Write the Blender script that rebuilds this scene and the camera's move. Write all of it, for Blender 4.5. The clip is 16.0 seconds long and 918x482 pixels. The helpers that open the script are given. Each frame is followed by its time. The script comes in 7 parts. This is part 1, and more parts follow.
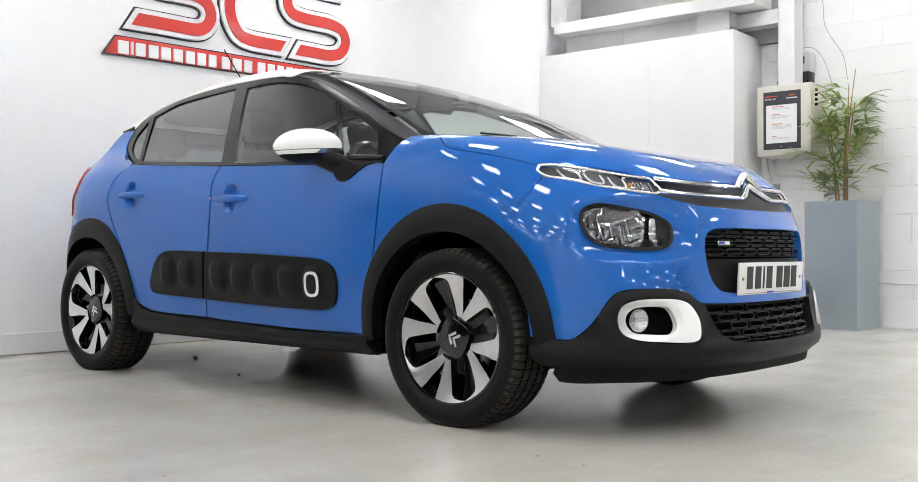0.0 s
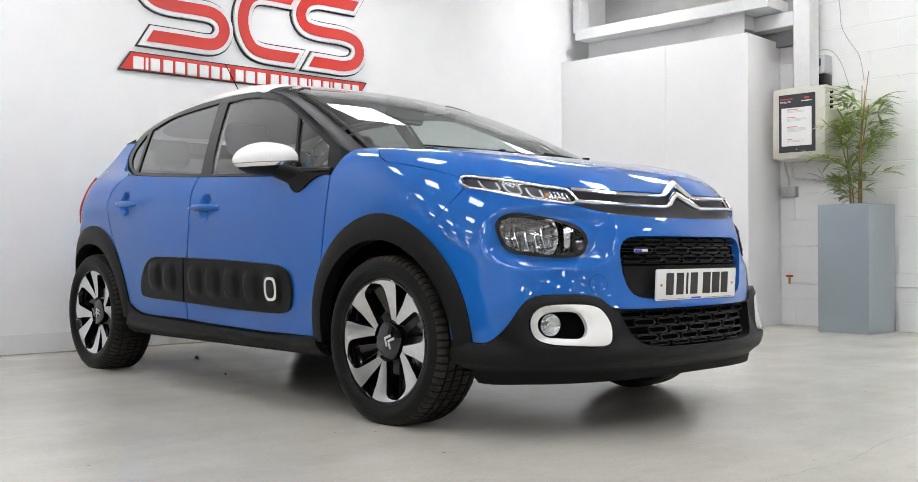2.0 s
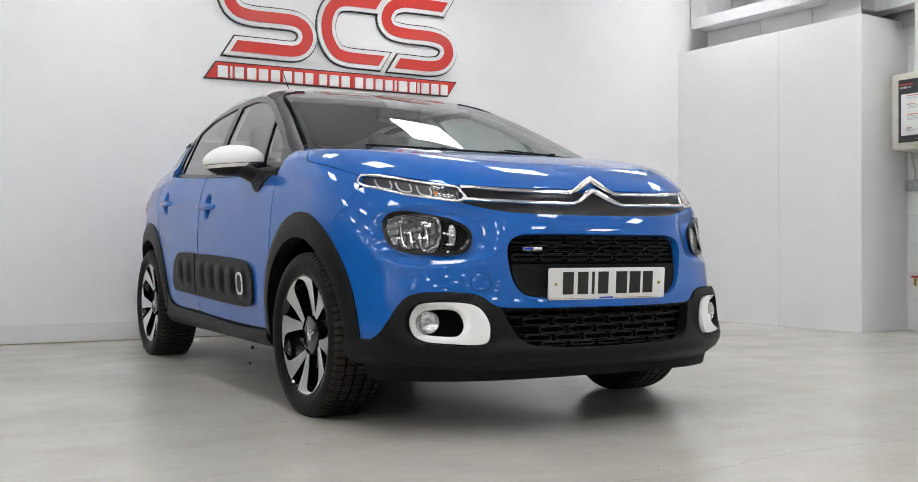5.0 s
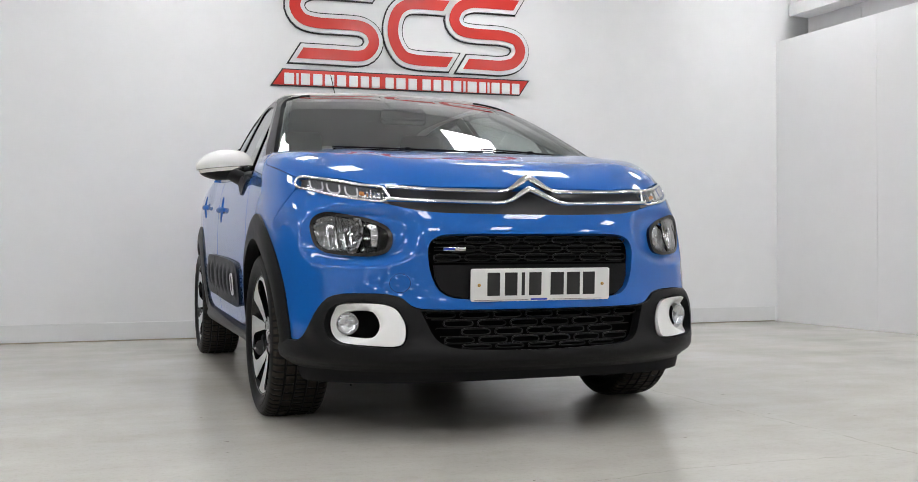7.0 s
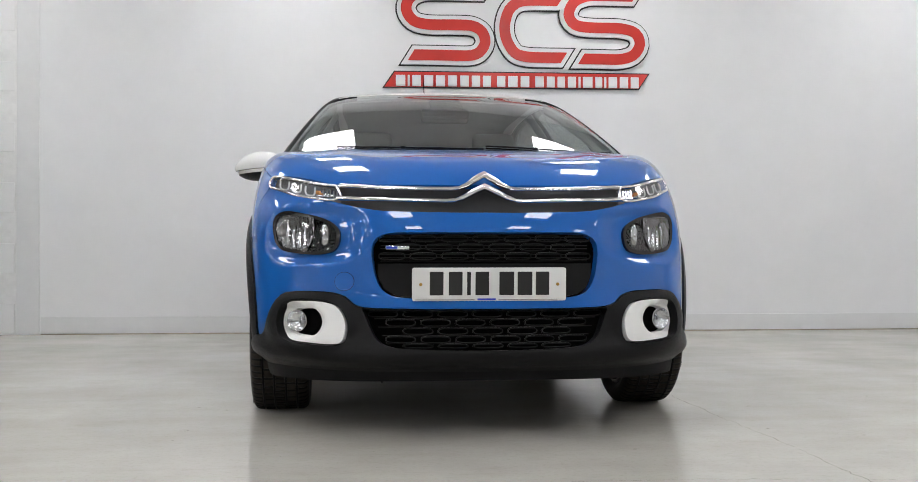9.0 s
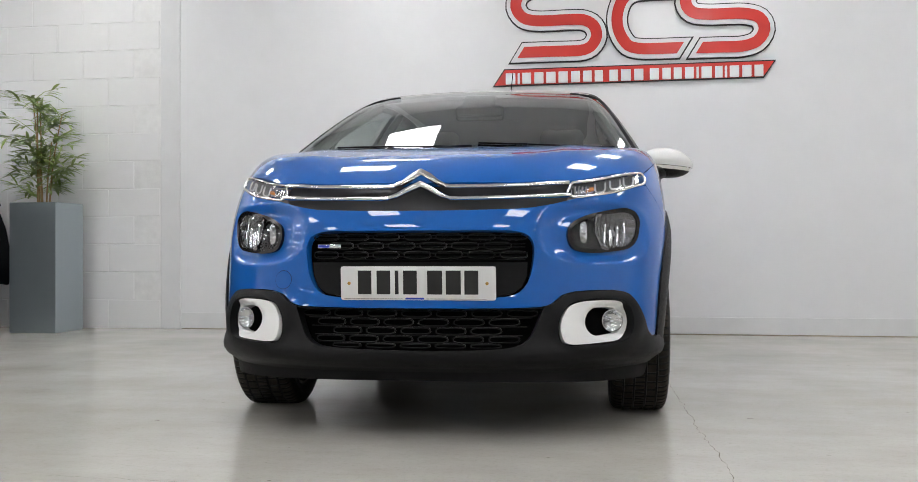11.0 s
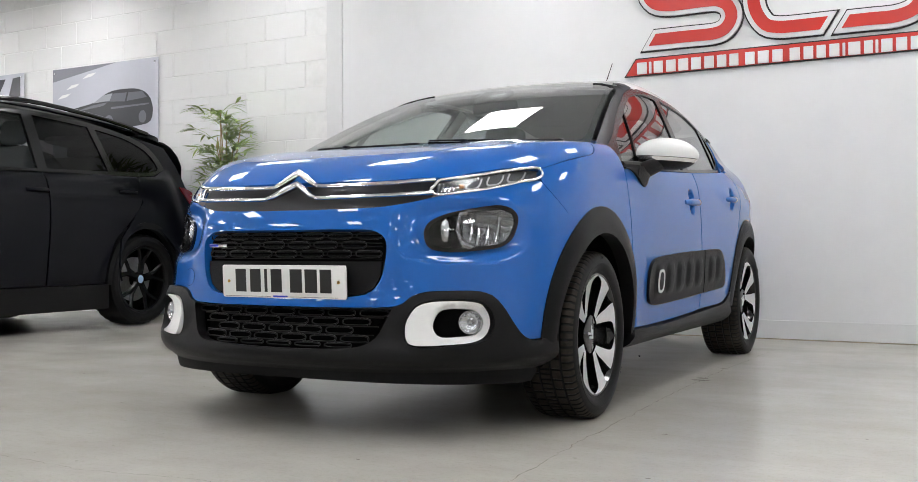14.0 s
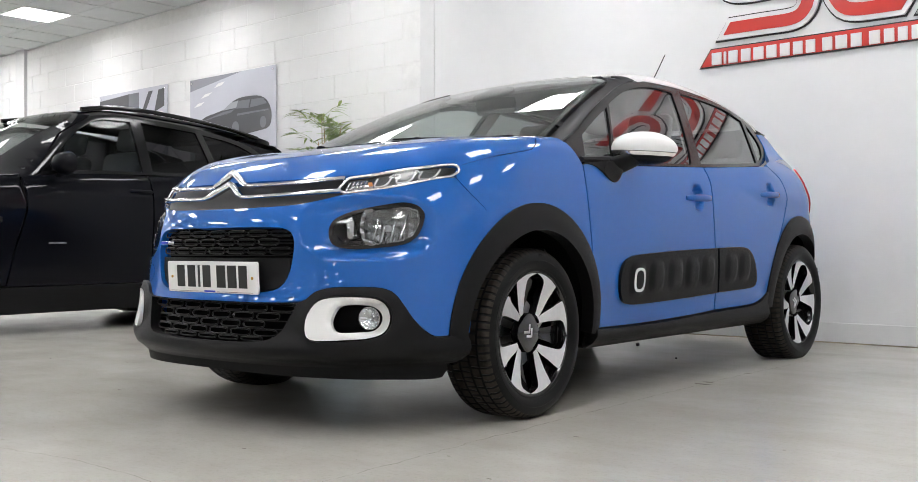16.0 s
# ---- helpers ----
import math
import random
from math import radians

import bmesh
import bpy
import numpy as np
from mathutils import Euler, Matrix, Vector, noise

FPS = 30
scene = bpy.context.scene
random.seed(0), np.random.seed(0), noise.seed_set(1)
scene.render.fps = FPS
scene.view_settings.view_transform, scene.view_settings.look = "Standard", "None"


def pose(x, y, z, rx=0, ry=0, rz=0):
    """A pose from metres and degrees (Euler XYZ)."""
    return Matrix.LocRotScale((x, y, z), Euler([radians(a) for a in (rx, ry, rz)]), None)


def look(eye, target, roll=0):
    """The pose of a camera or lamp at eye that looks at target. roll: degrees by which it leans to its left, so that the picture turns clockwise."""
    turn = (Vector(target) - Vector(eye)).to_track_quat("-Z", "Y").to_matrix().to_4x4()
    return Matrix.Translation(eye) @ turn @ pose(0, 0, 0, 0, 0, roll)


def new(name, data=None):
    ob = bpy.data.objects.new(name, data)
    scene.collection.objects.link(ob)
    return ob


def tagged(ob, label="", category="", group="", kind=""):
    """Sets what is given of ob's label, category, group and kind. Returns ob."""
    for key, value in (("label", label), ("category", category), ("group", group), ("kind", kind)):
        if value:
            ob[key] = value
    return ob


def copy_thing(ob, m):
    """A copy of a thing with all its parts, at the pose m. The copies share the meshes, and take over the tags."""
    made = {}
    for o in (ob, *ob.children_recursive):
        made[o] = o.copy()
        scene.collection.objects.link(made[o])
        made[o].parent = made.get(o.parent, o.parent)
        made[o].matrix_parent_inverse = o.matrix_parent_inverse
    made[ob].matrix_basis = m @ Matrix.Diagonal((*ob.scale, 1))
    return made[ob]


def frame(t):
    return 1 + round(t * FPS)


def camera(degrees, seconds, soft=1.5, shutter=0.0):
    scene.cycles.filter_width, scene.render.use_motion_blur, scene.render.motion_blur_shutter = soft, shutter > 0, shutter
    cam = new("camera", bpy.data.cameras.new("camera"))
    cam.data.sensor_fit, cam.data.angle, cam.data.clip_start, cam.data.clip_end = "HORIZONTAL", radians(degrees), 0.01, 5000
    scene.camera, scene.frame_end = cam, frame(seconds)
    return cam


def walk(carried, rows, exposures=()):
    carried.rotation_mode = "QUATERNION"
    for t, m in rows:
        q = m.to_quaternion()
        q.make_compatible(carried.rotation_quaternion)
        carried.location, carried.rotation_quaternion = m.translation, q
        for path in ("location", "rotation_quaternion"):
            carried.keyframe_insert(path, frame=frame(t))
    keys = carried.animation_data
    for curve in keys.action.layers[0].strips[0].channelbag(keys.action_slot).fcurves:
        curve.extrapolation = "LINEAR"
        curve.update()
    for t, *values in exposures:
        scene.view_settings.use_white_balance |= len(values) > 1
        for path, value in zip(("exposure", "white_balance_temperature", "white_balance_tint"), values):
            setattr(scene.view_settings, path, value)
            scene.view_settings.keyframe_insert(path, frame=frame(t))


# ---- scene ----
cam = camera(48.9, 16.0, 0.85)
PATH = [
    (0, (-3.275, -2.238, 0.624), (-1.818, -0.869, 0.641), 0.0),
    (0.5, (-3.237, -2.346, 0.628), (-1.795, -0.959, 0.646), -0.0),
    (1, (-3.185, -2.468, 0.636), (-1.765, -1.059, 0.654), -0.1),
    (1.5, (-3.116, -2.602, 0.643), (-1.729, -1.162, 0.661), -0.1),
    (2, (-3.026, -2.747, 0.647), (-1.68, -1.267, 0.666), -0.1),
    (2.5, (-2.911, -2.89, 0.65), (-1.615, -1.367, 0.669), -0.1),
    (3, (-2.77, -3.029, 0.657), (-1.531, -1.459, 0.672), -0.1),
    (5.5, (-1.846, -3.573, 0.651), (-0.964, -1.779, 0.664), -0.0),
    (6, (-1.637, -3.653, 0.652), (-0.834, -1.822, 0.666), -0.2),
    (6.5, (-1.424, -3.727, 0.652), (-0.706, -1.86, 0.665), -0.2),
    (7, (-1.206, -3.793, 0.649), (-0.58, -1.893, 0.663), -0.2),
    (7.5, (-0.975, -3.853, 0.644), (-0.452, -1.923, 0.659), -0.2),
    (8, (-0.725, -3.894, 0.644), (-0.317, -1.936, 0.657), -0.1),
    (8.5, (-0.468, -3.925, 0.644), (-0.186, -1.945, 0.657), -0.1),
    (9, (-0.209, -3.942, 0.646), (-0.053, -1.949, 0.659), 0.0),
    (11.5, (1.142, -3.77, 0.637), (0.682, -1.824, 0.651), -0.2),
    (12, (1.409, -3.693, 0.637), (0.84, -1.776, 0.649), -0.2),
    (12.5, (1.66, -3.596, 0.637), (0.987, -1.713, 0.648), -0.2),
    (13, (1.901, -3.492, 0.635), (1.123, -1.65, 0.647), -0.1),
    (13.5, (2.141, -3.38, 0.644), (1.257, -1.586, 0.652), -0.2),
    (14, (2.366, -3.257, 0.643), (1.384, -1.515, 0.652), -0.2),
    (14.5, (2.567, -3.128, 0.642), (1.5, -1.437, 0.652), -0.2),
    (15, (2.782, -2.991, 0.637), (1.631, -1.355, 0.648), -0.1),
    (15.5, (2.991, -2.845, 0.633), (1.758, -1.27, 0.644), -0.2),
    (16, (3.193, -2.69, 0.632), (1.876, -1.185, 0.641), -0.2),
]
EXPOSURES = [(0.0, 0.02), (3.0, -0.18), (5.5, -0.37), (7.0, -0.37), (9.0, -0.47), (12.0, -0.44), (14.0, -0.26), (16.0, -0.18)]
walk(cam, [(t, look(eye, target, roll)) for t, eye, target, roll in PATH], EXPOSURES)

# ---- light: ceiling panels are built below; the world is the dim rest of the hall's daylight ----
world = bpy.data.worlds.new("world")
scene.world = world
world.use_nodes = True
sky = world.node_tree.nodes.new("ShaderNodeTexSky")
sky.sky_type, sky.sun_disc = "NISHITA", False
sky.sun_elevation, sky.sun_rotation = radians(35), radians(200)
world.node_tree.links.new(sky.outputs[0], world.node_tree.nodes["Background"].inputs[0])
world.node_tree.nodes["Background"].inputs[1].default_value = 0.08
PANEL = 21.0


# ---- materials ----
def mat(name, colour, rough=0.5, metal=0.0, coat=0.0, coat_rough=0.03, spread=0.0, scale=40.0, bump=0.0, bump_scale=200.0, spec=0.5, emit=0.0, sheen=0.0):
    """A principled surface with colour and roughness varied at two scales, and fine relief."""
    m = bpy.data.materials.new(name)
    m.use_nodes = True
    nt, b = m.node_tree, m.node_tree.nodes["Principled BSDF"]
    b.inputs["Base Color"].default_value = (*colour, 1)
    b.inputs["Roughness"].default_value = rough
    b.inputs["Metallic"].default_value = metal
    b.inputs["Coat Weight"].default_value = coat
    b.inputs["Coat Roughness"].default_value = coat_rough
    b.inputs["Specular IOR Level"].default_value = spec
    if emit:
        b.inputs["Emission Color"].default_value = (*colour, 1)
        b.inputs["Emission Strength"].default_value = emit
    if spread or bump:
        tc = nt.nodes.new("ShaderNodeTexCoord")
    if spread:
        n1, n2 = nt.nodes.new("ShaderNodeTexNoise"), nt.nodes.new("ShaderNodeTexNoise")
        n1.inputs["Scale"].default_value, n2.inputs["Scale"].default_value = scale, scale / 12
        n1.inputs["Detail"].default_value = n2.inputs["Detail"].default_value = 4
        mix = nt.nodes.new("ShaderNodeMath")
        mix.operation = "ADD"
        ramp = nt.nodes.new("ShaderNodeValToRGB")
        ramp.color_ramp.elements[0].position, ramp.color_ramp.elements[1].position = 0.75, 1.25
        ramp.color_ramp.elements[1].position = 1.0
        half = nt.nodes.new("ShaderNodeMath")
        half.operation, half.inputs[1].default_value = "MULTIPLY", 0.5
        lo, hi = [c * (1 - spread) for c in colour], [min(1, c * (1 + spread)) for c in colour]
        ramp.color_ramp.elements[0].position, ramp.color_ramp.elements[1].position = 0.35, 0.65
        ramp.color_ramp.elements[0].color, ramp.color_ramp.elements[1].color = (*lo, 1), (*hi, 1)
        for n in (n1, n2):
            nt.links.new(tc.outputs["Object"], n.inputs["Vector"])
        nt.links.new(n1.outputs["Fac"], mix.inputs[0])
        nt.links.new(n2.outputs["Fac"], mix.inputs[1])
        nt.links.new(mix.outputs[0], half.inputs[0])
        nt.links.new(half.outputs[0], ramp.inputs[0])
        nt.links.new(ramp.outputs[0], b.inputs["Base Color"])
        rr = nt.nodes.new("ShaderNodeMapRange")
        rr.inputs["To Min"].default_value, rr.inputs["To Max"].default_value = max(0.02, rough * (1 - spread)), min(1, rough * (1 + spread))
        nt.links.new(half.outputs[0], rr.inputs["Value"])
        nt.links.new(rr.outputs[0], b.inputs["Roughness"])
    if bump:
        nb, bm_ = nt.nodes.new("ShaderNodeTexNoise"), nt.nodes.new("ShaderNodeBump")
        nb.inputs["Scale"].default_value, nb.inputs["Detail"].default_value = bump_scale, 3
        bm_.inputs["Strength"].default_value, bm_.inputs["Distance"].default_value = bump, 0.002
        nt.links.new(tc.outputs["Object"], nb.inputs["Vector"])
        nt.links.new(nb.outputs["Fac"], bm_.inputs["Height"])
        nt.links.new(bm_.outputs[0], b.inputs["Normal"])
    return m


def pane(name, tint, rough=0.0, gloss=0.06, power=4.5):
    """A thin sheet of glass: tinted see-through, with gloss that grows towards the glancing angle."""
    m = bpy.data.materials.new(name)
    m.use_nodes = True
    nt = m.node_tree
    nt.nodes.remove(nt.nodes["Principled BSDF"])
    out = nt.nodes["Material Output"]
    tr, gl, mx, lw, up, ma = (nt.nodes.new("ShaderNode" + k) for k in ("BsdfTransparent", "BsdfGlossy", "MixShader", "LayerWeight", "Math", "Math"))
    tr.inputs[0].default_value = (*tint, 1)
    gl.inputs["Roughness"].default_value = rough
    lw.inputs[0].default_value = 0.5
    up.operation, up.inputs[1].default_value = "POWER", power
    ma.operation, ma.inputs[1].default_value, ma.inputs[2].default_value = "MULTIPLY_ADD", 1 - gloss, gloss
    nt.links.new(lw.outputs["Facing"], up.inputs[0])
    nt.links.new(up.outputs[0], ma.inputs[0])
    nt.links.new(ma.outputs[0], mx.inputs[0])
    nt.links.new(tr.outputs[0], mx.inputs[1])
    nt.links.new(gl.outputs[0], mx.inputs[2])
    nt.links.new(mx.outputs[0], out.inputs[0])
    return m


BLUE = mat("blue_paint", (0.008, 0.112, 0.430), 0.40, 0.0, 1.0, 0.012, 0.03, 900, spec=0.06)
WHITE_PAINT = mat("white_car_paint", (0.82, 0.82, 0.81), 0.35, 0.0, 0.45, 0.03, spec=0.2)
PLASTIC = mat("black_grained_plastic", (0.0070, 0.0070, 0.0075), 0.43, 0, 0, 0.03, 0.12, 60, 0.25, 900, spec=0.16)
LIP_RUBBER = mat("lip_rubber", (0.006, 0.006, 0.0065), 0.62, 0, 0, 0.03, 0.2, 40, 0.2, 500, spec=0.12)
BAND = mat("satin_grille_band", (0.022, 0.022, 0.024), 0.36, 0, 0, 0.03, 0.08, 50, 0.1, 700, spec=0.35)
WHEEL_BLACK = mat("gloss_black_wheel", (0.004, 0.004, 0.0045), 0.07, 0, 0.5, 0.02, spec=0.5)
GRILLE_BLACK = mat("grille_black_plastic", (0.008, 0.008, 0.0085), 0.34, spec=0.22)
GLOSS_BLACK = mat("gloss_black", (0.0045, 0.0045, 0.005), 0.10, 0, 0, 0.04, spec=0.4)
PILLAR = mat("dark_grey_satin_pillar", (0.010, 0.010, 0.012), 0.40, spec=0.24)
FRAME_BLACK = mat("satin_black_trim", (0.0050, 0.0050, 0.0055), 0.18, spec=0.36)
DARK = mat("matt_black", (0.003, 0.003, 0.003), 0.9, spec=0.05)
CHROME = mat("chrome", (0.86, 0.86, 0.87), 0.05, 1.0)
ALLOY = mat("machined_alloy", (0.80, 0.80, 0.81), 0.33, 1.0, 0.3, 0.05, 0.06, 60)
RUBBER = mat("tyre_rubber", (0.0055, 0.0055, 0.0058), 0.48, 0, 0, 0.03, 0.25, 30, 0.2, 300, spec=0.16)
TREAD = mat("dusty_tread_rubber", (0.030, 0.026, 0.021), 0.80, 0, 0, 0.03, 0.55, 45, 0.3, 300, spec=0.15)
STEEL = mat("brake_steel", (0.35, 0.34, 0.33), 0.35, 1.0, 0, 0, 0.15, 60)
CLEAR = pane("clear_lens", (0.94, 0.95, 0.95), gloss=0.04, power=4.0)
SCREEN_GLASS = pane("windscreen_glass", (0.76, 0.85, 0.81), gloss=0.11, power=3.2)
SIDE_GLASS = pane("side_window_glass", (0.91, 0.95, 0.935), gloss=0.095, power=3.2)
DARK_CHROME = mat("smoked_lamp_chrome", (0.035, 0.035, 0.038), 0.12, 1.0)
LAMP_GREY = mat("lamp_grey_chrome", (0.20, 0.20, 0.21), 0.42, 0.25)
DAY_GREY = mat("day_lamp_grey", (0.12, 0.12, 0.125), 0.40)
BOWL = mat("faceted_bowl_chrome", (0.22, 0.22, 0.23), 0.07, 1.0)
HEAD_LENS = pane("headlamp_lens", (0.90, 0.91, 0.91), gloss=0.06, power=3.8)
GUIDE = mat("white_light_guide", (0.80, 0.81, 0.82), 0.15, 0, 0.5)
PRIVACY = pane("dark_privacy_glass", (0.38, 0.40, 0.40), gloss=0.10, power=3.2)
REFLECTOR = mat("lamp_reflector", (0.66, 0.66, 0.68), 0.10, 1.0)
LAMP_BLACK = mat("lamp_bezel_black", (0.012, 0.012, 0.013), 0.22)
AMBER = mat("amber_plastic", (0.85, 0.35, 0.12), 0.25)
RED_LENS = mat("red_lamp_lens", (0.42, 0.016, 0.018), 0.12, 0, 0.7, 0.03)
FABRIC = mat("dark_seat_fabric", (0.10, 0.102, 0.108), 0.9, 0, 0, 0.03, 0.2, 90, 0.5, 600)
LINER = mat("grey_headliner", (0.34, 0.34, 0.335), 0.95, 0, 0, 0.03, 0.05, 50, 0.3, 500)
DASH = mat("dark_dashboard_plastic", (0.030, 0.030, 0.032), 0.6, 0, 0, 0.03, 0.1, 50, 0.3, 700)
PLATE_WHITE = mat("plate_white", (0.78, 0.78, 0.77), 0.3, 0, 0.4, 0.05)
INK = mat("black_ink", (0.010, 0.010, 0.010), 0.45)
INK_BLUE = mat("blue_ink", (0.02, 0.05, 0.50), 0.45)
SCREW = mat("brass_screw", (0.50, 0.30, 0.08), 0.4, 0.7)


# ---- mesh helpers ----
def raw(name, verts, faces, material, parent=None, label="", smooth=True, vnormals=None, kind=""):
    me = bpy.data.meshes.new(name)
    me.from_pydata([tuple(map(float, v)) for v in verts], [], [tuple(f) for f in faces])
    me.materials.append(material)
    me.polygons.foreach_set("use_smooth", [smooth] * len(me.polygons))
    if vnormals is not None:
        me.normals_split_custom_set_from_vertices([tuple(map(float, n)) for n in vnormals])
    me.update()
    ob = new(name, me)
    ob.parent = parent
    return tagged(ob, label, kind=kind)


def part(name, bm, material, parent=None, label="", smooth=True, angle=40, kind=""):
    """Links a bmesh as one mesh object under a thing or a part."""
    me = bpy.data.meshes.new(name)
    for f in bm.faces:
        f.smooth = smooth
    if smooth:
        for e in bm.edges:
            if len(e.link_faces) == 2 and e.calc_face_angle(0) > radians(angle):
                e.smooth = False
    bm.to_mesh(me)
    bm.free()
    for m in (material if isinstance(material, (list, tuple)) else [material]):
        me.materials.append(m)
    ob = new(name, me)
    ob.parent = parent
    return tagged(ob, label, kind=kind)


def thing(name, label, category, m=None, group="", kind=""):
    ob = new(name)
    ob.empty_display_size = 0.1
    if m is not None:
        ob.matrix_basis = m
    return tagged(ob, label, category, group, kind)


def box(size, centre=(0, 0, 0), bevel=0.0, segments=2, turn=0.0, bm=None):
    """A box with rounded edges; turn: degrees about z."""
    b = bmesh.new()
    bmesh.ops.create_cube(b, size=1)
    bmesh.ops.scale(b, vec=size, verts=b.verts)
    if bevel:
        bmesh.ops.bevel(b, geom=b.edges[:], offset=bevel, segments=segments, affect="EDGES", profile=0.5)
    bmesh.ops.transform(b, matrix=pose(*centre, 0, 0, turn), verts=b.verts)
    if bm is None:
        return b
    me = bpy.data.meshes.new("temp")
    b.to_mesh(me)
    b.free()
    bm.from_mesh(me)
    bpy.data.meshes.remove(me)
    return bm


def rod(points, radius, sides=8, bm=None, flat=1.0, up=(0, 0, 1), closed=False):
    """A tube along points, with an oval section: radius across, radius * flat along up."""
    bm = bm or bmesh.new()
    pts = [Vector(p) for p in points]
    n = len(pts)
    rad = [float(r) for r in radius] if isinstance(radius, (list, tuple)) else [float(radius)] * n
    rings = []
    for i, p in enumerate(pts):
        a, b = (pts[(i + 1) % n], pts[i - 1]) if closed else (pts[min(i + 1, n - 1)], pts[max(i - 1, 0)])
        d = (a - b).normalized()
        u = Vector(up if not callable(up) else up(i))
        s = d.cross(u)
        s = s.normalized() if s.length > 1e-5 else d.orthogonal().normalized()
        u = s.cross(d).normalized()
        rings.append([bm.verts.new(p + rad[i] * (math.cos(k) * s + flat * math.sin(k) * u)) for k in (2 * math.pi * j / sides for j in range(sides))])
    for i in range(n if closed else n - 1):
        a, b = rings[i], rings[(i + 1) % n]
        for j in range(sides):
            bm.faces.new((a[j], a[(j + 1) % sides], b[(j + 1) % sides], b[j]))
    if not closed:
        bm.faces.new(rings[0][::-1])
        bm.faces.new(rings[-1])
    bmesh.ops.recalc_face_normals(bm, faces=bm.faces)
    return bm


def lathe(profile, steps=48, axis="x", bm=None, dip=None):
    """Turns a profile of (along the axis, radius) about the axis. dip(i, j): radius lost at profile point i, step j."""
    bm = bm or bmesh.new()
    grid = []
    for i, (a, r) in enumerate(profile):
        row = []
        for j in range(steps):
            k = 2 * math.pi * j / steps
            q = r - (dip(i, j) if dip else 0)
            c, s = q * math.cos(k), q * math.sin(k)
            row.append(bm.verts.new({"x": (a, c, s), "y": (c, a, s), "z": (c, s, a)}[axis]))
        grid.append(row)
    for i in range(len(grid) - 1):
        for j in range(steps):
            bm.faces.new((grid[i][j], grid[i][(j + 1) % steps], grid[i + 1][(j + 1) % steps], grid[i + 1][j]))
    bmesh.ops.recalc_face_normals(bm, faces=bm.faces)
    return bm


def slab(outline, thick, to=None, bevel=0.0):
    """A flat plate of the outline's shape, thick along z (downwards from 0), moved by the matrix to."""
    bm = bmesh.new()
    vs = [bm.verts.new((*p, 0)) for p in outline]
    f = bm.faces.new(vs)
    if f.normal.z < 0 or sum(a[0] * b[1] - b[0] * a[1] for a, b in zip(outline, list(outline[1:]) + [outline[0]])) < 0:
        f.normal_flip()
    ext = bmesh.ops.extrude_face_region(bm, geom=[f])
    bmesh.ops.translate(bm, vec=(0, 0, -thick), verts=[v for v in ext["geom"] if isinstance(v, bmesh.types.BMVert)])
    bmesh.ops.recalc_face_normals(bm, faces=bm.faces)
    if bevel:
        top = [e for e in bm.edges if all(abs(v.co.z) < 1e-6 for v in e.verts)]
        bmesh.ops.bevel(bm, geom=top, offset=bevel, segments=2, affect="EDGES", profile=0.5)
    if to is not None:
        bmesh.ops.transform(bm, matrix=to, verts=bm.verts)
    return bm


def smooth_line(points, closed=True, step_=0.02):
    """A smooth line through points; one that has a third member is a sharp corner."""
    n = len(points)
    sharp = [len(p) > 2 for p in points]
    q = [np.array(p[:2], float) for p in points]
    out = []
    for i in range(n if closed else n - 1):
        j = (i + 1) % n
        a, b = q[i], q[j]
        ta = (b - a) if sharp[i] or (not closed and i == 0) else (b - q[i - 1]) / 2
        tb = (b - a) if sharp[j] or (not closed and j == n - 1) else (q[(j + 1) % n] - a) / 2
        d = np.linalg.norm(b - a)
        for t, lim in ((ta, d), (tb, d)):
            m = np.linalg.norm(t)
            if m > lim:
                t *= lim / m
        k = max(1, int(round(d / step_)))
        for s in np.arange(k) / k:
            out.append(tuple((2 * s ** 3 - 3 * s ** 2 + 1) * a + (s ** 3 - 2 * s ** 2 + s) * ta + (3 * s ** 2 - 2 * s ** 3) * b + (s ** 3 - s ** 2) * tb))
    if not closed:
        out.append(tuple(q[-1]))
    return out

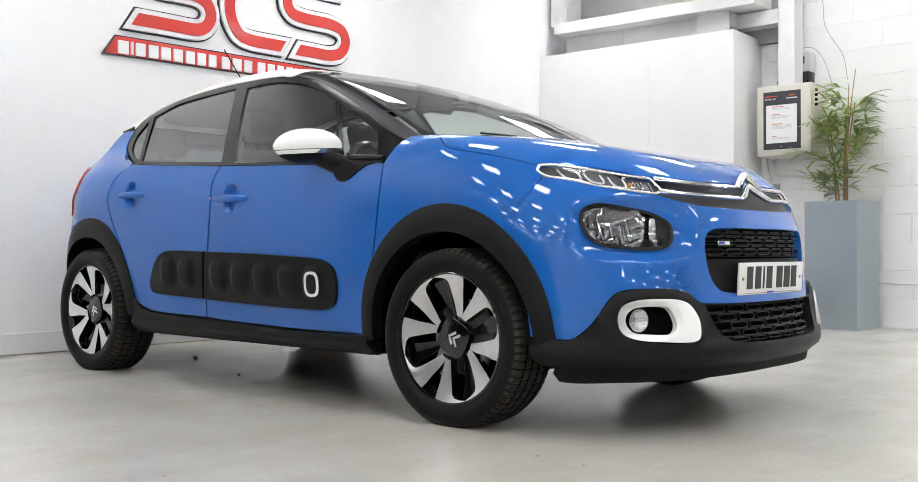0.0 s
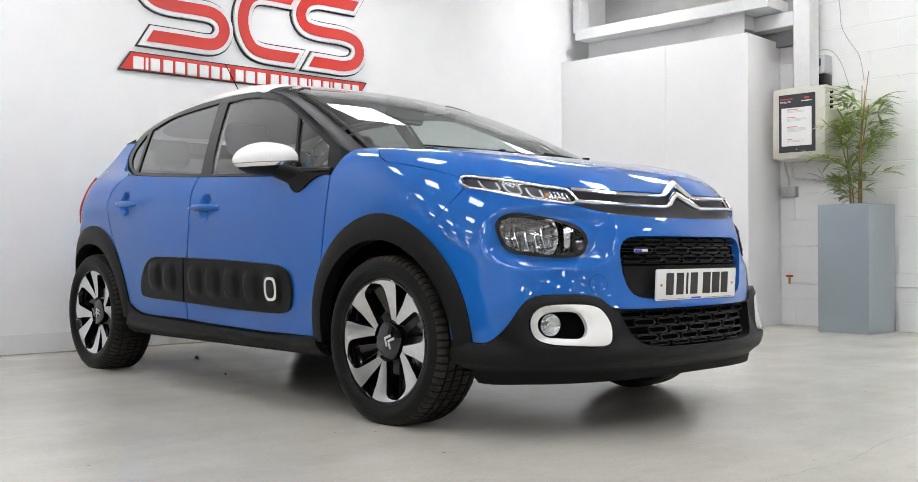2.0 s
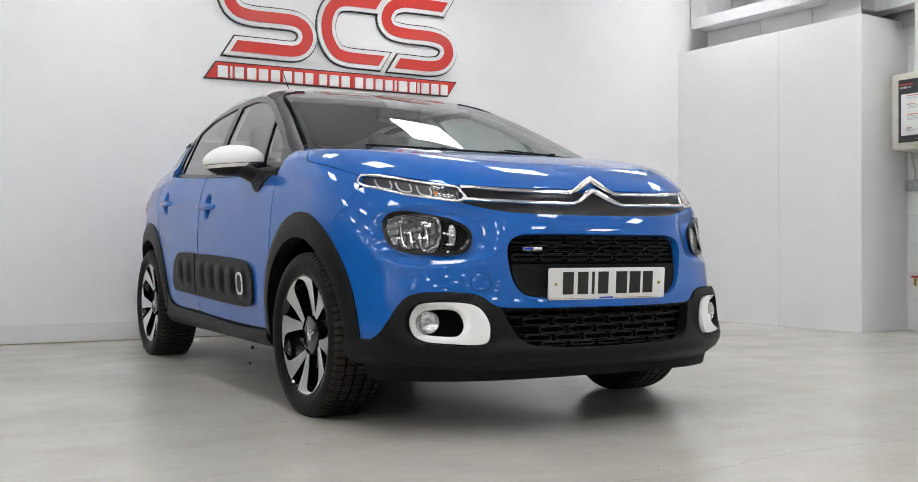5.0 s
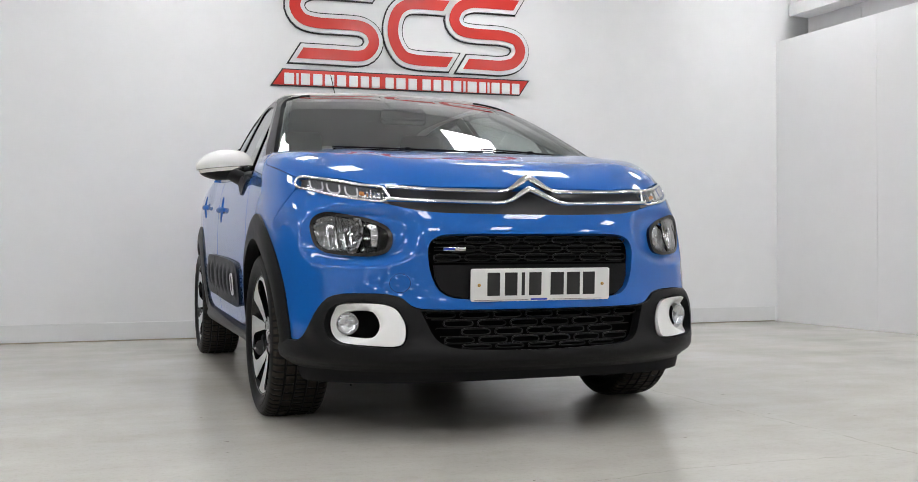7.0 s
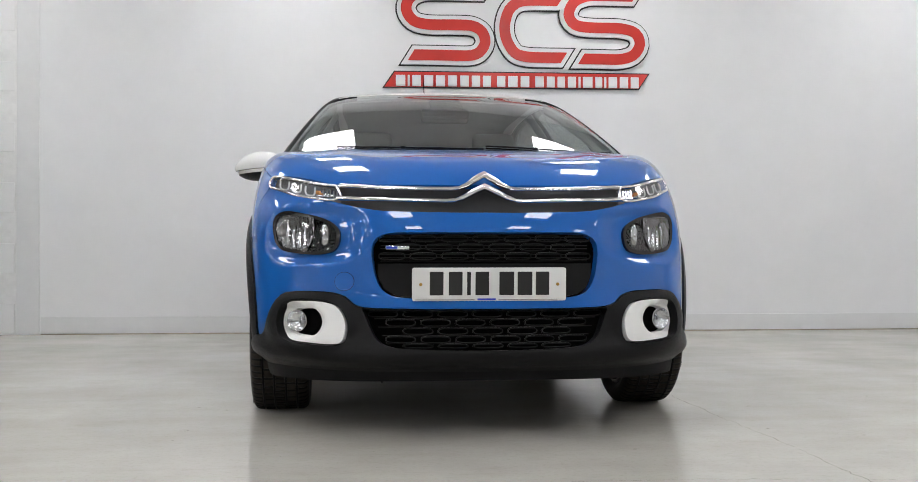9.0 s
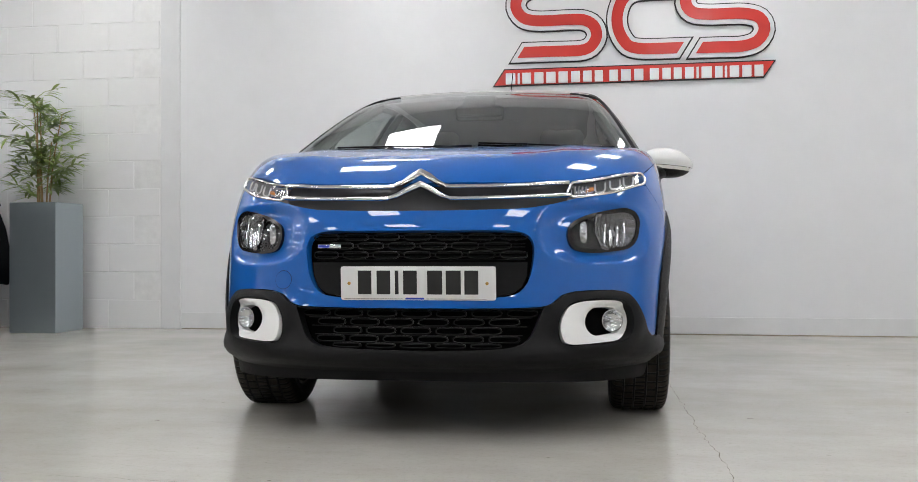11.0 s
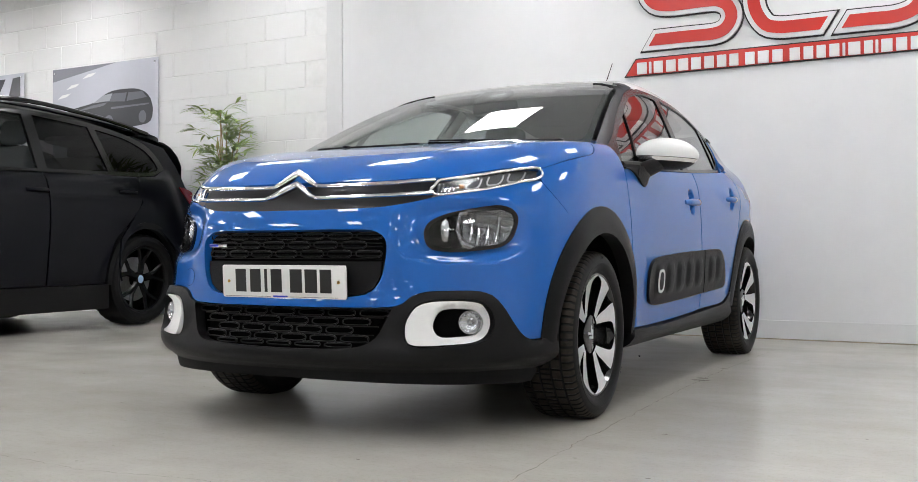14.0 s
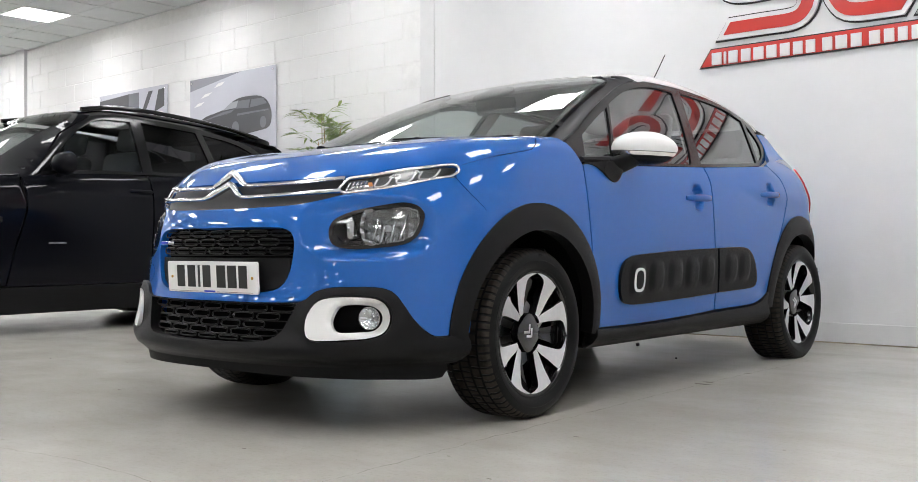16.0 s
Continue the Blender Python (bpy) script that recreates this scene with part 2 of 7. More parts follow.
# ---- materials of the hall ----
def floor_material():
    """Worn light grey floor paint: cloudy tone, scuffs, dark specks and a few hairline cracks."""
    m = mat("painted_concrete_floor", (0.40, 0.39, 0.365), 0.30)
    nt, b = m.node_tree, m.node_tree.nodes["Principled BSDF"]
    N, K = nt.nodes.new, nt.links.new
    tc = N("ShaderNodeTexCoord")

    def noisy(scale, detail=5, rough=0.6, stretch=None):
        n = N("ShaderNodeTexNoise")
        n.inputs["Scale"].default_value, n.inputs["Detail"].default_value, n.inputs["Roughness"].default_value = scale, detail, rough
        if stretch:
            mp = N("ShaderNodeMapping")
            mp.inputs["Scale"].default_value = stretch
            mp.inputs["Rotation"].default_value = (0, 0, 0.5)
            K(tc.outputs["Object"], mp.inputs[0])
            K(mp.outputs[0], n.inputs["Vector"])
        else:
            K(tc.outputs["Object"], n.inputs["Vector"])
        return n.outputs["Fac"]

    def ramp(src, a, b_, ca, cb):
        r = N("ShaderNodeValToRGB")
        r.color_ramp.elements[0].position, r.color_ramp.elements[1].position = a, b_
        r.color_ramp.elements[0].color, r.color_ramp.elements[1].color = (*ca, 1), (*cb, 1)
        K(src, r.inputs[0])
        return r.outputs[0]

    def times(a, b_):
        x = N("ShaderNodeMixRGB")
        x.blend_type, x.inputs[0].default_value = "MULTIPLY", 1
        K(a, x.inputs[1])
        K(b_, x.inputs[2])
        return x.outputs[0]
    big = ramp(noisy(0.55, 5, 0.55), 0.30, 0.72, (0.480, 0.458, 0.418), (0.560, 0.543, 0.508))
    mid = ramp(noisy(5.0, 6, 0.65), 0.30, 0.70, (0.92, 0.915, 0.90), (1, 1, 1))
    scuff = ramp(noisy(0.9, 4, 0.55, (1.0, 5.0, 1.0)), 0.40, 0.80, (1, 1, 1), (0.91, 0.90, 0.88))
    vo = N("ShaderNodeTexVoronoi")
    vo.inputs["Scale"].default_value = 2.6
    K(tc.outputs["Object"], vo.inputs["Vector"])
    speck = ramp(vo.outputs["Distance"], 0.010, 0.020, (0.30, 0.28, 0.25), (1, 1, 1))
    grit = ramp(noisy(70, 2, 0.5), 0.36, 0.42, (0.95, 0.945, 0.935), (1, 1, 1))
    scratch = ramp(noisy(2.2, 3, 0.6, (1.0, 26.0, 1.0)), 0.70, 0.78, (1, 1, 1), (0.93, 0.92, 0.90))
    vo2 = N("ShaderNodeTexVoronoi")
    vo2.inputs["Scale"].default_value = 9.0
    K(tc.outputs["Object"], vo2.inputs["Vector"])
    crumb = ramp(vo2.outputs["Distance"], 0.012, 0.026, (0.52, 0.49, 0.45), (1, 1, 1))
    dust = ramp(noisy(16, 7, 0.72, (1.0, 2.6, 1.0)), 0.54, 0.74, (1, 1, 1), (0.92, 0.91, 0.89))
    drag = ramp(noisy(3.0, 6, 0.7, (1.0, 3.0, 1.0)), 0.56, 0.76, (1, 1, 1), (0.93, 0.92, 0.90))
    fine = ramp(noisy(240, 3, 0.6), 0.30, 0.62, (0.97, 0.968, 0.962), (1, 1, 1))
    K(times(times(times(times(times(times(times(times(times(big, mid), speck), scuff), grit), scratch), crumb), dust), drag), fine), b.inputs["Base Color"])
    bp = N("ShaderNodeBump")
    bp.inputs["Strength"].default_value, bp.inputs["Distance"].default_value = 0.10, 0.002
    K(noisy(22, 5, 0.6), bp.inputs["Height"])
    K(bp.outputs[0], b.inputs["Normal"])
    rr = N("ShaderNodeMapRange")
    rr.inputs["From Min"].default_value, rr.inputs["From Max"].default_value = 0.3, 0.7
    rr.inputs["To Min"].default_value, rr.inputs["To Max"].default_value = 0.16, 0.26
    K(noisy(1.6, 3, 0.5), rr.inputs["Value"])
    K(rr.outputs[0], b.inputs["Roughness"])
    return m


FLOOR = floor_material()
WALL = mat("white_wall_paint", (0.81, 0.815, 0.825), 0.55, 0, 0, 0.03, 0.018, 6, 0.10, 60)
BLOCK = mat("painted_block", (0.81, 0.81, 0.81), 0.60, 0, 0, 0.03, 0.014, 9, 0.22, 90)
JOINT = mat("painted_mortar", (0.795, 0.795, 0.79), 0.7, 0, 0, 0.03, 0.06, 20, 0.4, 120)
BOARD = mat("white_melamine_board", (0.80, 0.80, 0.805), 0.38, 0, 0, 0.03, 0.015, 5)
TRIM = mat("white_gloss_trim", (0.74, 0.745, 0.75), 0.35, 0, 0, 0.03, 0.03, 8)
GREYWALL = mat("grey_plasterboard", (0.42, 0.42, 0.42), 0.7, 0, 0, 0.03, 0.05, 8)
PALEBOARD = mat("pale_grey_board", (0.60, 0.595, 0.60), 0.6, 0, 0, 0.03, 0.04, 8)
STEELPAINT = mat("grey_white_painted_steel", (0.66, 0.665, 0.67), 0.4, 0, 0, 0.03, 0.05, 14)
CEIL = mat("ceiling_tile", (0.61, 0.635, 0.635), 0.9, 0, 0, 0.03, 0.05, 60, 0.4, 200)
LIGHT = mat("light_panel", (0.99, 0.985, 1.0), 0.5, emit=PANEL)
SEAM = mat("seam_grey", (0.45, 0.45, 0.45), 0.7)

WEST, EAST, SOUTH, NORTH, TOP = -13.5, 4.95, -24.4, 3.757, 3.31


def structure(ob, label, category):
    return tagged(ob, label, category, kind="structure")


floor_ = structure(part("floor", box((EAST - WEST + 0.8, NORTH - SOUTH + 0.8, 0.2), ((EAST + WEST) / 2, (NORTH + SOUTH) / 2, -0.1)), FLOOR, smooth=False), "pale grey painted concrete floor with scuffs and hairline cracks", "floor")
GRIME = mat("dirty_crack", (0.13, 0.11, 0.088), 0.9, 0, 0, 0.03, 0.4, 30, spec=0.1)
JOINT_DIRT = mat("grimy_floor_joint", (0.34, 0.29, 0.23), 0.9, 0, 0, 0.03, 0.6, 9, spec=0.1)


def crack(line, seed, wide=0.0035, wander=0.012):
    """A hairline crack: a thin ragged strip along a wandering line."""
    rng = random.Random(seed)
    pts = []
    for (x0, y0), (x1, y1) in zip(line, line[1:]):
        n = max(2, int(math.hypot(x1 - x0, y1 - y0) / 0.03))
        pts += [(x0 + (x1 - x0) * i / n + rng.gauss(0, wander * 0.35), y0 + (y1 - y0) * i / n + rng.gauss(0, wander * 0.35)) for i in range(n)]
    verts, faces = [], []
    for i, (x, y) in enumerate(pts):
        a, b = pts[max(i - 1, 0)], pts[min(i + 1, len(pts) - 1)]
        dx, dy = b[0] - a[0], b[1] - a[1]
        d = math.hypot(dx, dy) or 1
        w = wide * rng.uniform(0.12, 1.0) * (0.2 if i in (0, len(pts) - 1) else 1)
        verts += [(x - dy / d * w, y + dx / d * w, 0.0006), (x + dy / d * w, y - dx / d * w, 0.0006)]
    faces = [(2 * i, 2 * i + 1, 2 * i + 3, 2 * i + 2) for i in range(len(pts) - 1)]
    return raw("crack", verts, faces, GRIME, floor_, "hairline crack in the floor paint", False)


crack([(1.02, 3.2), (1.0, 1.86), (1.03, 0.82), (1.06, 0.28), (1.09, -0.25), (1.13, -0.78), (1.14, -1.22), (1.16, -1.9), (1.12, -3.2)], 3, 0.0018)
crack([(1.14, -1.22), (0.65, -1.18), (0.32, -1.19), (0.01, -1.25), (-0.8, -1.22)], 4, 0.0010)
crack([(1.14, -1.22), (1.8, -1.27), (2.7, -1.22)], 5, 0.0010)


def chip(x, y, r, seed):
    """A flake of missing paint."""
    rng = random.Random(seed)
    n = 11
    v = [(x + r * rng.uniform(0.35, 1.0) * math.cos(2 * math.pi * i / n), y + 0.6 * r * rng.uniform(0.35, 1.0) * math.sin(2 * math.pi * i / n), 0.0005) for i in range(n)]
    raw("paint_chip", v, [tuple(range(n))], GRIME, floor_, "", False)


for k, (x, y, r) in enumerate([(0.99, 1.55, 0.040), (0.99, 1.97, 0.030), (1.01, 1.48, 0.05), (1.45, -0.58, 0.012), (0.606, -0.757, 0.010), (-0.9, -0.5, 0.008), (1.29, 0.07, 0.014), (1.17, -0.43, 0.009), (1.9, 0.3, 0.010), (2.3, -0.9, 0.009), (-1.4, -1.1, 0.008), (2.0, 1.9, 0.014), (-1.80, 0.264, 0.010), (-0.817, 0.13, 0.009), (-0.887, -0.318, 0.013), (-0.935, 0.208, 0.009), (-0.126, -1.179, 0.008), (-2.2, 1.4, 0.010)]):
    chip(x, y, r, 20 + k)
DEBRIS = mat("dark_debris", (0.02, 0.018, 0.016), 0.8)
for x, y, r in ((-0.118, 2.785, 0.016), (-0.383, 1.97, 0.010), (0.42, 2.3, 0.008), (-0.2, 0.9, 0.007)):
    ob = thing("debris", "small dark crumb of dirt lying on the floor", "debris", pose(x, y, 0), "crumbs of dirt")
    bm = bmesh.new()
    bmesh.ops.create_icosphere(bm, subdivisions=1, radius=r)
    for k, v in enumerate(bm.verts):
        v.co *= 0.7 + 0.3 * ((k * 7) % 5) / 4
        v.co.z += r * 0.62
    part("crumb", bm, DEBRIS, ob, smooth=False)
structure(part("trim", box((6.9, 0.006, 0.010), (0.74, NORTH - 0.007, 0.002)), JOINT_DIRT, smooth=False), "grimy open joint under the skirting board", "floor joint")
# back wall: smooth lined part behind the hatchback, blockwork beyond the pilaster
structure(part("wall_north", box((7.928, 0.25, 3.6), (1.241, NORTH + 0.125, 1.75)), WALL, smooth=False), "smooth white painted wall behind the car", "wall")
structure(part("pilaster", box((0.165, 0.30, 3.5), (-2.805, NORTH + 0.15 - 0.006, 1.75), 0.004), TRIM, smooth=False), "white boxed pilaster beside the blockwork", "pilaster")
structure(part("pilaster", box((0.25, 0.28, 3.5), (-10.38, NORTH + 0.14 - 0.03, 1.75), 0.004), TRIM, smooth=False), "white boxed pilaster against the blockwork", "pilaster")
structure(part("baseboard", box((6.9, 0.012, 0.122), (0.74, NORTH - 0.006, 0.069), 0.002), TRIM, smooth=False), "white flat skirting board", "skirting")
bw = structure(part("wall_north_west", box((abs(WEST + 2.89) + 0.3, 0.2, 3.6), ((WEST - 0.3 - 2.89) / 2, NORTH + 0.118, 1.75)), JOINT, smooth=False), "white painted blockwork wall", "wall")
# east side: blockwork wall
ew = structure(part("wall_east", box((0.2, NORTH - SOUTH + 0.4, 3.6), (EAST + 0.098, (NORTH + SOUTH) / 2, 1.75)), JOINT, smooth=False), "white painted blockwork side wall", "wall")
structure(part("wall_west", box((0.2, NORTH - SOUTH + 0.4, 3.6), (WEST - 0.1, (NORTH + SOUTH) / 2, 1.75)), WALL, smooth=False), "plain white end wall", "wall")
structure(part("wall_south", box((EAST - WEST + 0.4, 0.2, 3.6), ((EAST + WEST) / 2, SOUTH - 0.1, 1.75)), WALL, smooth=False), "plain white wall across the hall", "wall")

# ceiling: tiles in a grid, light panels in some of the cells
CELL = 0.6
X0, Y0 = -13.83, -24.44
LIT_X, LIT_Y = 4, 3


def lit(i, j):
    return i % LIT_X == 1 and (j - 19) % (LIT_Y if Y0 + j * CELL > -5 else 2 * LIT_Y) == 2


bm = bmesh.new()
g = 0.012
nx, ny = int((EAST - X0) / CELL) + 1, int((NORTH - Y0) / CELL) + 1
lamps = []
for i in range(nx):
    for j in range(ny):
        x, y = X0 + i * CELL, Y0 + j * CELL
        x1, y1 = min(x + CELL, EAST + 0.05), min(y + CELL, NORTH + 0.05)
        if lit(i, j) and x1 - x > 0.55 and y1 - y > 0.5:
            lamps.append((x + CELL / 2, y + CELL / 2))
            continue
        a = [bm.verts.new((*q, TOP + 0.006)) for q in ((x + g, y + g), (x1 - g, y + g), (x1 - g, y1 - g), (x + g, y1 - g))]
        b = [bm.verts.new((*q, TOP + 0.016)) for q in ((x + g, y + g), (x1 - g, y + g), (x1 - g, y1 - g), (x + g, y1 - g))]
        bm.faces.new(a[::-1])
        for k in range(4):
            bm.faces.new((a[k], a[(k + 1) % 4], b[(k + 1) % 4], b[k]))
box((EAST - X0 + 0.3, NORTH - Y0 + 0.3, 0.05), ((EAST + X0) / 2, (NORTH + Y0) / 2, TOP + 0.045), bm=bm)
for i in range(nx + 1):
    box((0.024, NORTH - Y0, 0.012), (X0 + i * CELL, (NORTH + Y0) / 2, TOP + 0.0065), bm=bm)
for j in range(ny + 1):
    box((EAST - X0, 0.024, 0.012), ((EAST + X0) / 2, Y0 + j * CELL, TOP + 0.0068), bm=bm)
structure(part("ceiling", bm, CEIL, smooth=False), "white suspended ceiling of square tiles in a metal grid", "ceiling")
first = None
for x, y in lamps:
    if first is None:
        first = thing("ceiling_light", "square white ceiling light panel, switched on", "ceiling light", pose(x, y, TOP), "ceiling light panels")
        part("diffuser", box((0.568, 0.568, 0.006), (0, 0, 0.008)), LIGHT, first, "glowing white diffuser", smooth=False)
        fb = bmesh.new()
        for sx, sy, w, h in ((0, 0.287, 0.594, 0.02), (0, -0.287, 0.594, 0.02), (0.287, 0, 0.02, 0.554), (-0.287, 0, 0.02, 0.554)):
            box((w, h, 0.014), (sx, sy, 0.003), bm=fb)
        part("rim", fb, TRIM, first, "thin white rim", smooth=False)
    else:
        copy_thing(first, pose(x, y, TOP))

# ---- car body shape: smooth implicit surfaces, in the car's own axes (x to its left, y to its tail, z up; origin on the floor under the front axle) ----
def spline(xs, ys):
    """A natural cubic spline through a few knots, straight beyond them."""
    xs, ys = np.array(xs, float), np.array(ys, float)
    n, h = len(xs), np.diff(xs)
    a = np.eye(n)
    b = np.zeros(n)
    for i in range(1, n - 1):
        a[i, i - 1:i + 2] = h[i - 1], 2 * (h[i - 1] + h[i]), h[i]
        b[i] = 6 * ((ys[i + 1] - ys[i]) / h[i] - (ys[i] - ys[i - 1]) / h[i - 1])
    m = np.linalg.solve(a, b)

    def f(v):
        v = np.asarray(v, float)
        c = np.clip(v, xs[0], xs[-1])
        i = np.clip(np.searchsorted(xs, c) - 1, 0, n - 2)
        t, s = c - xs[i], xs[i + 1] - c
        r = (m[i] * s ** 3 + m[i + 1] * t ** 3) / (6 * h[i]) + (ys[i] / h[i] - m[i] * h[i] / 6) * s + (ys[i + 1] / h[i] - m[i + 1] * h[i] / 6) * t
        lo = (ys[1] - ys[0]) / h[0] - h[0] * m[1] / 6
        hi = (ys[-1] - ys[-2]) / h[-1] + h[-1] * m[-2] / 6
        return r + np.where(v < xs[0], (v - xs[0]) * lo, 0) + np.where(v > xs[-1], (v - xs[-1]) * hi, 0)
    return f


def smax(a, b, r):
    h = np.maximum(r - np.abs(a - b), 0) / r
    return np.maximum(a, b) + h * h * r / 4


def step(a, b, v):
    t = np.clip((v - a) / (b - a), 0, 1)
    return t * t * (3 - 2 * t)


HALF = spline([0.10, 0.30, 0.45, 0.60, 0.75, 0.85, 0.93, 1.00, 1.10], [0.790, 0.818, 0.838, 0.848, 0.849, 0.842, 0.830, 0.812, 0.775])
NOSE = spline([0.10, 0.22, 0.30, 0.40, 0.50, 0.60, 0.70, 0.78, 0.84, 0.90, 0.96, 1.05], [-0.800, -0.832, -0.836, -0.816, -0.798, -0.793, -0.784, -0.753, -0.717, -0.668, -0.60, -0.47])
TAIL = spline([0.15, 0.35, 0.60, 0.80, 1.00, 1.20], [3.10, 3.17, 3.16, 3.12, 3.05, 2.97])
HOOD = spline([-0.72, -0.60, -0.40, -0.20, 0.00, 0.20, 0.40, 1.0], [0.885, 0.940, 0.996, 1.033, 1.056, 1.072, 1.084, 1.15])
SCREEN = spline([1.00, 1.10, 1.20, 1.30, 1.38, 1.44, 1.47], [-0.09, 0.125, 0.350, 0.595, 0.815, 1.01, 1.13])
ROOF = spline([0.80, 0.95, 1.15, 1.40, 1.70, 2.05, 2.35, 2.60, 2.85], [1.410, 1.440, 1.468, 1.488, 1.490, 1.464, 1.410, 1.340, 1.240])


def lower(x, y, z):
    """The body below the windows: plan outline at each height, closed above by the bonnet."""
    x = np.abs(x)
    w = HALF(z) * (1 - 0.045 * step(2.0, 3.2, y))
    f, r = NOSE(z), TAIL(z)
    a = np.maximum((f + 0.66 - y) / 0.66, 0)
    k = 0.45 + 0.03 * step(0.82, 0.55, z)
    b = np.maximum((y - r + k) / k, 0)
    g = ((x / w) ** 2.6 + a ** (2.05 + 0.5 * step(0.76, 0.36, z)) + b ** 2.2 - 1) / 3.1
    top = (z - HOOD(y) + 0.020 * (x / 0.75) ** 2) * 0.97
    return smax(g, top, 0.06)


def cabin(x, y, z):
    """The glasshouse: sides, windscreen, roof and tailgate window."""
    x = np.abs(x)
    h = z - 1.0
    side = (x - (0.788 - 0.43 * h - 0.20 * h * h - 0.075 * np.clip((y - 1.3) / 1.4, 0, 2) ** 2)) * 0.88
    front = (SCREEN(z) + 0.36 * x * x - y) / 2.55
    roof = z - ROOF(y) + 0.022 * (x / 0.56) ** 2
    back = (y - 2.95 + 0.75 * h) * 0.8
    return smax(smax(smax(side, front, 0.05), roof, 0.07), back, 0.06)


def solve(shape, axis, u, v, sign=1.0):
    """Meets the surface along one axis, coming from outside. axis 0: (u, v) is (y, z), on the side named by sign; 1: (x, z), from the nose;
    2: (x, y), from above; 3: (x, z), from the tail; 4: (girth, z), round the nose: girth is 0.9 times the angle about a point behind it."""
    u, v = np.asarray(u, float), np.asarray(v, float)
    far, near = {0: (1.3, 0.0), 1: (-1.3, 1.4), 2: (1.9, 0.35), 3: (3.8, 2.0), 4: (2.5, 0.0)}[axis]
    lo, hi = np.full(u.shape, near), np.full(u.shape, far)

    def at(w):
        return {0: (sign * w, u, v), 1: (u, w, v), 2: (u, v, w), 3: (u, w, v), 4: (w * np.sin(u / 0.9), 0.15 - w * np.cos(u / 0.9), v)}[axis]
    for _ in range(40):
        mid = (lo + hi) / 2
        out = shape(*at(mid)) > 0
        hi, lo = np.where(out, mid, hi), np.where(out, lo, mid)
    return np.stack(at((lo + hi) / 2), -1)


def normals(shape, p, e=2e-3):
    x, y, z = p[..., 0], p[..., 1], p[..., 2]
    n = np.stack([shape(x + e, y, z) - shape(x - e, y, z), shape(x, y + e, z) - shape(x, y - e, z), shape(x, y, z + e) - shape(x, y, z - e)], -1)
    return n / np.linalg.norm(n, axis=-1, keepdims=True)


def girth(p):
    return np.stack([0.9 * np.arctan2(p[..., 0], 0.15 - p[..., 1]), p[..., 2]], -1)


def fr(points, shape=lower):
    """Front view points (x, z) as girth points."""
    a = np.array([p[:2] for p in points], float)
    return [(*q, *p[2:]) for p, q in zip(points, girth(solve(shape, 1, a[:, 0], a[:, 1])))]


def sd(points, sign, shape=lower):
    """Side view points (y, z) as girth points."""
    a = np.array([p[:2] for p in points], float)
    return [(*q, *p[2:]) for p, q in zip(points, girth(solve(shape, 0, a[:, 0], a[:, 1], sign)))]


def tail(x, y, z):
    """The haunch: the body blended into the rear pillar."""
    w = np.abs(x)
    h = HALF(z) * (1 - 0.045 * step(2.0, 3.2, y))
    k = 0.45 + 0.03 * step(0.82, 0.55, z)
    b = np.maximum((y - TAIL(z) + k) / k, 0)
    aft = step(1.6, 2.3, y)
    g = smax(((w / h) ** 2.6 + b ** 2.2 - 1) / 3.1, (z - 1.27 + 0.20 * aft) * 0.9, 0.10)
    return -smax(-g, -smax(cabin(x, y, z), 0.92 - z, 0.05), 0.01 + 0.11 * aft)

from mathutils.geometry import delaunay_2d_cdt


def inside(poly, p):
    """Which of the points p lie in the polygon."""
    x, y = p[:, 0], p[:, 1]
    r = np.zeros(len(p), bool)
    for (x0, y0), (x1, y1) in zip(poly, np.roll(poly, -1, 0)):
        if y0 != y1:
            r ^= ((y0 > y) != (y1 > y)) & (x < (x1 - x0) * (y - y0) / (y1 - y0) + x0)
    return r


def inset(poly, d):
    """The polygon drawn in by d (out, for a negative d)."""
    p = np.array(poly, float)
    area = np.sum(p[:, 0] * np.roll(p[:, 1], -1) - np.roll(p[:, 0], -1) * p[:, 1])
    e = np.roll(p, -1, 0) - p
    e /= np.linalg.norm(e, axis=1, keepdims=True) + 1e-12
    n = np.stack([-e[:, 1], e[:, 0]], 1) * (1 if area > 0 else -1)
    m = n + np.roll(n, 1, 0)
    m /= np.maximum(np.sum(m * n, 1, keepdims=True), 0.5)
    return p + m * d


def edge_distance(poly, p):
    best = np.full(len(p), 9.0)
    for a, b in zip(poly, np.roll(poly, -1, 0)):
        ab = b - a
        t = np.clip(((p - a) @ ab) / (ab @ ab + 1e-12), 0, 1)
        best = np.minimum(best, np.linalg.norm(p - a - t[:, None] * ab, axis=1))
    return best


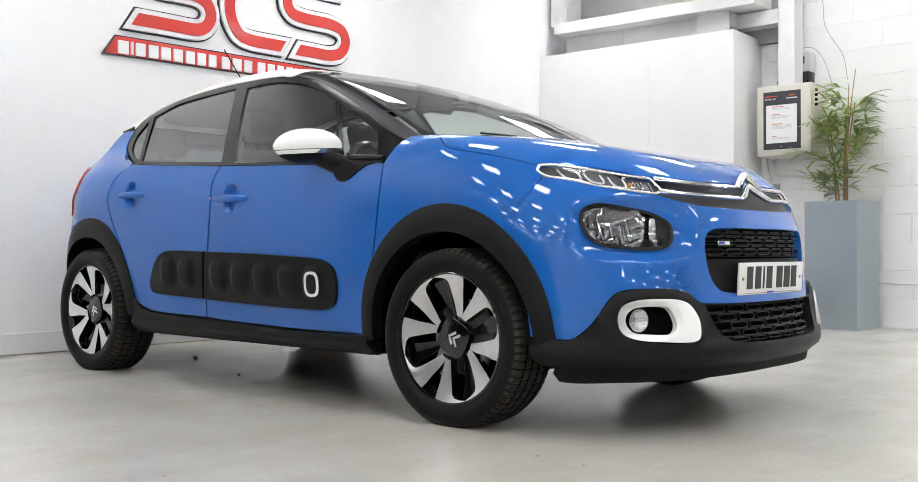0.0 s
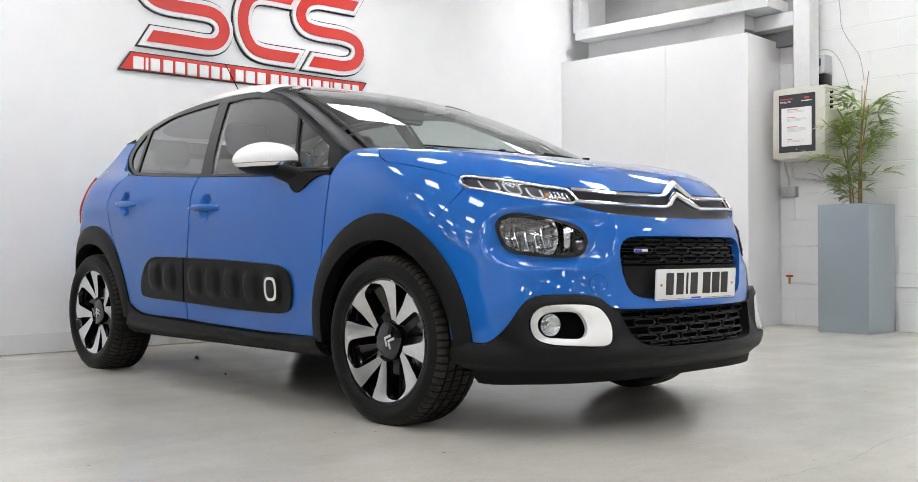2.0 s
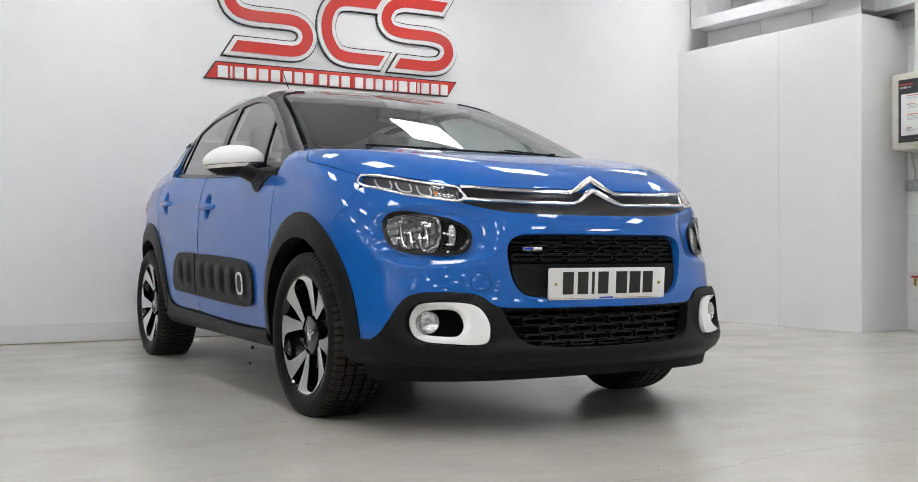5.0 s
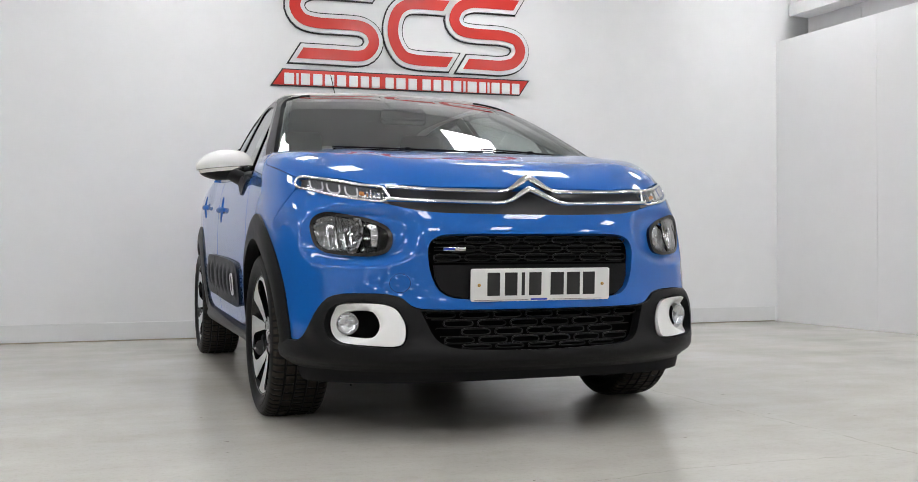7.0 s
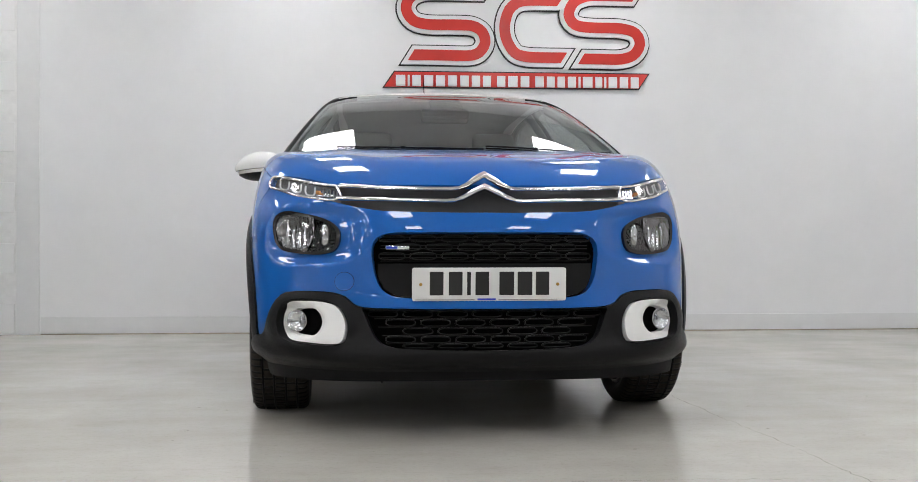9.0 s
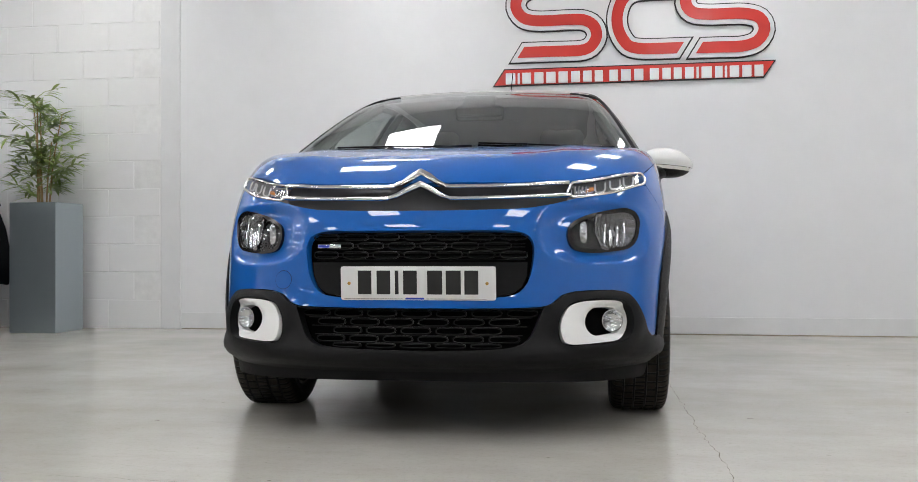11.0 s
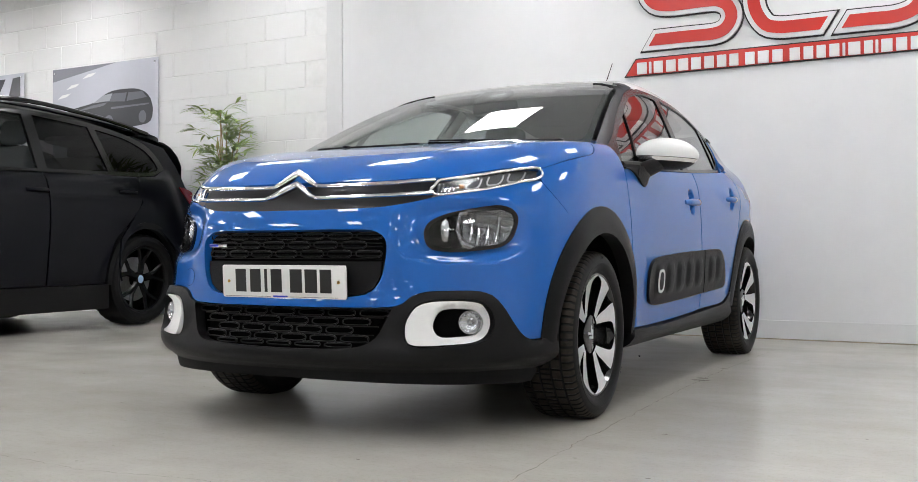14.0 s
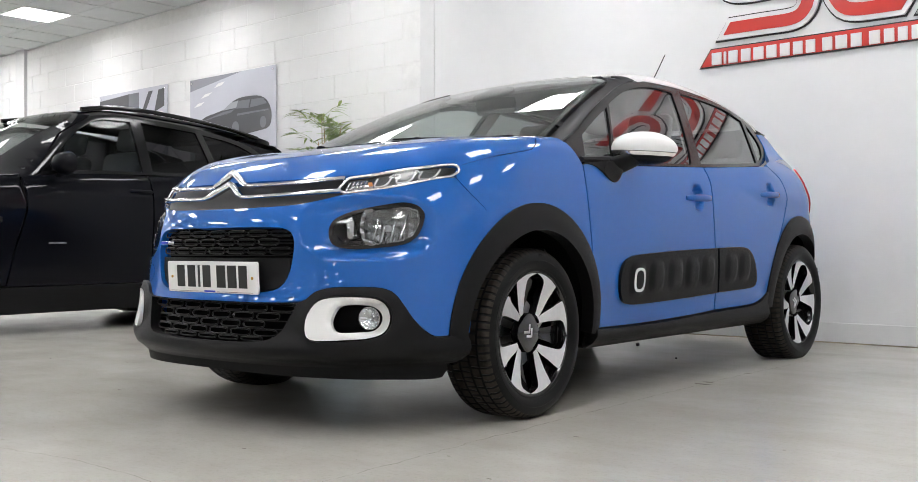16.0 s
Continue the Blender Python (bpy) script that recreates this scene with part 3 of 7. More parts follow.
def patch(name, shape, axis, outline, material, parent, label="", holes=(), off=0.0, bend=None, cell=0.03, gap=0.0025, depth=0.014, sign=1.0, mirror=False):
    """A panel of the body: the part of a surface inside an outline (drawn in a view), less its holes, with folded-in edges.
    off: metres proud of the surface; bend(u, v): more of that, point by point."""
    rim = inset(outline, gap)
    cuts = [inset(h, -gap) for h in holes]
    lo, hi = rim.min(0), rim.max(0)
    us, vs = np.arange(lo[0], hi[0], cell), np.arange(lo[1], hi[1], cell * 0.866)
    g = np.array([(u + (cell / 2 if i % 2 else 0), v) for i, v in enumerate(vs) for u in us]).reshape(-1, 2)
    keep = inside(rim, g)
    for c in [rim, *cuts]:
        keep &= edge_distance(c, g) > cell * 0.45
    for c in cuts:
        keep &= ~inside(c, g)
    loops, pts, edges = [rim, *cuts], [], []
    for c in loops:
        k = len(pts)
        pts += [tuple(q) for q in c]
        edges += [(k + i, k + (i + 1) % len(c)) for i in range(len(c))]
    pts += [tuple(q) for q in g[keep]]
    co, _, faces, _, _, _ = delaunay_2d_cdt([Vector(q) for q in pts], edges, [], 0, 1e-6)
    co = np.array([tuple(c) for c in co])
    tri_ = np.array([tuple(f) for f in faces])
    mid = co[tri_].mean(1)
    ok = inside(rim, mid)
    for c in cuts:
        ok &= ~inside(c, mid)
    tri_ = tri_[ok]

    def place(uv):
        p = solve(shape, axis, uv[:, 0], uv[:, 1], sign)
        n = normals(shape, p)
        d = off + (bend(uv[:, 0], uv[:, 1]) if bend else 0)
        return p + n * (d[:, None] if bend else d), n
    p, n = place(co)
    if bend:
        e = 1.5e-3
        a = place(co + [e, 0])[0] - place(co - [e, 0])[0]
        b = place(co + [0, e])[0] - place(co - [0, e])[0]
        m = np.cross(a, b)
        m /= np.linalg.norm(m, axis=1, keepdims=True) + 1e-12
        n0, n = n, m * np.sign(np.sum(m * n, 1, keepdims=True))
    else:
        n0 = n
    if mirror:
        p, n, n0 = p * [-1, 1, 1], n * [-1, 1, 1], n0 * [-1, 1, 1]
    q = p[tri_]
    flip = np.sum(np.cross(q[:, 1] - q[:, 0], q[:, 2] - q[:, 0]) * n[tri_[:, 0]], 1) < 0
    tri_[flip] = tri_[flip][:, ::-1]
    used = {}
    for t in tri_:
        for a, b in ((t[0], t[1]), (t[1], t[2]), (t[2], t[0])):
            used[(a, b)] = used.get((a, b), 0) + 1
    verts, norms, fs = list(p), list(n), [tuple(t) for t in tri_]
    if depth:
        made = {}
        for a, b in used:
            if (b, a) in used:
                continue
            for i in (a, b):
                if i not in made:
                    made[i] = (len(verts), len(verts) + 1)
                    verts += [p[i], p[i] - n0[i] * depth]
                    norms += [(0, 0, 0)] * 2
            fs.append((made[b][0], made[a][0], made[a][1], made[b][1]))
    return raw(name, verts, fs, material, parent, label, True, norms)

# ---- the blue hatchback ----
CAR = pose(0.134, 0.241, 0, 0, 0, 1.3)
car = thing("car", "bright blue small hatchback with white roof and black cladding, parked", "car", CAR)
L = smooth_line


def flip(points):
    return [(-p[0], *p[1:]) for p in points[::-1]]


# front view outlines (x, z) of the nose's right half, mirrored where the nose is symmetrical
HEADLAMP = L([(-0.737, 0.738), (-0.718, 0.764), (-0.684, 0.775), (-0.620, 0.766), (-0.560, 0.750), (-0.517, 0.726), (-0.503, 0.698), (-0.508, 0.658), (-0.528, 0.634), (-0.581, 0.624), (-0.655, 0.629), (-0.709, 0.640), (-0.733, 0.664), (-0.740, 0.702)], True, 0.012)
DAYLAMP = L([(-0.758, 0.900), (-0.742, 0.913), (-0.668, 0.897), (-0.585, 0.876), (-0.507, 0.863), (-0.498, 0.844), (-0.491, 0.823), (-0.517, 0.809), (-0.579, 0.816), (-0.663, 0.833), (-0.726, 0.857), (-0.755, 0.867), (-0.764, 0.883)], True, 0.012)
half_grille = [(0.0, 0.697), (-0.10, 0.697), (-0.25, 0.697), (-0.330, 0.694), (-0.372, 0.678), (-0.388, 0.645), (-0.386, 0.600), (-0.376, 0.548), (-0.356, 0.508), (-0.322, 0.485), (-0.257, 0.476), (0.0, 0.474)]
GRILLE = L(half_grille + flip(half_grille[1:-1]), True, 0.02)
FOG_OUT = L([(-0.697, 0.386), (-0.689, 0.427), (-0.667, 0.453), (-0.625, 0.462), (-0.539, 0.460), (-0.495, 0.444), (-0.470, 0.402), (-0.467, 0.363), (-0.478, 0.328), (-0.510, 0.318), (-0.596, 0.322), (-0.654, 0.329), (-0.686, 0.347)], True, 0.012)
FOG_IN = L([(-0.676, 0.387), (-0.668, 0.417), (-0.643, 0.434), (-0.600, 0.437), (-0.566, 0.430), (-0.550, 0.401), (-0.551, 0.372), (-0.570, 0.350), (-0.629, 0.352), (-0.662, 0.358)], True, 0.010)
skirt_half = [(-0.778, 0.330), (-0.764, 0.349), (-0.741, 0.393), (-0.717, 0.445), (-0.692, 0.481), (-0.658, 0.494), (-0.590, 0.496), (-0.520, 0.493), (-0.476, 0.480), (-0.449, 0.456), (-0.413, 0.444), (-0.259, 0.440), (0.0, 0.439)]
low_half = [(0.0, 0.434), (-0.25, 0.434), (-0.415, 0.436, 1), (-0.397, 0.392), (-0.373, 0.345), (-0.336, 0.321), (-0.269, 0.311), (0.0, 0.305)]
LOW_GRILLE = L(low_half + flip(low_half[1:-1]), True, 0.02)
hood_edge = [(0.0, 0.862), (-0.116, 0.862), (-0.325, 0.862), (-0.514, 0.870), (-0.601, 0.889), (-0.680, 0.906), (-0.728, 0.914)]


def both(points, conv=fr):
    """Girth outline of a front view line from the right corner to the middle, run on to the left corner."""
    a = conv(points)
    return a + flip(a[:-1])


def recess(u, v):
    """The dish in the bumper round each headlamp."""
    r = (np.abs((np.abs(u) - 0.598) / 0.200) ** 2.8 + np.abs((v - 0.693) / 0.100) ** 2.8) ** (1 / 2.8)
    return -0.022 * (1 - step(0.72, 1.14, r))


# bumper, between the dark band above, the wings at the sides and the black skirt below
right_side = [(-0.346, 0.851), (-0.324, 0.819), (-0.298, 0.789), (-0.270, 0.760, 1), (-0.236, 0.70), (-0.268, 0.64), (-0.315, 0.55), (-0.328, 0.46), (-0.338, 0.335, 1)]
top_line = [(-0.7655, 0.864, 1), (-0.755, 0.864), (-0.726, 0.856), (-0.663, 0.832), (-0.579, 0.815), (-0.517, 0.806), (-0.438, 0.786), (-0.345, 0.772), (-0.12, 0.766), (0.0, 0.766)]
bumper_right = sd(right_side, -1)[::-1] + fr(top_line)
outline_right = fr(skirt_half)[::-1] + bumper_right
bumper_line = outline_right + flip(outline_right[1:-1])
hl = fr(HEADLAMP)
bumper = patch("front_bumper", lower, 4, L(bumper_line, True, 0.02), BLUE, car, "glossy blue bumper with recessed headlamp pockets", [np.array(hl), np.array(flip(hl)), np.array(fr(GRILLE))], bend=recess, cell=0.011, gap=0.001, depth=0.03)
for s in (-1, 1):
    c, r = fr([(s * 0.480, 0.531)])[0], 0.031
    ring = [(c[0] + r * math.cos(k), c[1] + r * math.sin(k)) for k in np.linspace(0, 2 * math.pi, 28)[:-1]]
    if s < 0:
        wide_ = [(c[0] + 0.0325 * math.cos(k), c[1] + 0.0325 * math.sin(k)) for k in np.linspace(0, 2 * math.pi, 37)[:-1]]
        patch("tow_eye_joint", lower, 4, wide_, DARK, bumper, "", [np.array([(c[0] + 0.0305 * math.cos(k), c[1] + 0.0305 * math.sin(k)) for k in np.linspace(0, 2 * math.pi, 37)[:-1]])], off=0.0012, gap=0, cell=0.01, depth=0)
        patch("tow_eye_cap", lower, 4, ring, BLUE, bumper, "round blue tow eye cover", off=0.0022, gap=0, cell=0.015, depth=0.004)

# black skirt with fog lamp pockets, and the lip under it
right_skirt = sd([(-0.352, 0.327)], -1) + fr(skirt_half)
left_skirt = flip(right_skirt)
bottom_right = fr([(0.0, 0.226), (-0.25, 0.226), (-0.45, 0.226), (-0.60, 0.227), (-0.70, 0.229)]) + sd([(-0.37, 0.234)], -1)
bottom_left = flip(bottom_right)
SKIRT = L(right_skirt + left_skirt[1:] + bottom_left[:-1] + bottom_right, True, 0.02)


def bulge(u, v):
    shelf = 0.018 * np.exp(-((v - 0.287) / 0.040) ** 2) - 0.024 * step(0.272, 0.226, v)
    pod = 0.018 * (1 - step(0.7, 1.25, np.hypot((np.abs(u) - 0.585) / 0.17, (v - 0.40) / 0.105)))
    return 0.006 + shelf + pod


fo = fr(FOG_OUT)
skirt = patch("bumper_skirt", lower, 4, SKIRT, PLASTIC, car, "matt black plastic lower bumper", [np.array(fo), np.array(flip(fo)), np.array(fr(LOW_GRILLE))], bend=bulge, cell=0.02, depth=0.04)
lip_r = fr([(0.0, 0.232), (-0.25, 0.232), (-0.45, 0.232), (-0.60, 0.232), (-0.68, 0.233)]) + sd([(-0.41, 0.236)], -1)
lip_b = sd([(-0.42, 0.183)], -1) + fr([(-0.68, 0.184), (-0.60, 0.186), (-0.45, 0.190), (-0.25, 0.194), (0.0, 0.196)])
lip_right = lip_r + lip_b
patch("lip_spoiler", lower, 4, L(lip_right + flip(lip_right[1:-1]), True, 0.03), LIP_RUBBER, car, "black rubber lip under the bumper", off=-0.020, gap=0, cell=0.04, depth=0.10)

# pods: white ring, black well, fog lamp
for s in (-1, 1):
    out_, in_ = (fo, fr(FOG_IN)) if s < 0 else (flip(fo), flip(fr(FOG_IN)))

    def slope(u, v, s=s):
        d = np.clip((np.abs(u) - 0.49) / 0.12, 0, 1)
        wall = np.hypot((np.abs(u) - 0.612) / 0.125, (v - 0.392) / 0.066)
        return 0.026 - 0.030 * (1 - step(0.72, 1.05, wall)) * (0.4 + 0.6 * d)
    ring = patch("fog_lamp_trim", lower, 4, out_, WHITE_PAINT, skirt, "white oval fog lamp surround", [np.array(in_)], bend=slope, cell=0.012, depth=0.025)
    patch("fog_lamp_well", lower, 4, inset(in_, -0.012), DARK, skirt, "black well of the fog lamp", off=-0.030, gap=0, cell=0.03, depth=0.0)
    u0, z0 = fr([(s * 0.645, 0.394)])[0]
    c3 = solve(lower, 4, np.array([u0]), np.array([z0]))[0]
    n3 = normals(lower, c3[None])[0]
    n3 = np.array([n3[0] * 0.45, n3[1], 0.0])
    to = Matrix.Translation(Vector(c3 - n3 * 0.024)) @ Vector(n3).to_track_quat("Z", "Y").to_matrix().to_4x4() @ Matrix.Scale(0.88, 4)
    bm = lathe([(0.0, 0.004), (0.004, 0.022), (0.014, 0.036), (0.020, 0.040), (0.020, 0.043)], 48, "z", dip=lambda i, j: 0.002 if j % 4 < 2 and 0 < i < 3 else 0)
    bmesh.ops.transform(bm, matrix=to, verts=bm.verts)
    part("fog_lamp_bowl", bm, REFLECTOR, skirt, "chrome fog lamp bowl")
    bm = lathe([(0.012, 0.0005), (0.013, 0.007), (0.003, 0.008)], 14, "z")
    bmesh.ops.transform(bm, matrix=to, verts=bm.verts)
    part("fog_bulb_cap", bm, REFLECTOR, skirt)
    bm = lathe([(0.0310, 0.0005), (0.0300, 0.016), (0.027, 0.031), (0.021, 0.0415)], 32, "z")
    bmesh.ops.transform(bm, matrix=to, verts=bm.verts)
    part("fog_lamp_lens", bm, CLEAR, skirt, "clear round fog lamp lens")

# the dark band with its two chrome bars and the double chevron
band_all = fr([(-0.495, 0.812), (-0.438, 0.790), (-0.345, 0.776), (-0.12, 0.770), (0.0, 0.770)])
right_half = band_all[::-1] + fr([(-0.497, 0.860), (-0.325, 0.859), (-0.116, 0.859), (0.0, 0.859)])
nose_band = patch("nose_band", lower, 4, L(right_half + flip(right_half[1:-1]), True, 0.03), BAND, car, "satin black grille band across the nose", off=-0.018, gap=-0.004, cell=0.03, depth=0.03)


def on_nose(points, off):
    a = np.array(points, float)
    p = solve(lower, 1, a[:, 0], a[:, 1])
    return p + normals(lower, p) * off


def strip(name, centre, half, off, material, parent, label="", high=0.006, upright=False):
    """A bar with a rounded face that runs along the nose; half: half its height. upright: it stands up over the bonnet's edge."""
    line = on_nose([(x, min(z, 0.850)) for x, z in centre] if upright else centre, off)
    nn = normals(lower, line)
    if upright:
        rise = np.array([z for _, z in centre]) - np.minimum([z for _, z in centre], 0.850)
        line = line + np.stack([0 * rise, 0.25 * rise, rise], 1)
        nn = nn * [1, 1, 0.3]
        nn /= np.linalg.norm(nn, axis=1, keepdims=True)
    bm = bmesh.new()
    h = half if isinstance(half, (list, tuple)) else [half] * len(line)
    rows = []
    for p, n, w in zip(line, nn, h):
        u = np.cross(np.cross(n, (0, 0, 1)), n)
        u /= np.linalg.norm(u)
        rows.append([bm.verts.new(p + u * w * a + n * high * b) for a, b in ((-1, -1.2), (-1, 0.2), (-0.65, 0.85), (0, 1.1), (0.65, 0.85), (1, 0.2), (1, -1.2))])
    for a, b in zip(rows, rows[1:]):
        for i in range(6):
            bm.faces.new((a[i], a[i + 1], b[i + 1], b[i]))
    bm.faces.new(rows[0])
    bm.faces.new(rows[-1][::-1])
    bmesh.ops.recalc_face_normals(bm, faces=bm.faces)
    return part(name, bm, material, parent, label)


upper = [(-0.497, 0.861), (-0.44, 0.857), (-0.368, 0.851), (-0.228, 0.847), (-0.115, 0.846), (-0.082, 0.849)]
under = [(-0.505, 0.818), (-0.44, 0.813), (-0.377, 0.810), (-0.239, 0.806), (-0.135, 0.804), (-0.098, 0.806)]
strip("chrome_bar", upper, 0.0065, 0.004, CHROME, nose_band, "upper chrome bar")
strip("chrome_bar", flip(upper), 0.0065, 0.004, CHROME, nose_band, "upper chrome bar")
strip("chrome_bar", under, 0.0065, 0.004, CHROME, nose_band, "lower chrome bar")
strip("chrome_bar", flip(under), 0.0065, 0.004, CHROME, nose_band, "lower chrome bar")
for foot, tip, x0 in ((0.846, 0.893, 0.086), (0.803, 0.851, 0.104)):
    arm = [(-x0, foot), (-x0 * 0.72, foot + 0.010), (-x0 * 0.45, foot + 0.026), (-x0 * 0.2, tip - 0.009), (0.0, tip)]
    strip("chevron", arm + flip(arm[:-1]), [0.0065, 0.010, 0.0125, 0.0125, 0.012, 0.0125, 0.0125, 0.010, 0.0065], 0.010, CHROME, nose_band, "chrome chevron", 0.009, True)

# upper grille: floor of the opening, mesh of rounded slots, plain lower plate
well = patch("grille_well", lower, 4, L(fr([(p[0], p[1]) for p in inset(GRILLE, -0.012)]), True, 0.03), DARK, car, "black grille opening", off=-0.045, gap=0, cell=0.05, depth=0.0)


def slots(name, rows, pitch, x_of, off, parent, radius=0.0032, limit=None):
    """A mesh of long rounded slots in staggered rows, drawn as rings of thin bar."""
    bm = bmesh.new()
    for i, (z, hgt, w) in enumerate(rows):
        k = np.arange(-6, 7) + (0.5 if i % 2 else 0)
        for cx in k * pitch:
            if abs(cx) + w * 0.55 > x_of(z):
                continue
            pts = []
            for a in np.linspace(0, 2 * math.pi, 22)[:-1]:
                c, s = math.cos(a), math.sin(a)
                pts.append((cx + w * np.sign(c) * abs(c) ** 0.45, z + hgt * np.sign(s) * abs(s) ** 0.8))
            p = on_nose(pts, off)
            rod(p, radius, 5, bm, closed=True, up=(0, 1, 0))
    return part(name, bm, GRILLE_BLACK, parent, "black slotted grille mesh")


slots("grille_mesh", [(0.679, 0.0112, 0.045), (0.6480, 0.0118, 0.045), (0.6170, 0.0118, 0.045)], 0.108, lambda z: 0.378, -0.016, well, 0.0028)
for z in (0.686, 0.676, 0.655, 0.644, 0.623, 0.612, 0.600):
    part("grille_fin", rod(on_nose([(x, z) for x in np.linspace(-0.365, 0.365, 15)], -0.030), 0.0022, 5, up=(0, 1, 0)), GRILLE_BLACK, well, "thin black fin")
plate_half = [(0.0, 0.592), (-0.37, 0.592, 1), (-0.368, 0.548), (-0.350, 0.510), (-0.318, 0.489), (-0.255, 0.481), (0.0, 0.479)]
patch("plate_carrier", lower, 4, L(fr(plate_half + flip(plate_half[1:-1])), True, 0.03), PLASTIC, car, "plain black panel behind the number plate", off=-0.012, gap=0.0, cell=0.05, depth=0.02)
bm = box((0.080, 0.006, 0.013), (-0.302, -0.774, 0.646), 0.002)
part("model_badge", bm, CHROME, well, "small chrome badge with a blue half")
bm = box((0.038, 0.003, 0.008), (-0.321, -0.7782, 0.646), 0.0008)
part("badge_field", bm, INK_BLUE, well)
dark_low = fr([(p[0], p[1]) for p in inset(LOW_GRILLE, -0.015)])
low_well = patch("lower_grille_well", lower, 4, L(dark_low, True, 0.04), DARK, car, "black lower air intake", off=-0.06, gap=0, cell=0.06, depth=0)
slots("lower_grille_mesh", [(0.425, 0.010, 0.050), (0.397, 0.011, 0.050), (0.369, 0.011, 0.050), (0.341, 0.011, 0.050), (0.319, 0.007, 0.050)], 0.118, lambda z: 0.335 + 0.75 * (z - 0.31), -0.016, low_well, 0.0030)
for z in (0.411, 0.383, 0.355, 0.330):
    part("grille_fin", rod(on_nose([(x, z) for x in np.linspace(-0.36 - 0.5 * (z - 0.36), 0.36 + 0.5 * (z - 0.36), 15)], -0.024), 0.0024, 5, up=(0, 1, 0)), GRILLE_BLACK, low_well, "thin black fin")

# number plate, with plain bars for its characters
PLATE_AT = pose(0.0065, -0.8065, 0.5225, 90 + 3, 0, 0)
rounded = [(sx * 0.254 + 0.007 * math.cos(radians(a)), sy * 0.0490 + 0.007 * math.sin(radians(a))) for sx, sy, a0 in ((1, 1, 0), (-1, 1, 90), (-1, -1, 180), (1, -1, 270)) for a in range(a0, a0 + 91, 30)]
plate = part("number_plate", slab(rounded, 0.006, PLATE_AT, 0.0015), PLATE_WHITE, car, "white number plate with black bars")
for cx, w in ((-0.179, 0.046), (-0.115, 0.046), (-0.070, 0.012), (-0.025, 0.046), (0.058, 0.050), (0.120, 0.050), (0.180, 0.046)):
    part("character_bar", box((w, 0.079, 0.0012), (0, 0, 0)), INK, plate)
    ob = plate.children[-1]
    ob.matrix_basis = PLATE_AT @ pose(cx, 0.003, 0.0004)
for cx, cy, w, h, m in ((-0.01, -0.0505, 0.062, 0.006, INK_BLUE), (0.13, -0.0515, 0.20, 0.0012, INK), (-0.15, -0.0515, 0.20, 0.0012, INK)):
    part("print_bar", box((w, h, 0.001)), m, plate).matrix_basis = PLATE_AT @ pose(cx, cy, 0.0004)
for cx in (-0.232, 0.232):
    bm = lathe([(0.0, 0.0055), (0.0025, 0.0055), (0.004, 0.0035), (0.0042, 0.0003)], 14, "z")
    part("plate_screw", bm, SCREW, plate).matrix_basis = PLATE_AT @ pose(cx, 0.0, 0.0)

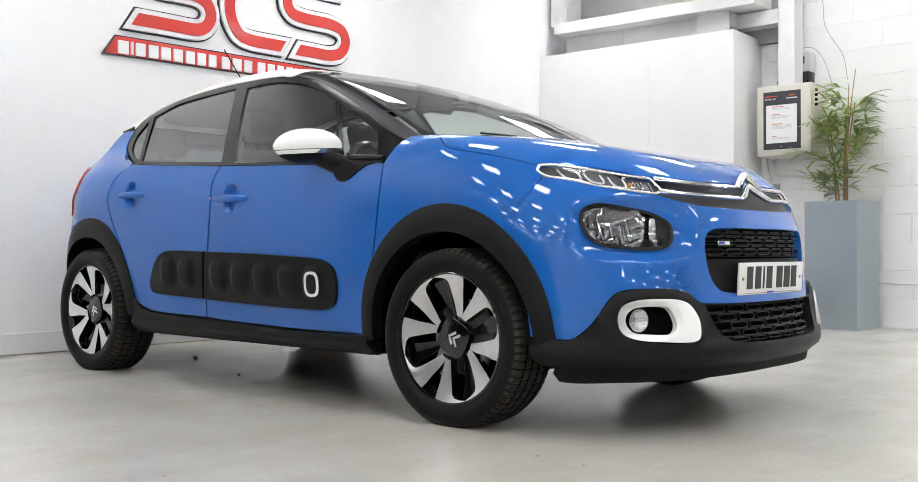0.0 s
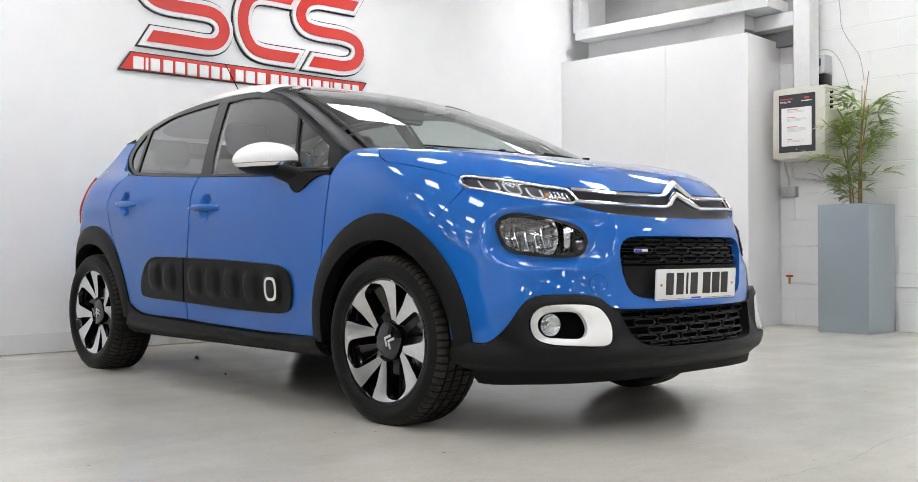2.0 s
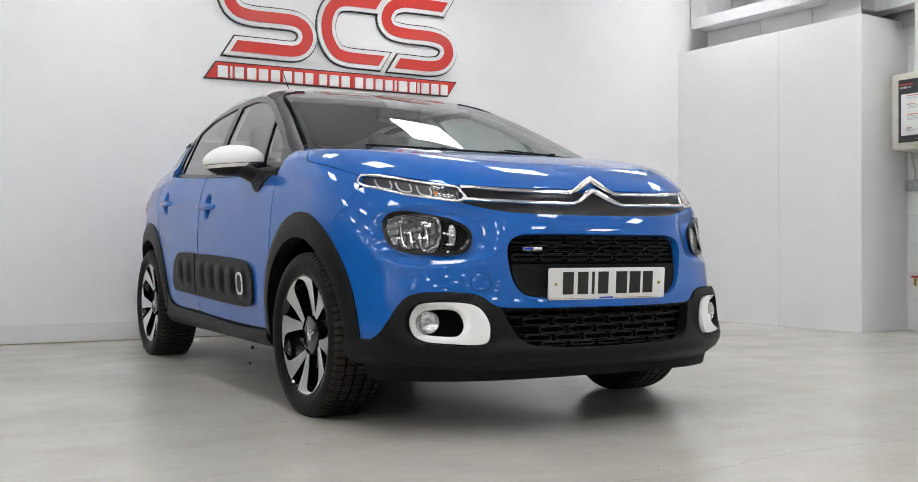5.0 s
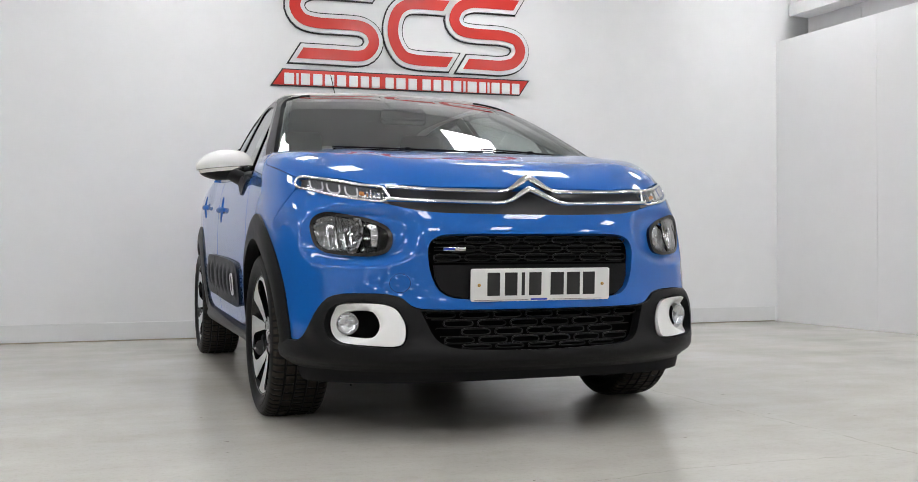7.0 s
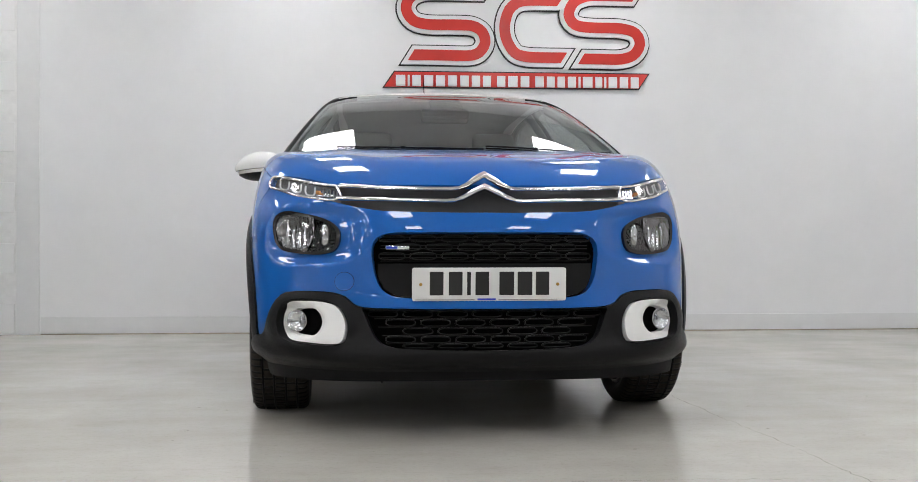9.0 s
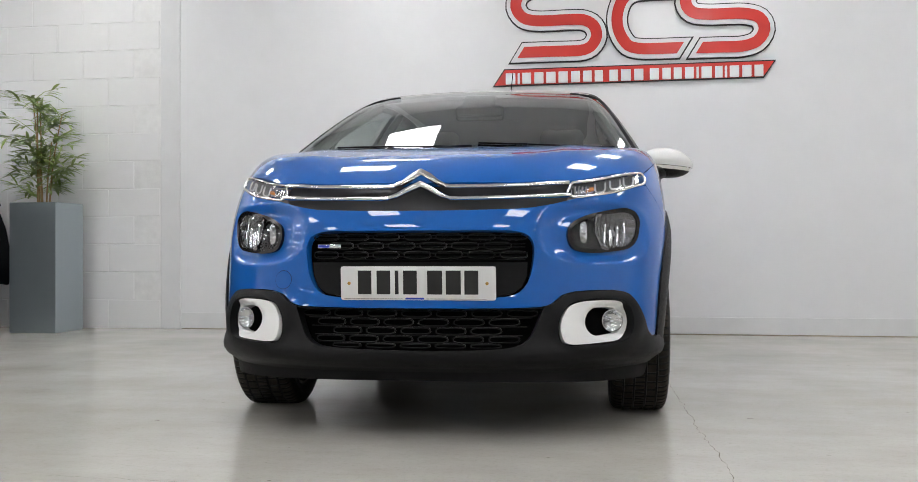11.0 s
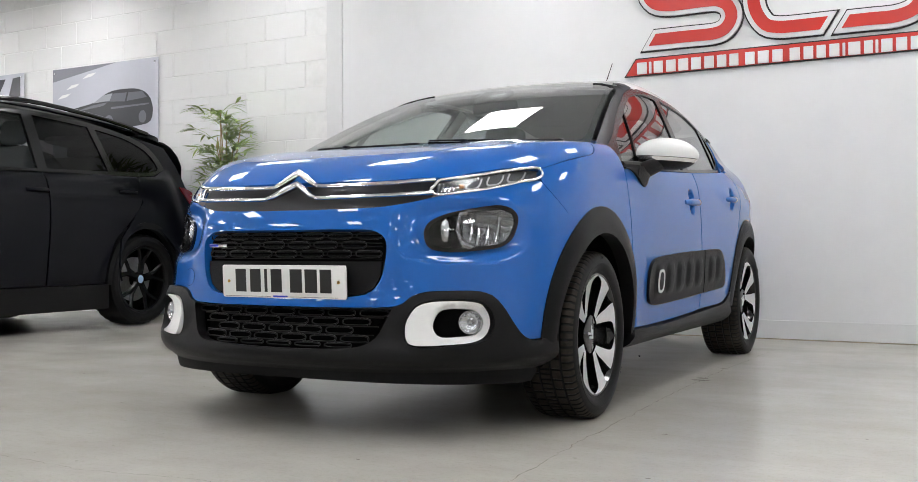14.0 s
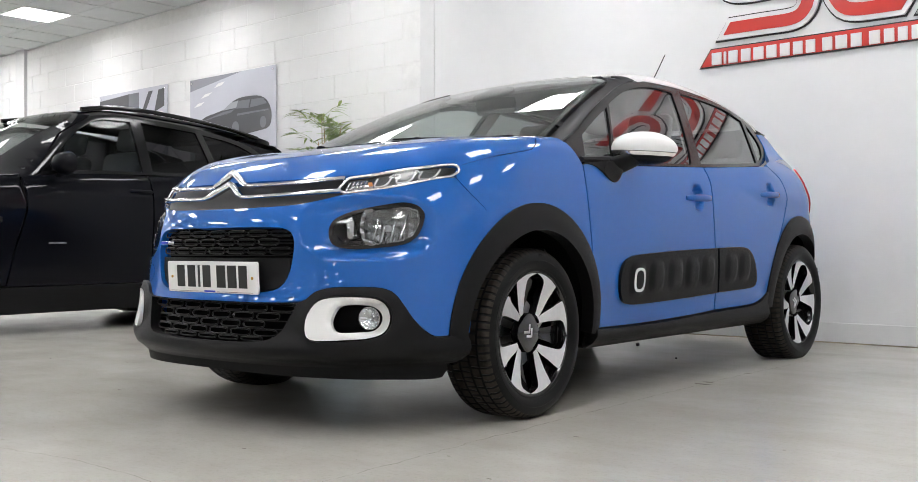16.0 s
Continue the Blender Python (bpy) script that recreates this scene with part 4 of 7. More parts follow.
# headlamps and daytime lamps
for s in (-1, 1):
    o4 = hl if s < 0 else flip(hl)
    lamp = patch("headlamp", lower, 4, inset(o4, -0.006), LAMP_BLACK, car, "round-cornered headlamp with clear lens and twin bowls", off=-0.075, gap=0, cell=0.04, depth=0.0)
    patch("lens", lower, 4, inset(o4, 0.008), HEAD_LENS, lamp, "clear headlamp lens", bend=lambda u, v: recess(u, v) + 0.010, gap=0, cell=0.02, depth=0.0)
    patch("bezel", lower, 4, inset(o4, -0.002), FRAME_BLACK, lamp, "black lamp rim", [np.array(inset(o4, 0.010))], bend=lambda u, v: recess(u, v) + 0.012, gap=0, cell=0.014, depth=0.05)
    mid = fr([(s * 0.612, 0.70)])[0][0]
    far_half = np.array(inset(o4, 0.007))
    far_half[:, 0] = s * np.maximum(np.abs(far_half[:, 0]), abs(mid))
    keep = [0]
    for i in range(1, len(far_half)):
        if np.linalg.norm(far_half[i] - far_half[keep[-1]]) > 2e-3:
            keep.append(i)
    far_half = far_half[keep]
    far_half[:, 0] += -s * 0.022 * (1 - ((far_half[:, 1] - 0.70) / 0.07) ** 2) * (np.abs(np.abs(far_half[:, 0]) - abs(mid)) < 1e-4)
    cu = np.abs(far_half[:, 0]).min() * 0.5 + np.abs(far_half[:, 0]).max() * 0.5

    def facets(u, v, cu=cu):
        """A deep mirror of pillow-shaped facets."""
        r = np.hypot((np.abs(u) - cu) / 0.095, (v - 0.700) / 0.075)
        return -0.014 - 0.040 * np.clip(1 - r * r, 0, 1) + 0.0050 * np.abs(np.sin(np.abs(u) * math.pi / 0.024)) + 0.0042 * np.abs(np.sin((v + 0.2 * np.abs(u)) * math.pi / 0.027))
    patch("main_bowl", lower, 4, far_half, BOWL, lamp, "faceted mirrored bowl", bend=facets, gap=0, cell=0.0042, depth=0.004)
    dip_c = fr([(s * 0.560, 0.694)])[0]
    well_ = np.array([(dip_c[0] + 0.046 * math.cos(k), dip_c[1] + 0.054 * math.sin(k)) for k in np.linspace(0, 2 * math.pi, 33)[:-1]])
    patch("lamp_plate", lower, 4, inset(o4, 0.004), DARK_CHROME, lamp, "smoked inner plate", [well_], bend=lambda u, v: -0.020 - 0.045 * step(abs(mid) - 0.015, abs(mid) + 0.012, np.abs(u)), gap=0, cell=0.010, depth=0.0)

    def lamp_axis(x, z, back):
        """Frame of a bowl behind the lens that looks ahead and a little outwards."""
        u, v = fr([(s * x, z)])[0]
        c = solve(lower, 4, np.array([u]), np.array([v]))[0]
        n = normals(lower, c[None])[0]
        d = np.array([n[0] * 0.55, n[1], 0.0])
        d /= np.linalg.norm(d)
        return Matrix.Translation(Vector(c - n * back)) @ Vector(d).to_track_quat("Z", "Y").to_matrix().to_4x4()

    def turned(name, prof, to, material, label="", steps=40, wide=1.0, dip=None):
        bm = lathe(prof, steps, "z", dip=dip)
        bmesh.ops.transform(bm, matrix=to @ Matrix.Diagonal((wide, 1, 1, 1)), verts=bm.verts)
        return part(name, bm, material, lamp, label)
    for x_, z0_, z1_, r_ in ((0.632, 0.652, 0.728, 0.0050), (0.652, 0.646, 0.706, 0.0075), (0.676, 0.650, 0.716, 0.0062), (0.700, 0.660, 0.738, 0.0050)):
        part("reflector_fin", rod(on_nose([(s * x_, z0_), (s * (x_ + 0.003), (z0_ + z1_) / 2), (s * (x_ + 0.002), z1_)], -0.026), [r_ * 0.6, r_, r_ * 0.5], 6, flat=0.35, up=(0, 1, 0)), REFLECTOR, lamp, "chrome reflector fin")
    to = lamp_axis(0.668, 0.700, 0.050)
    turned("bulb_shield", [(0.0, 0.012), (0.018, 0.012), (0.024, 0.007), (0.025, 0.0004)], to, LAMP_GREY, "", 20)
    to = lamp_axis(0.560, 0.694, 0.024)
    turned("dip_bowl", [(-0.034, 0.010), (-0.028, 0.026), (-0.012, 0.042), (0.000, 0.050)], to, DARK_CHROME, "smoked mirrored bowl", dip=lambda i, j: 0.003 if j % 8 < 4 else 0)
    bm = bmesh.new()
    bmesh.ops.create_uvsphere(bm, u_segments=20, v_segments=16, radius=1)
    for v_ in bm.verts:
        c_ = v_.co
        v_.co = Vector((0.019 * c_.x, 0.044 * np.sign(c_.y) * abs(c_.y) ** 0.6, 0.016 * c_.z - 0.010))
    bmesh.ops.recalc_face_normals(bm, faces=bm.faces)
    bmesh.ops.transform(bm, matrix=to, verts=bm.verts)
    part("light_column", bm, REFLECTOR, lamp, "upright chrome light column")
    turned("column_cap", [(-0.004, 0.009), (0.005, 0.0085), (0.008, 0.005), (0.009, 0.0004)], to, REFLECTOR, "", 16)
    d4 = fr(DAYLAMP) if s < 0 else flip(fr(DAYLAMP))
    day = patch("daytime_lamp", lower, 4, inset(d4, -0.002), DAY_GREY, car, "slim chrome-edged daytime running lamp", off=-0.022, gap=0, cell=0.05, depth=0)
    patch("lens", lower, 4, inset(d4, 0.004), CLEAR, day, "clear lamp lens", off=0.001, gap=0, cell=0.03, depth=0)
    rim_line = np.array(inset(d4, 0.0022))
    rim_at = solve(lower, 4, rim_line[:, 0], rim_line[:, 1])
    rim_n = normals(lower, rim_at)
    part("chrome_edge", rod(rim_at + rim_n * 0.001, 0.0052, 10, flat=0.9, up=lambda i, n=rim_n: n[i], closed=True), CHROME, day, "rounded chrome edge")
    for x0 in (0.708, 0.660, 0.608):
        zc = 0.856 + (x0 - 0.62) * 0.27
        pts = [(s * (x0 + 0.017), zc + 0.017), (s * (x0 + 0.017), zc - 0.004), (s * (x0 + 0.010), zc - 0.015), (s * (x0 - 0.010), zc - 0.019), (s * (x0 - 0.017), zc - 0.012), (s * (x0 - 0.018), zc + 0.010)]
        part("light_guide", rod(on_nose(L(pts, False, 0.006), -0.008), 0.0035, 6, up=(0, 1, 0)), GUIDE, day, "white curved light guide")
    for k in range(5):
        xk = 0.512 + 0.012 * k
        part("reflector_rib", rod(on_nose([(s * xk, 0.822 + 0.1 * (xk - 0.5)), (s * xk, 0.852 + 0.1 * (xk - 0.5))], -0.013), 0.0045, 6, up=(0, 1, 0)), REFLECTOR, day, "ribbed indicator bowl")
    pts = [(s * 0.585, 0.845), (s * 0.525, 0.838)]
    part("indicator_bowl", rod(on_nose(pts, -0.03), 0.018, 10, up=(0, 1, 0)), REFLECTOR, day, "ribbed indicator bowl")
    part("indicator_bulb", rod(on_nose([(s * 0.583, 0.846), (s * 0.572, 0.844)], -0.008), 0.0065, 8, up=(0, 1, 0)), AMBER, day, "amber bulb")

# bonnet: from above
front_xy = solve(lower, 1, np.array([p[0] for p in hood_edge]), np.array([p[1] for p in hood_edge]))
side_yz = [(-0.317, 0.910), (-0.193, 0.943), (-0.061, 0.969), (0.024, 0.986), (0.068, 1.010), (0.096, 1.031)]
side_xy = solve(lower, 0, np.array([p[0] for p in side_yz]), np.array([p[1] for p in side_yz]), -1)
hood = [(p[0], p[1]) for p in front_xy] + [(p[0], p[1]) for p in side_xy] + [(-0.745, 0.145), (-0.60, 0.085), (-0.40, 0.025), (-0.20, -0.010), (0.0, -0.022)]


def crease(u, v):
    """Raised flanks and a shallow dished middle."""
    w = np.abs(u)
    return 0.006 * np.exp(-((w - 0.50 - 0.12 * (v + 0.1)) / 0.07) ** 2) * step(-0.62, -0.2, v) - 0.003 * np.exp(-(w / 0.30) ** 2) * step(-0.6, -0.2, v)


bonnet = patch("bonnet", lower, 2, L(hood + flip(hood[1:-1]), True, 0.025), BLUE, car, "glossy blue bonnet", bend=crease, cell=0.025, depth=0.02, gap=0.0006)
for x0, y0 in ((-0.25, -0.045), (0.30, -0.035)):
    zz = solve(lower, 2, np.array([x0]), np.array([y0]))[0][2]
    part("washer_jet", box((0.022, 0.03, 0.012), (x0, y0, zz + 0.006), 0.004), PLASTIC, bonnet, "black washer jet")

# side panels (side view outlines (y, z)), both sides
def arc(cy, cz, ry, rz, a0, a1, n=26):
    return [(cy + ry * math.cos(radians(a)), cz + rz * math.sin(radians(a))) for a in np.linspace(a0, a1, n)]


FRONT_DOOR = L([(0.463, 0.297, 1), (0.430, 0.40), (0.401, 0.523), (0.368, 0.707), (0.353, 0.867), (0.352, 0.950, 1), (0.403, 0.958), (0.788, 0.970), (1.412, 1.000, 1), (1.450, 0.930), (1.448, 0.775), (1.463, 0.611), (1.495, 0.400), (1.505, 0.318, 1), (1.366, 0.310), (0.896, 0.298)], True, 0.03)
REAR_DOOR = L([(1.510, 0.318, 1), (1.500, 0.400), (1.468, 0.611), (1.453, 0.775), (1.455, 0.930), (1.420, 1.000, 1), (1.80, 1.024), (2.208, 1.052, 1), (2.313, 0.980), (2.348, 0.903), (2.341, 0.825), (2.279, 0.731), (2.180, 0.578), (2.118, 0.395), (2.035, 0.345), (1.915, 0.325)], True, 0.03)
FRONT_WING = [(-0.240, 0.700), (-0.268, 0.757, 1), (-0.296, 0.787), (-0.322, 0.817), (-0.349, 0.860, 1), (-0.345, 0.885), (-0.334, 0.905, 1), (-0.260, 0.926), (-0.193, 0.943), (-0.061, 0.969), (0.024, 0.985), (0.070, 1.009), (0.097, 1.030), (0.13, 1.050, 1), (0.20, 1.052), (0.262, 1.050, 1), (0.300, 1.012), (0.330, 0.975), (0.348, 0.950, 1), (0.349, 0.867), (0.364, 0.707), (0.397, 0.523), (0.426, 0.40), (0.445, 0.30, 1)] + arc(0.02, 0.31, 0.415, 0.445, 0, 118, 24)
QUARTER = [(2.120, 0.390, 1), (2.184, 0.578), (2.283, 0.731), (2.346, 0.825), (2.353, 0.903), (2.318, 0.984), (2.212, 1.056), (2.352, 1.094), (2.458, 1.150), (2.492, 1.196), (2.475, 1.258, 1), (2.60, 1.262), (2.655, 1.235, 1), (2.76, 1.10), (2.80, 1.0, 1), (2.79, 0.93), (2.82, 0.80, 1), (2.98, 0.74), (3.00, 0.62), (2.98, 0.50, 1)] + arc(2.54, 0.31, 0.43, 0.445, 8, 172, 26)


def handle_dish(y0, z0):
    def f(u, v):
        r = (np.abs((u - y0) / 0.048) ** 2.6 + np.abs((v - z0) / 0.062) ** 2.6) ** (1 / 2.6)
        return -0.032 * (1 - step(0.72, 1.02, r))
    return f


AIR_FRONT = L([(1.467, 0.617, 1), (1.22, 0.612), (0.984, 0.604), (0.690, 0.588), (0.615, 0.560), (0.590, 0.510), (0.592, 0.450), (0.618, 0.402), (0.690, 0.383), (1.011, 0.386), (1.493, 0.401, 1)], True, 0.02)
AIR_REAR = L([(1.482, 0.618, 1), (1.740, 0.622), (1.830, 0.606), (1.893, 0.555), (1.935, 0.470), (1.925, 0.425), (1.850, 0.412), (1.503, 0.402, 1)], True, 0.02)


def capsules(centres, edge):
    def f(u, v):
        d = np.zeros_like(u)
        for c, z in centres:
            r = (np.abs((u - c) / 0.060) ** 3 + np.abs((v - z) / 0.066) ** 3) ** (1 / 3)
            d = np.maximum(d, 0.011 * (1 - step(0.52, 1.22, r)) + 0.002 * (1 - step(0.2, 0.75, r)))
        return 0.013 + d
    return f


for s in (-1, 1):
    tagside = dict(sign=s)
    wing = patch("front_wing", lower, 0, L(FRONT_WING, True, 0.025), BLUE, car, "blue front wing", cell=0.03, gap=0.001, depth=0.02, **tagside)
    fd = patch("front_door", lower, 0, FRONT_DOOR, BLUE, car, "blue front door with black bump strip", bend=handle_dish(1.306, 0.850), cell=0.014, depth=0.05, **tagside)
    rd = patch("rear_door", tail, 0, REAR_DOOR, BLUE, car, "blue rear door with black bump strip", bend=handle_dish(2.130, 0.894), cell=0.014, depth=0.05, **tagside)
    patch("rear_quarter", lambda x, y, z: -smax(-tail(x, y, z), -cabin(x, y, z) - 8 * np.maximum(1.04 - z, 0), 0.02), 0, L(QUARTER, True, 0.025), BLUE, car, "blue rear quarter panel", cell=0.03, depth=0.02, **tagside)
    for door, y0, y1, z0 in ((fd, 1.182, 1.430, 0.848), (rd, 2.006, 2.255, 0.893)):
        p = solve(lower, 0, np.linspace(y0, y1, 9), np.linspace(z0 - 0.003, z0 + 0.003, 9), s)
        bow = 0.012 + 0.020 * np.sin(np.linspace(0, math.pi, 9)) ** 0.5
        p[:, 0] += s * (bow - 0.010)
        part("door_handle", rod(p, [0.010, 0.014, 0.0155, 0.016, 0.016, 0.016, 0.0155, 0.014, 0.010], 10, flat=0.62, up=(s, 0, 0)), BLUE, door, "blue pull handle")
    part("key_hole", rod([p0 + np.array([s * 0.018, 0, 0]) for p0 in solve(lower, 0, np.array([1.418, 1.424]), np.array([0.85, 0.85]), s)], 0.006, 10), CHROME, fd) if s < 0 else None
    patch("bump_panel", lower, 0, AIR_FRONT, PLASTIC, fd, "black rubber panel with raised capsules", bend=capsules([(1.376, 0.509), (1.216, 0.505), (1.056, 0.500), (0.888, 0.495), (0.724, 0.488)], 0), cell=0.0085, gap=0.002, depth=0.016, **tagside)
    patch("bump_panel", tail, 0, AIR_REAR, PLASTIC, rd, "black rubber panel with raised capsules", bend=capsules([(1.775, 0.522), (1.625, 0.518)], 0), cell=0.0085, gap=0.002, depth=0.016, **tagside)
    ring_o = [(0.724 + 0.043 * np.sign(math.cos(a)) * abs(math.cos(a)) ** 0.7, 0.488 + 0.050 * np.sign(math.sin(a)) * abs(math.sin(a)) ** 0.7) for a in np.linspace(0, 2 * math.pi, 41)[:-1]]
    ring_i = [(0.724 + 0.032 * np.sign(math.cos(a)) * abs(math.cos(a)) ** 0.7, 0.488 + 0.039 * np.sign(math.sin(a)) * abs(math.sin(a)) ** 0.7) for a in np.linspace(0, 2 * math.pi, 41)[:-1]]
    patch("white_ring", lower, 0, ring_o, WHITE_PAINT, fd, "white oval ring", [np.array(ring_i)], off=0.0262, cell=0.01, gap=0, depth=0.004, **tagside)

    # black arches and sill
    for cy, a0, a1, ry, rz, nm in ((0.02, -4, 181, 0.448, 0.478, "front"), (2.545, -2, 181, 0.447, 0.480, "rear")):
        cz, inner = 0.31, 0.378
        line = arc(cy, cz, ry, rz, a1, a0, 40) + arc(cy, cz, inner, inner, a0, a1, 40)

        def flare(u, v, cy=cy, ry=ry, rz=rz, inner=inner):
            r = np.hypot((u - cy) / ry, (v - 0.31) / rz)
            k = np.clip((1 - r) / (1 - inner / rz), 0, 1)
            return 0.006 + 0.011 * np.sin(np.clip(k * 1.5, 0, 1) * math.pi / 2) + 0.001
        patch("wheel_arch_trim", lower if nm == "front" else tail, 0, line, PLASTIC, car, "black plastic wheel arch cladding", bend=flare, cell=0.022, gap=0.001, depth=0.055, **tagside)
        bm = bmesh.new()
        aa = np.linspace(-12, 192, 30)
        skin = lower if nm == "front" else tail
        reach = [abs(solve(skin, 0, np.array([cy + 0.40 * math.cos(radians(a))]), np.array([0.31 + 0.40 * math.sin(radians(a))]), s)[0][0]) - 0.02 for a in aa]
        rows = [[bm.verts.new((s * min(x0, w), cy + r * math.cos(radians(a)), 0.31 + r * math.sin(radians(a)))) for a, w in zip(aa, reach)] for x0, r in ((0.842, 0.386), (0.80, 0.405), (0.56, 0.405), (0.555, 0.05))]
        for a, b in zip(rows, rows[1:]):
            for i in range(len(aa) - 1):
                bm.faces.new((a[i], a[i + 1], b[i + 1], b[i]))
        bmesh.ops.recalc_face_normals(bm, faces=bm.faces)
        part("wheel_well_liner", bm, DARK, car, "black wheel well liner")
    SILL = L([(0.440, 0.297, 1), (0.896, 0.294), (1.366, 0.306), (1.915, 0.320), (2.033, 0.339), (2.110, 0.385), (2.118, 0.36, 1), (2.135, 0.215, 1), (1.82, 0.216), (1.14, 0.218), (0.415, 0.216, 1)], True, 0.03)
    patch("sill", lower, 0, SILL, PLASTIC, car, "black plastic sill", bend=lambda u, v: 0.010 + 0.016 * np.exp(-((v - 0.275) / 0.03) ** 2) - 0.03 * step(0.25, 0.21, v), cell=0.025, gap=0.0005, depth=0.08, **tagside)
    LAMP = L([(2.775, 1.075, 1), (2.83, 1.02), (2.99, 0.99, 1), (3.0, 0.90), (2.985, 0.82, 1), (2.90, 0.80), (2.815, 0.83), (2.785, 0.93)], True, 0.02)
    patch("tail_lamp", tail, 0, LAMP, RED_LENS, car, "red wrap-round tail lamp", off=0.008, cell=0.03, depth=0.03, **tagside)

    # glasshouse side: black frame with its panes
    DLO = L([(0.285, 1.035, 1), (0.325, 0.992), (0.357, 0.970), (0.403, 0.957), (0.788, 0.967), (1.446, 0.998), (1.85, 1.022), (2.208, 1.050), (2.345, 1.078), (2.470, 1.132), (2.515, 1.190), (2.505, 1.250), (2.448, 1.310), (2.30, 1.364), (2.10, 1.396), (1.841, 1.415), (1.547, 1.420), (1.286, 1.413), (1.175, 1.400), (0.987, 1.355), (0.793, 1.277), (0.608, 1.192), (0.423, 1.092)], True, 0.025)
    GF = L([(1.345, 1.008, 1), (1.378, 1.06), (1.440, 1.197), (1.520, 1.385, 1), (1.348, 1.389), (1.187, 1.373), (1.012, 1.333), (0.800, 1.248, 1), (0.723, 1.124), (0.655, 0.988, 1), (0.80, 0.988)], True, 0.03)
    QL = L([(0.766, 1.229, 1), (0.600, 1.152), (0.455, 1.078, 1), (0.410, 0.980, 1), (0.620, 0.985, 1), (0.70, 1.11)], True, 0.02)
    GR = L([(2.225, 1.072, 1), (2.27, 1.19), (2.325, 1.318, 1), (2.112, 1.368), (1.618, 1.395, 1), (1.560, 1.28), (1.452, 1.018, 1), (1.85, 1.044)], True, 0.03)
    RQ = L([(2.262, 1.082, 1), (2.35, 1.108), (2.415, 1.160), (2.425, 1.220), (2.365, 1.303, 1), (2.305, 1.19)], True, 0.02)
    frame_ = patch("window_surround", cabin, 0, DLO, FRAME_BLACK, car, "black window frames", [np.array(h) for h in (GF, QL, GR, RQ)], off=0.002, cell=0.035, gap=0.0, depth=0.02, **tagside)
    for o, nm, m, lb in ((GF, "door_glass", SIDE_GLASS, "clear front door glass"), (QL, "quarter_glass", SIDE_GLASS, "small clear quarter light"), (GR, "rear_door_glass", PRIVACY, "dark tinted rear door glass"), (RQ, "rear_quarter_glass", PRIVACY, "dark tinted rear quarter glass")):
        patch(nm, cabin, 0, o, m, frame_, lb, off=-0.004, gap=-0.004, cell=0.05, depth=0.0, **tagside)
    rubber = solve(cabin, 0, np.linspace(0.42, 2.2, 24), np.interp(np.linspace(0.42, 2.2, 24), [0.42, 0.788, 1.446, 1.85, 2.2], [0.962, 0.972, 1.003, 1.027, 1.055]), s)
    rubber[:, 0] += s * 0.008
    part("belt_seal", rod(rubber, 0.011, 6), FRAME_BLACK, frame_, "black belt line seal")
    APIL = L([(0.285, 1.037, 1), (0.423, 1.094), (0.608, 1.194), (0.793, 1.279), (0.987, 1.357), (1.175, 1.404, 1), (1.11, 1.420), (1.035, 1.418, 1), (0.90, 1.352), (0.663, 1.255), (0.439, 1.150), (0.250, 1.056), (0.190, 1.028, 1)], True, 0.025)
    patch("windscreen_pillar", cabin, 0, APIL, PILLAR, car, "satin dark grey windscreen pillar", off=0.004, cell=0.022, gap=0.0, depth=0.025, **tagside)

# windscreen, roof, tailgate
ws = [(0.0, 1.020), (-0.35, 1.018), (-0.60, 1.016), (-0.742, 1.012, 1), (-0.735, 1.045), (-0.686, 1.154), (-0.630, 1.272), (-0.585, 1.35), (-0.556, 1.405, 1), (-0.40, 1.424), (-0.20, 1.432), (0.0, 1.434)]
screen = patch("windscreen", cabin, 1, L(ws + flip(ws[1:-1]), True, 0.03), SCREEN_GLASS, car, "clear curved windscreen", off=0.0, gap=0.0, cell=0.04, depth=0.0)
wi = [(0.0, 1.075), (-0.35, 1.073), (-0.60, 1.068), (-0.690, 1.075), (-0.655, 1.17), (-0.605, 1.275), (-0.550, 1.366), (-0.50, 1.394), (-0.40, 1.405), (-0.20, 1.413), (0.0, 1.415)]
patch("frit_border", cabin, 1, L(ws + flip(ws[1:-1]), True, 0.03), GLOSS_BLACK, screen, "black printed edge of the windscreen", [np.array(L(wi + flip(wi[1:-1]), True, 0.03))], off=-0.005, gap=0.001, cell=0.04, depth=0.0)
ry = np.array([1.05, 1.175, 1.286, 1.547, 1.841, 2.10, 2.30, 2.448, 2.50])
rz = np.array([1.418, 1.405, 1.416, 1.423, 1.418, 1.399, 1.367, 1.313, 1.268])
edge = solve(cabin, 0, ry, rz, -1)
top_front = solve(cabin, 1, np.array([0.0, -0.20, -0.40, -0.53]), np.array([1.436, 1.434, 1.426, 1.412]))
roof_half = [(p[0], p[1]) for p in top_front] + [(p[0], p[1]) for p in edge[:]] + [(-0.50, 2.60), (-0.25, 2.64), (0.0, 2.65)]
patch("roof", cabin, 2, L(roof_half + flip(roof_half[1:-1]), True, 0.03), WHITE_PAINT, car, "glossy white roof", off=0.003, gap=0.0, cell=0.035, depth=0.02)
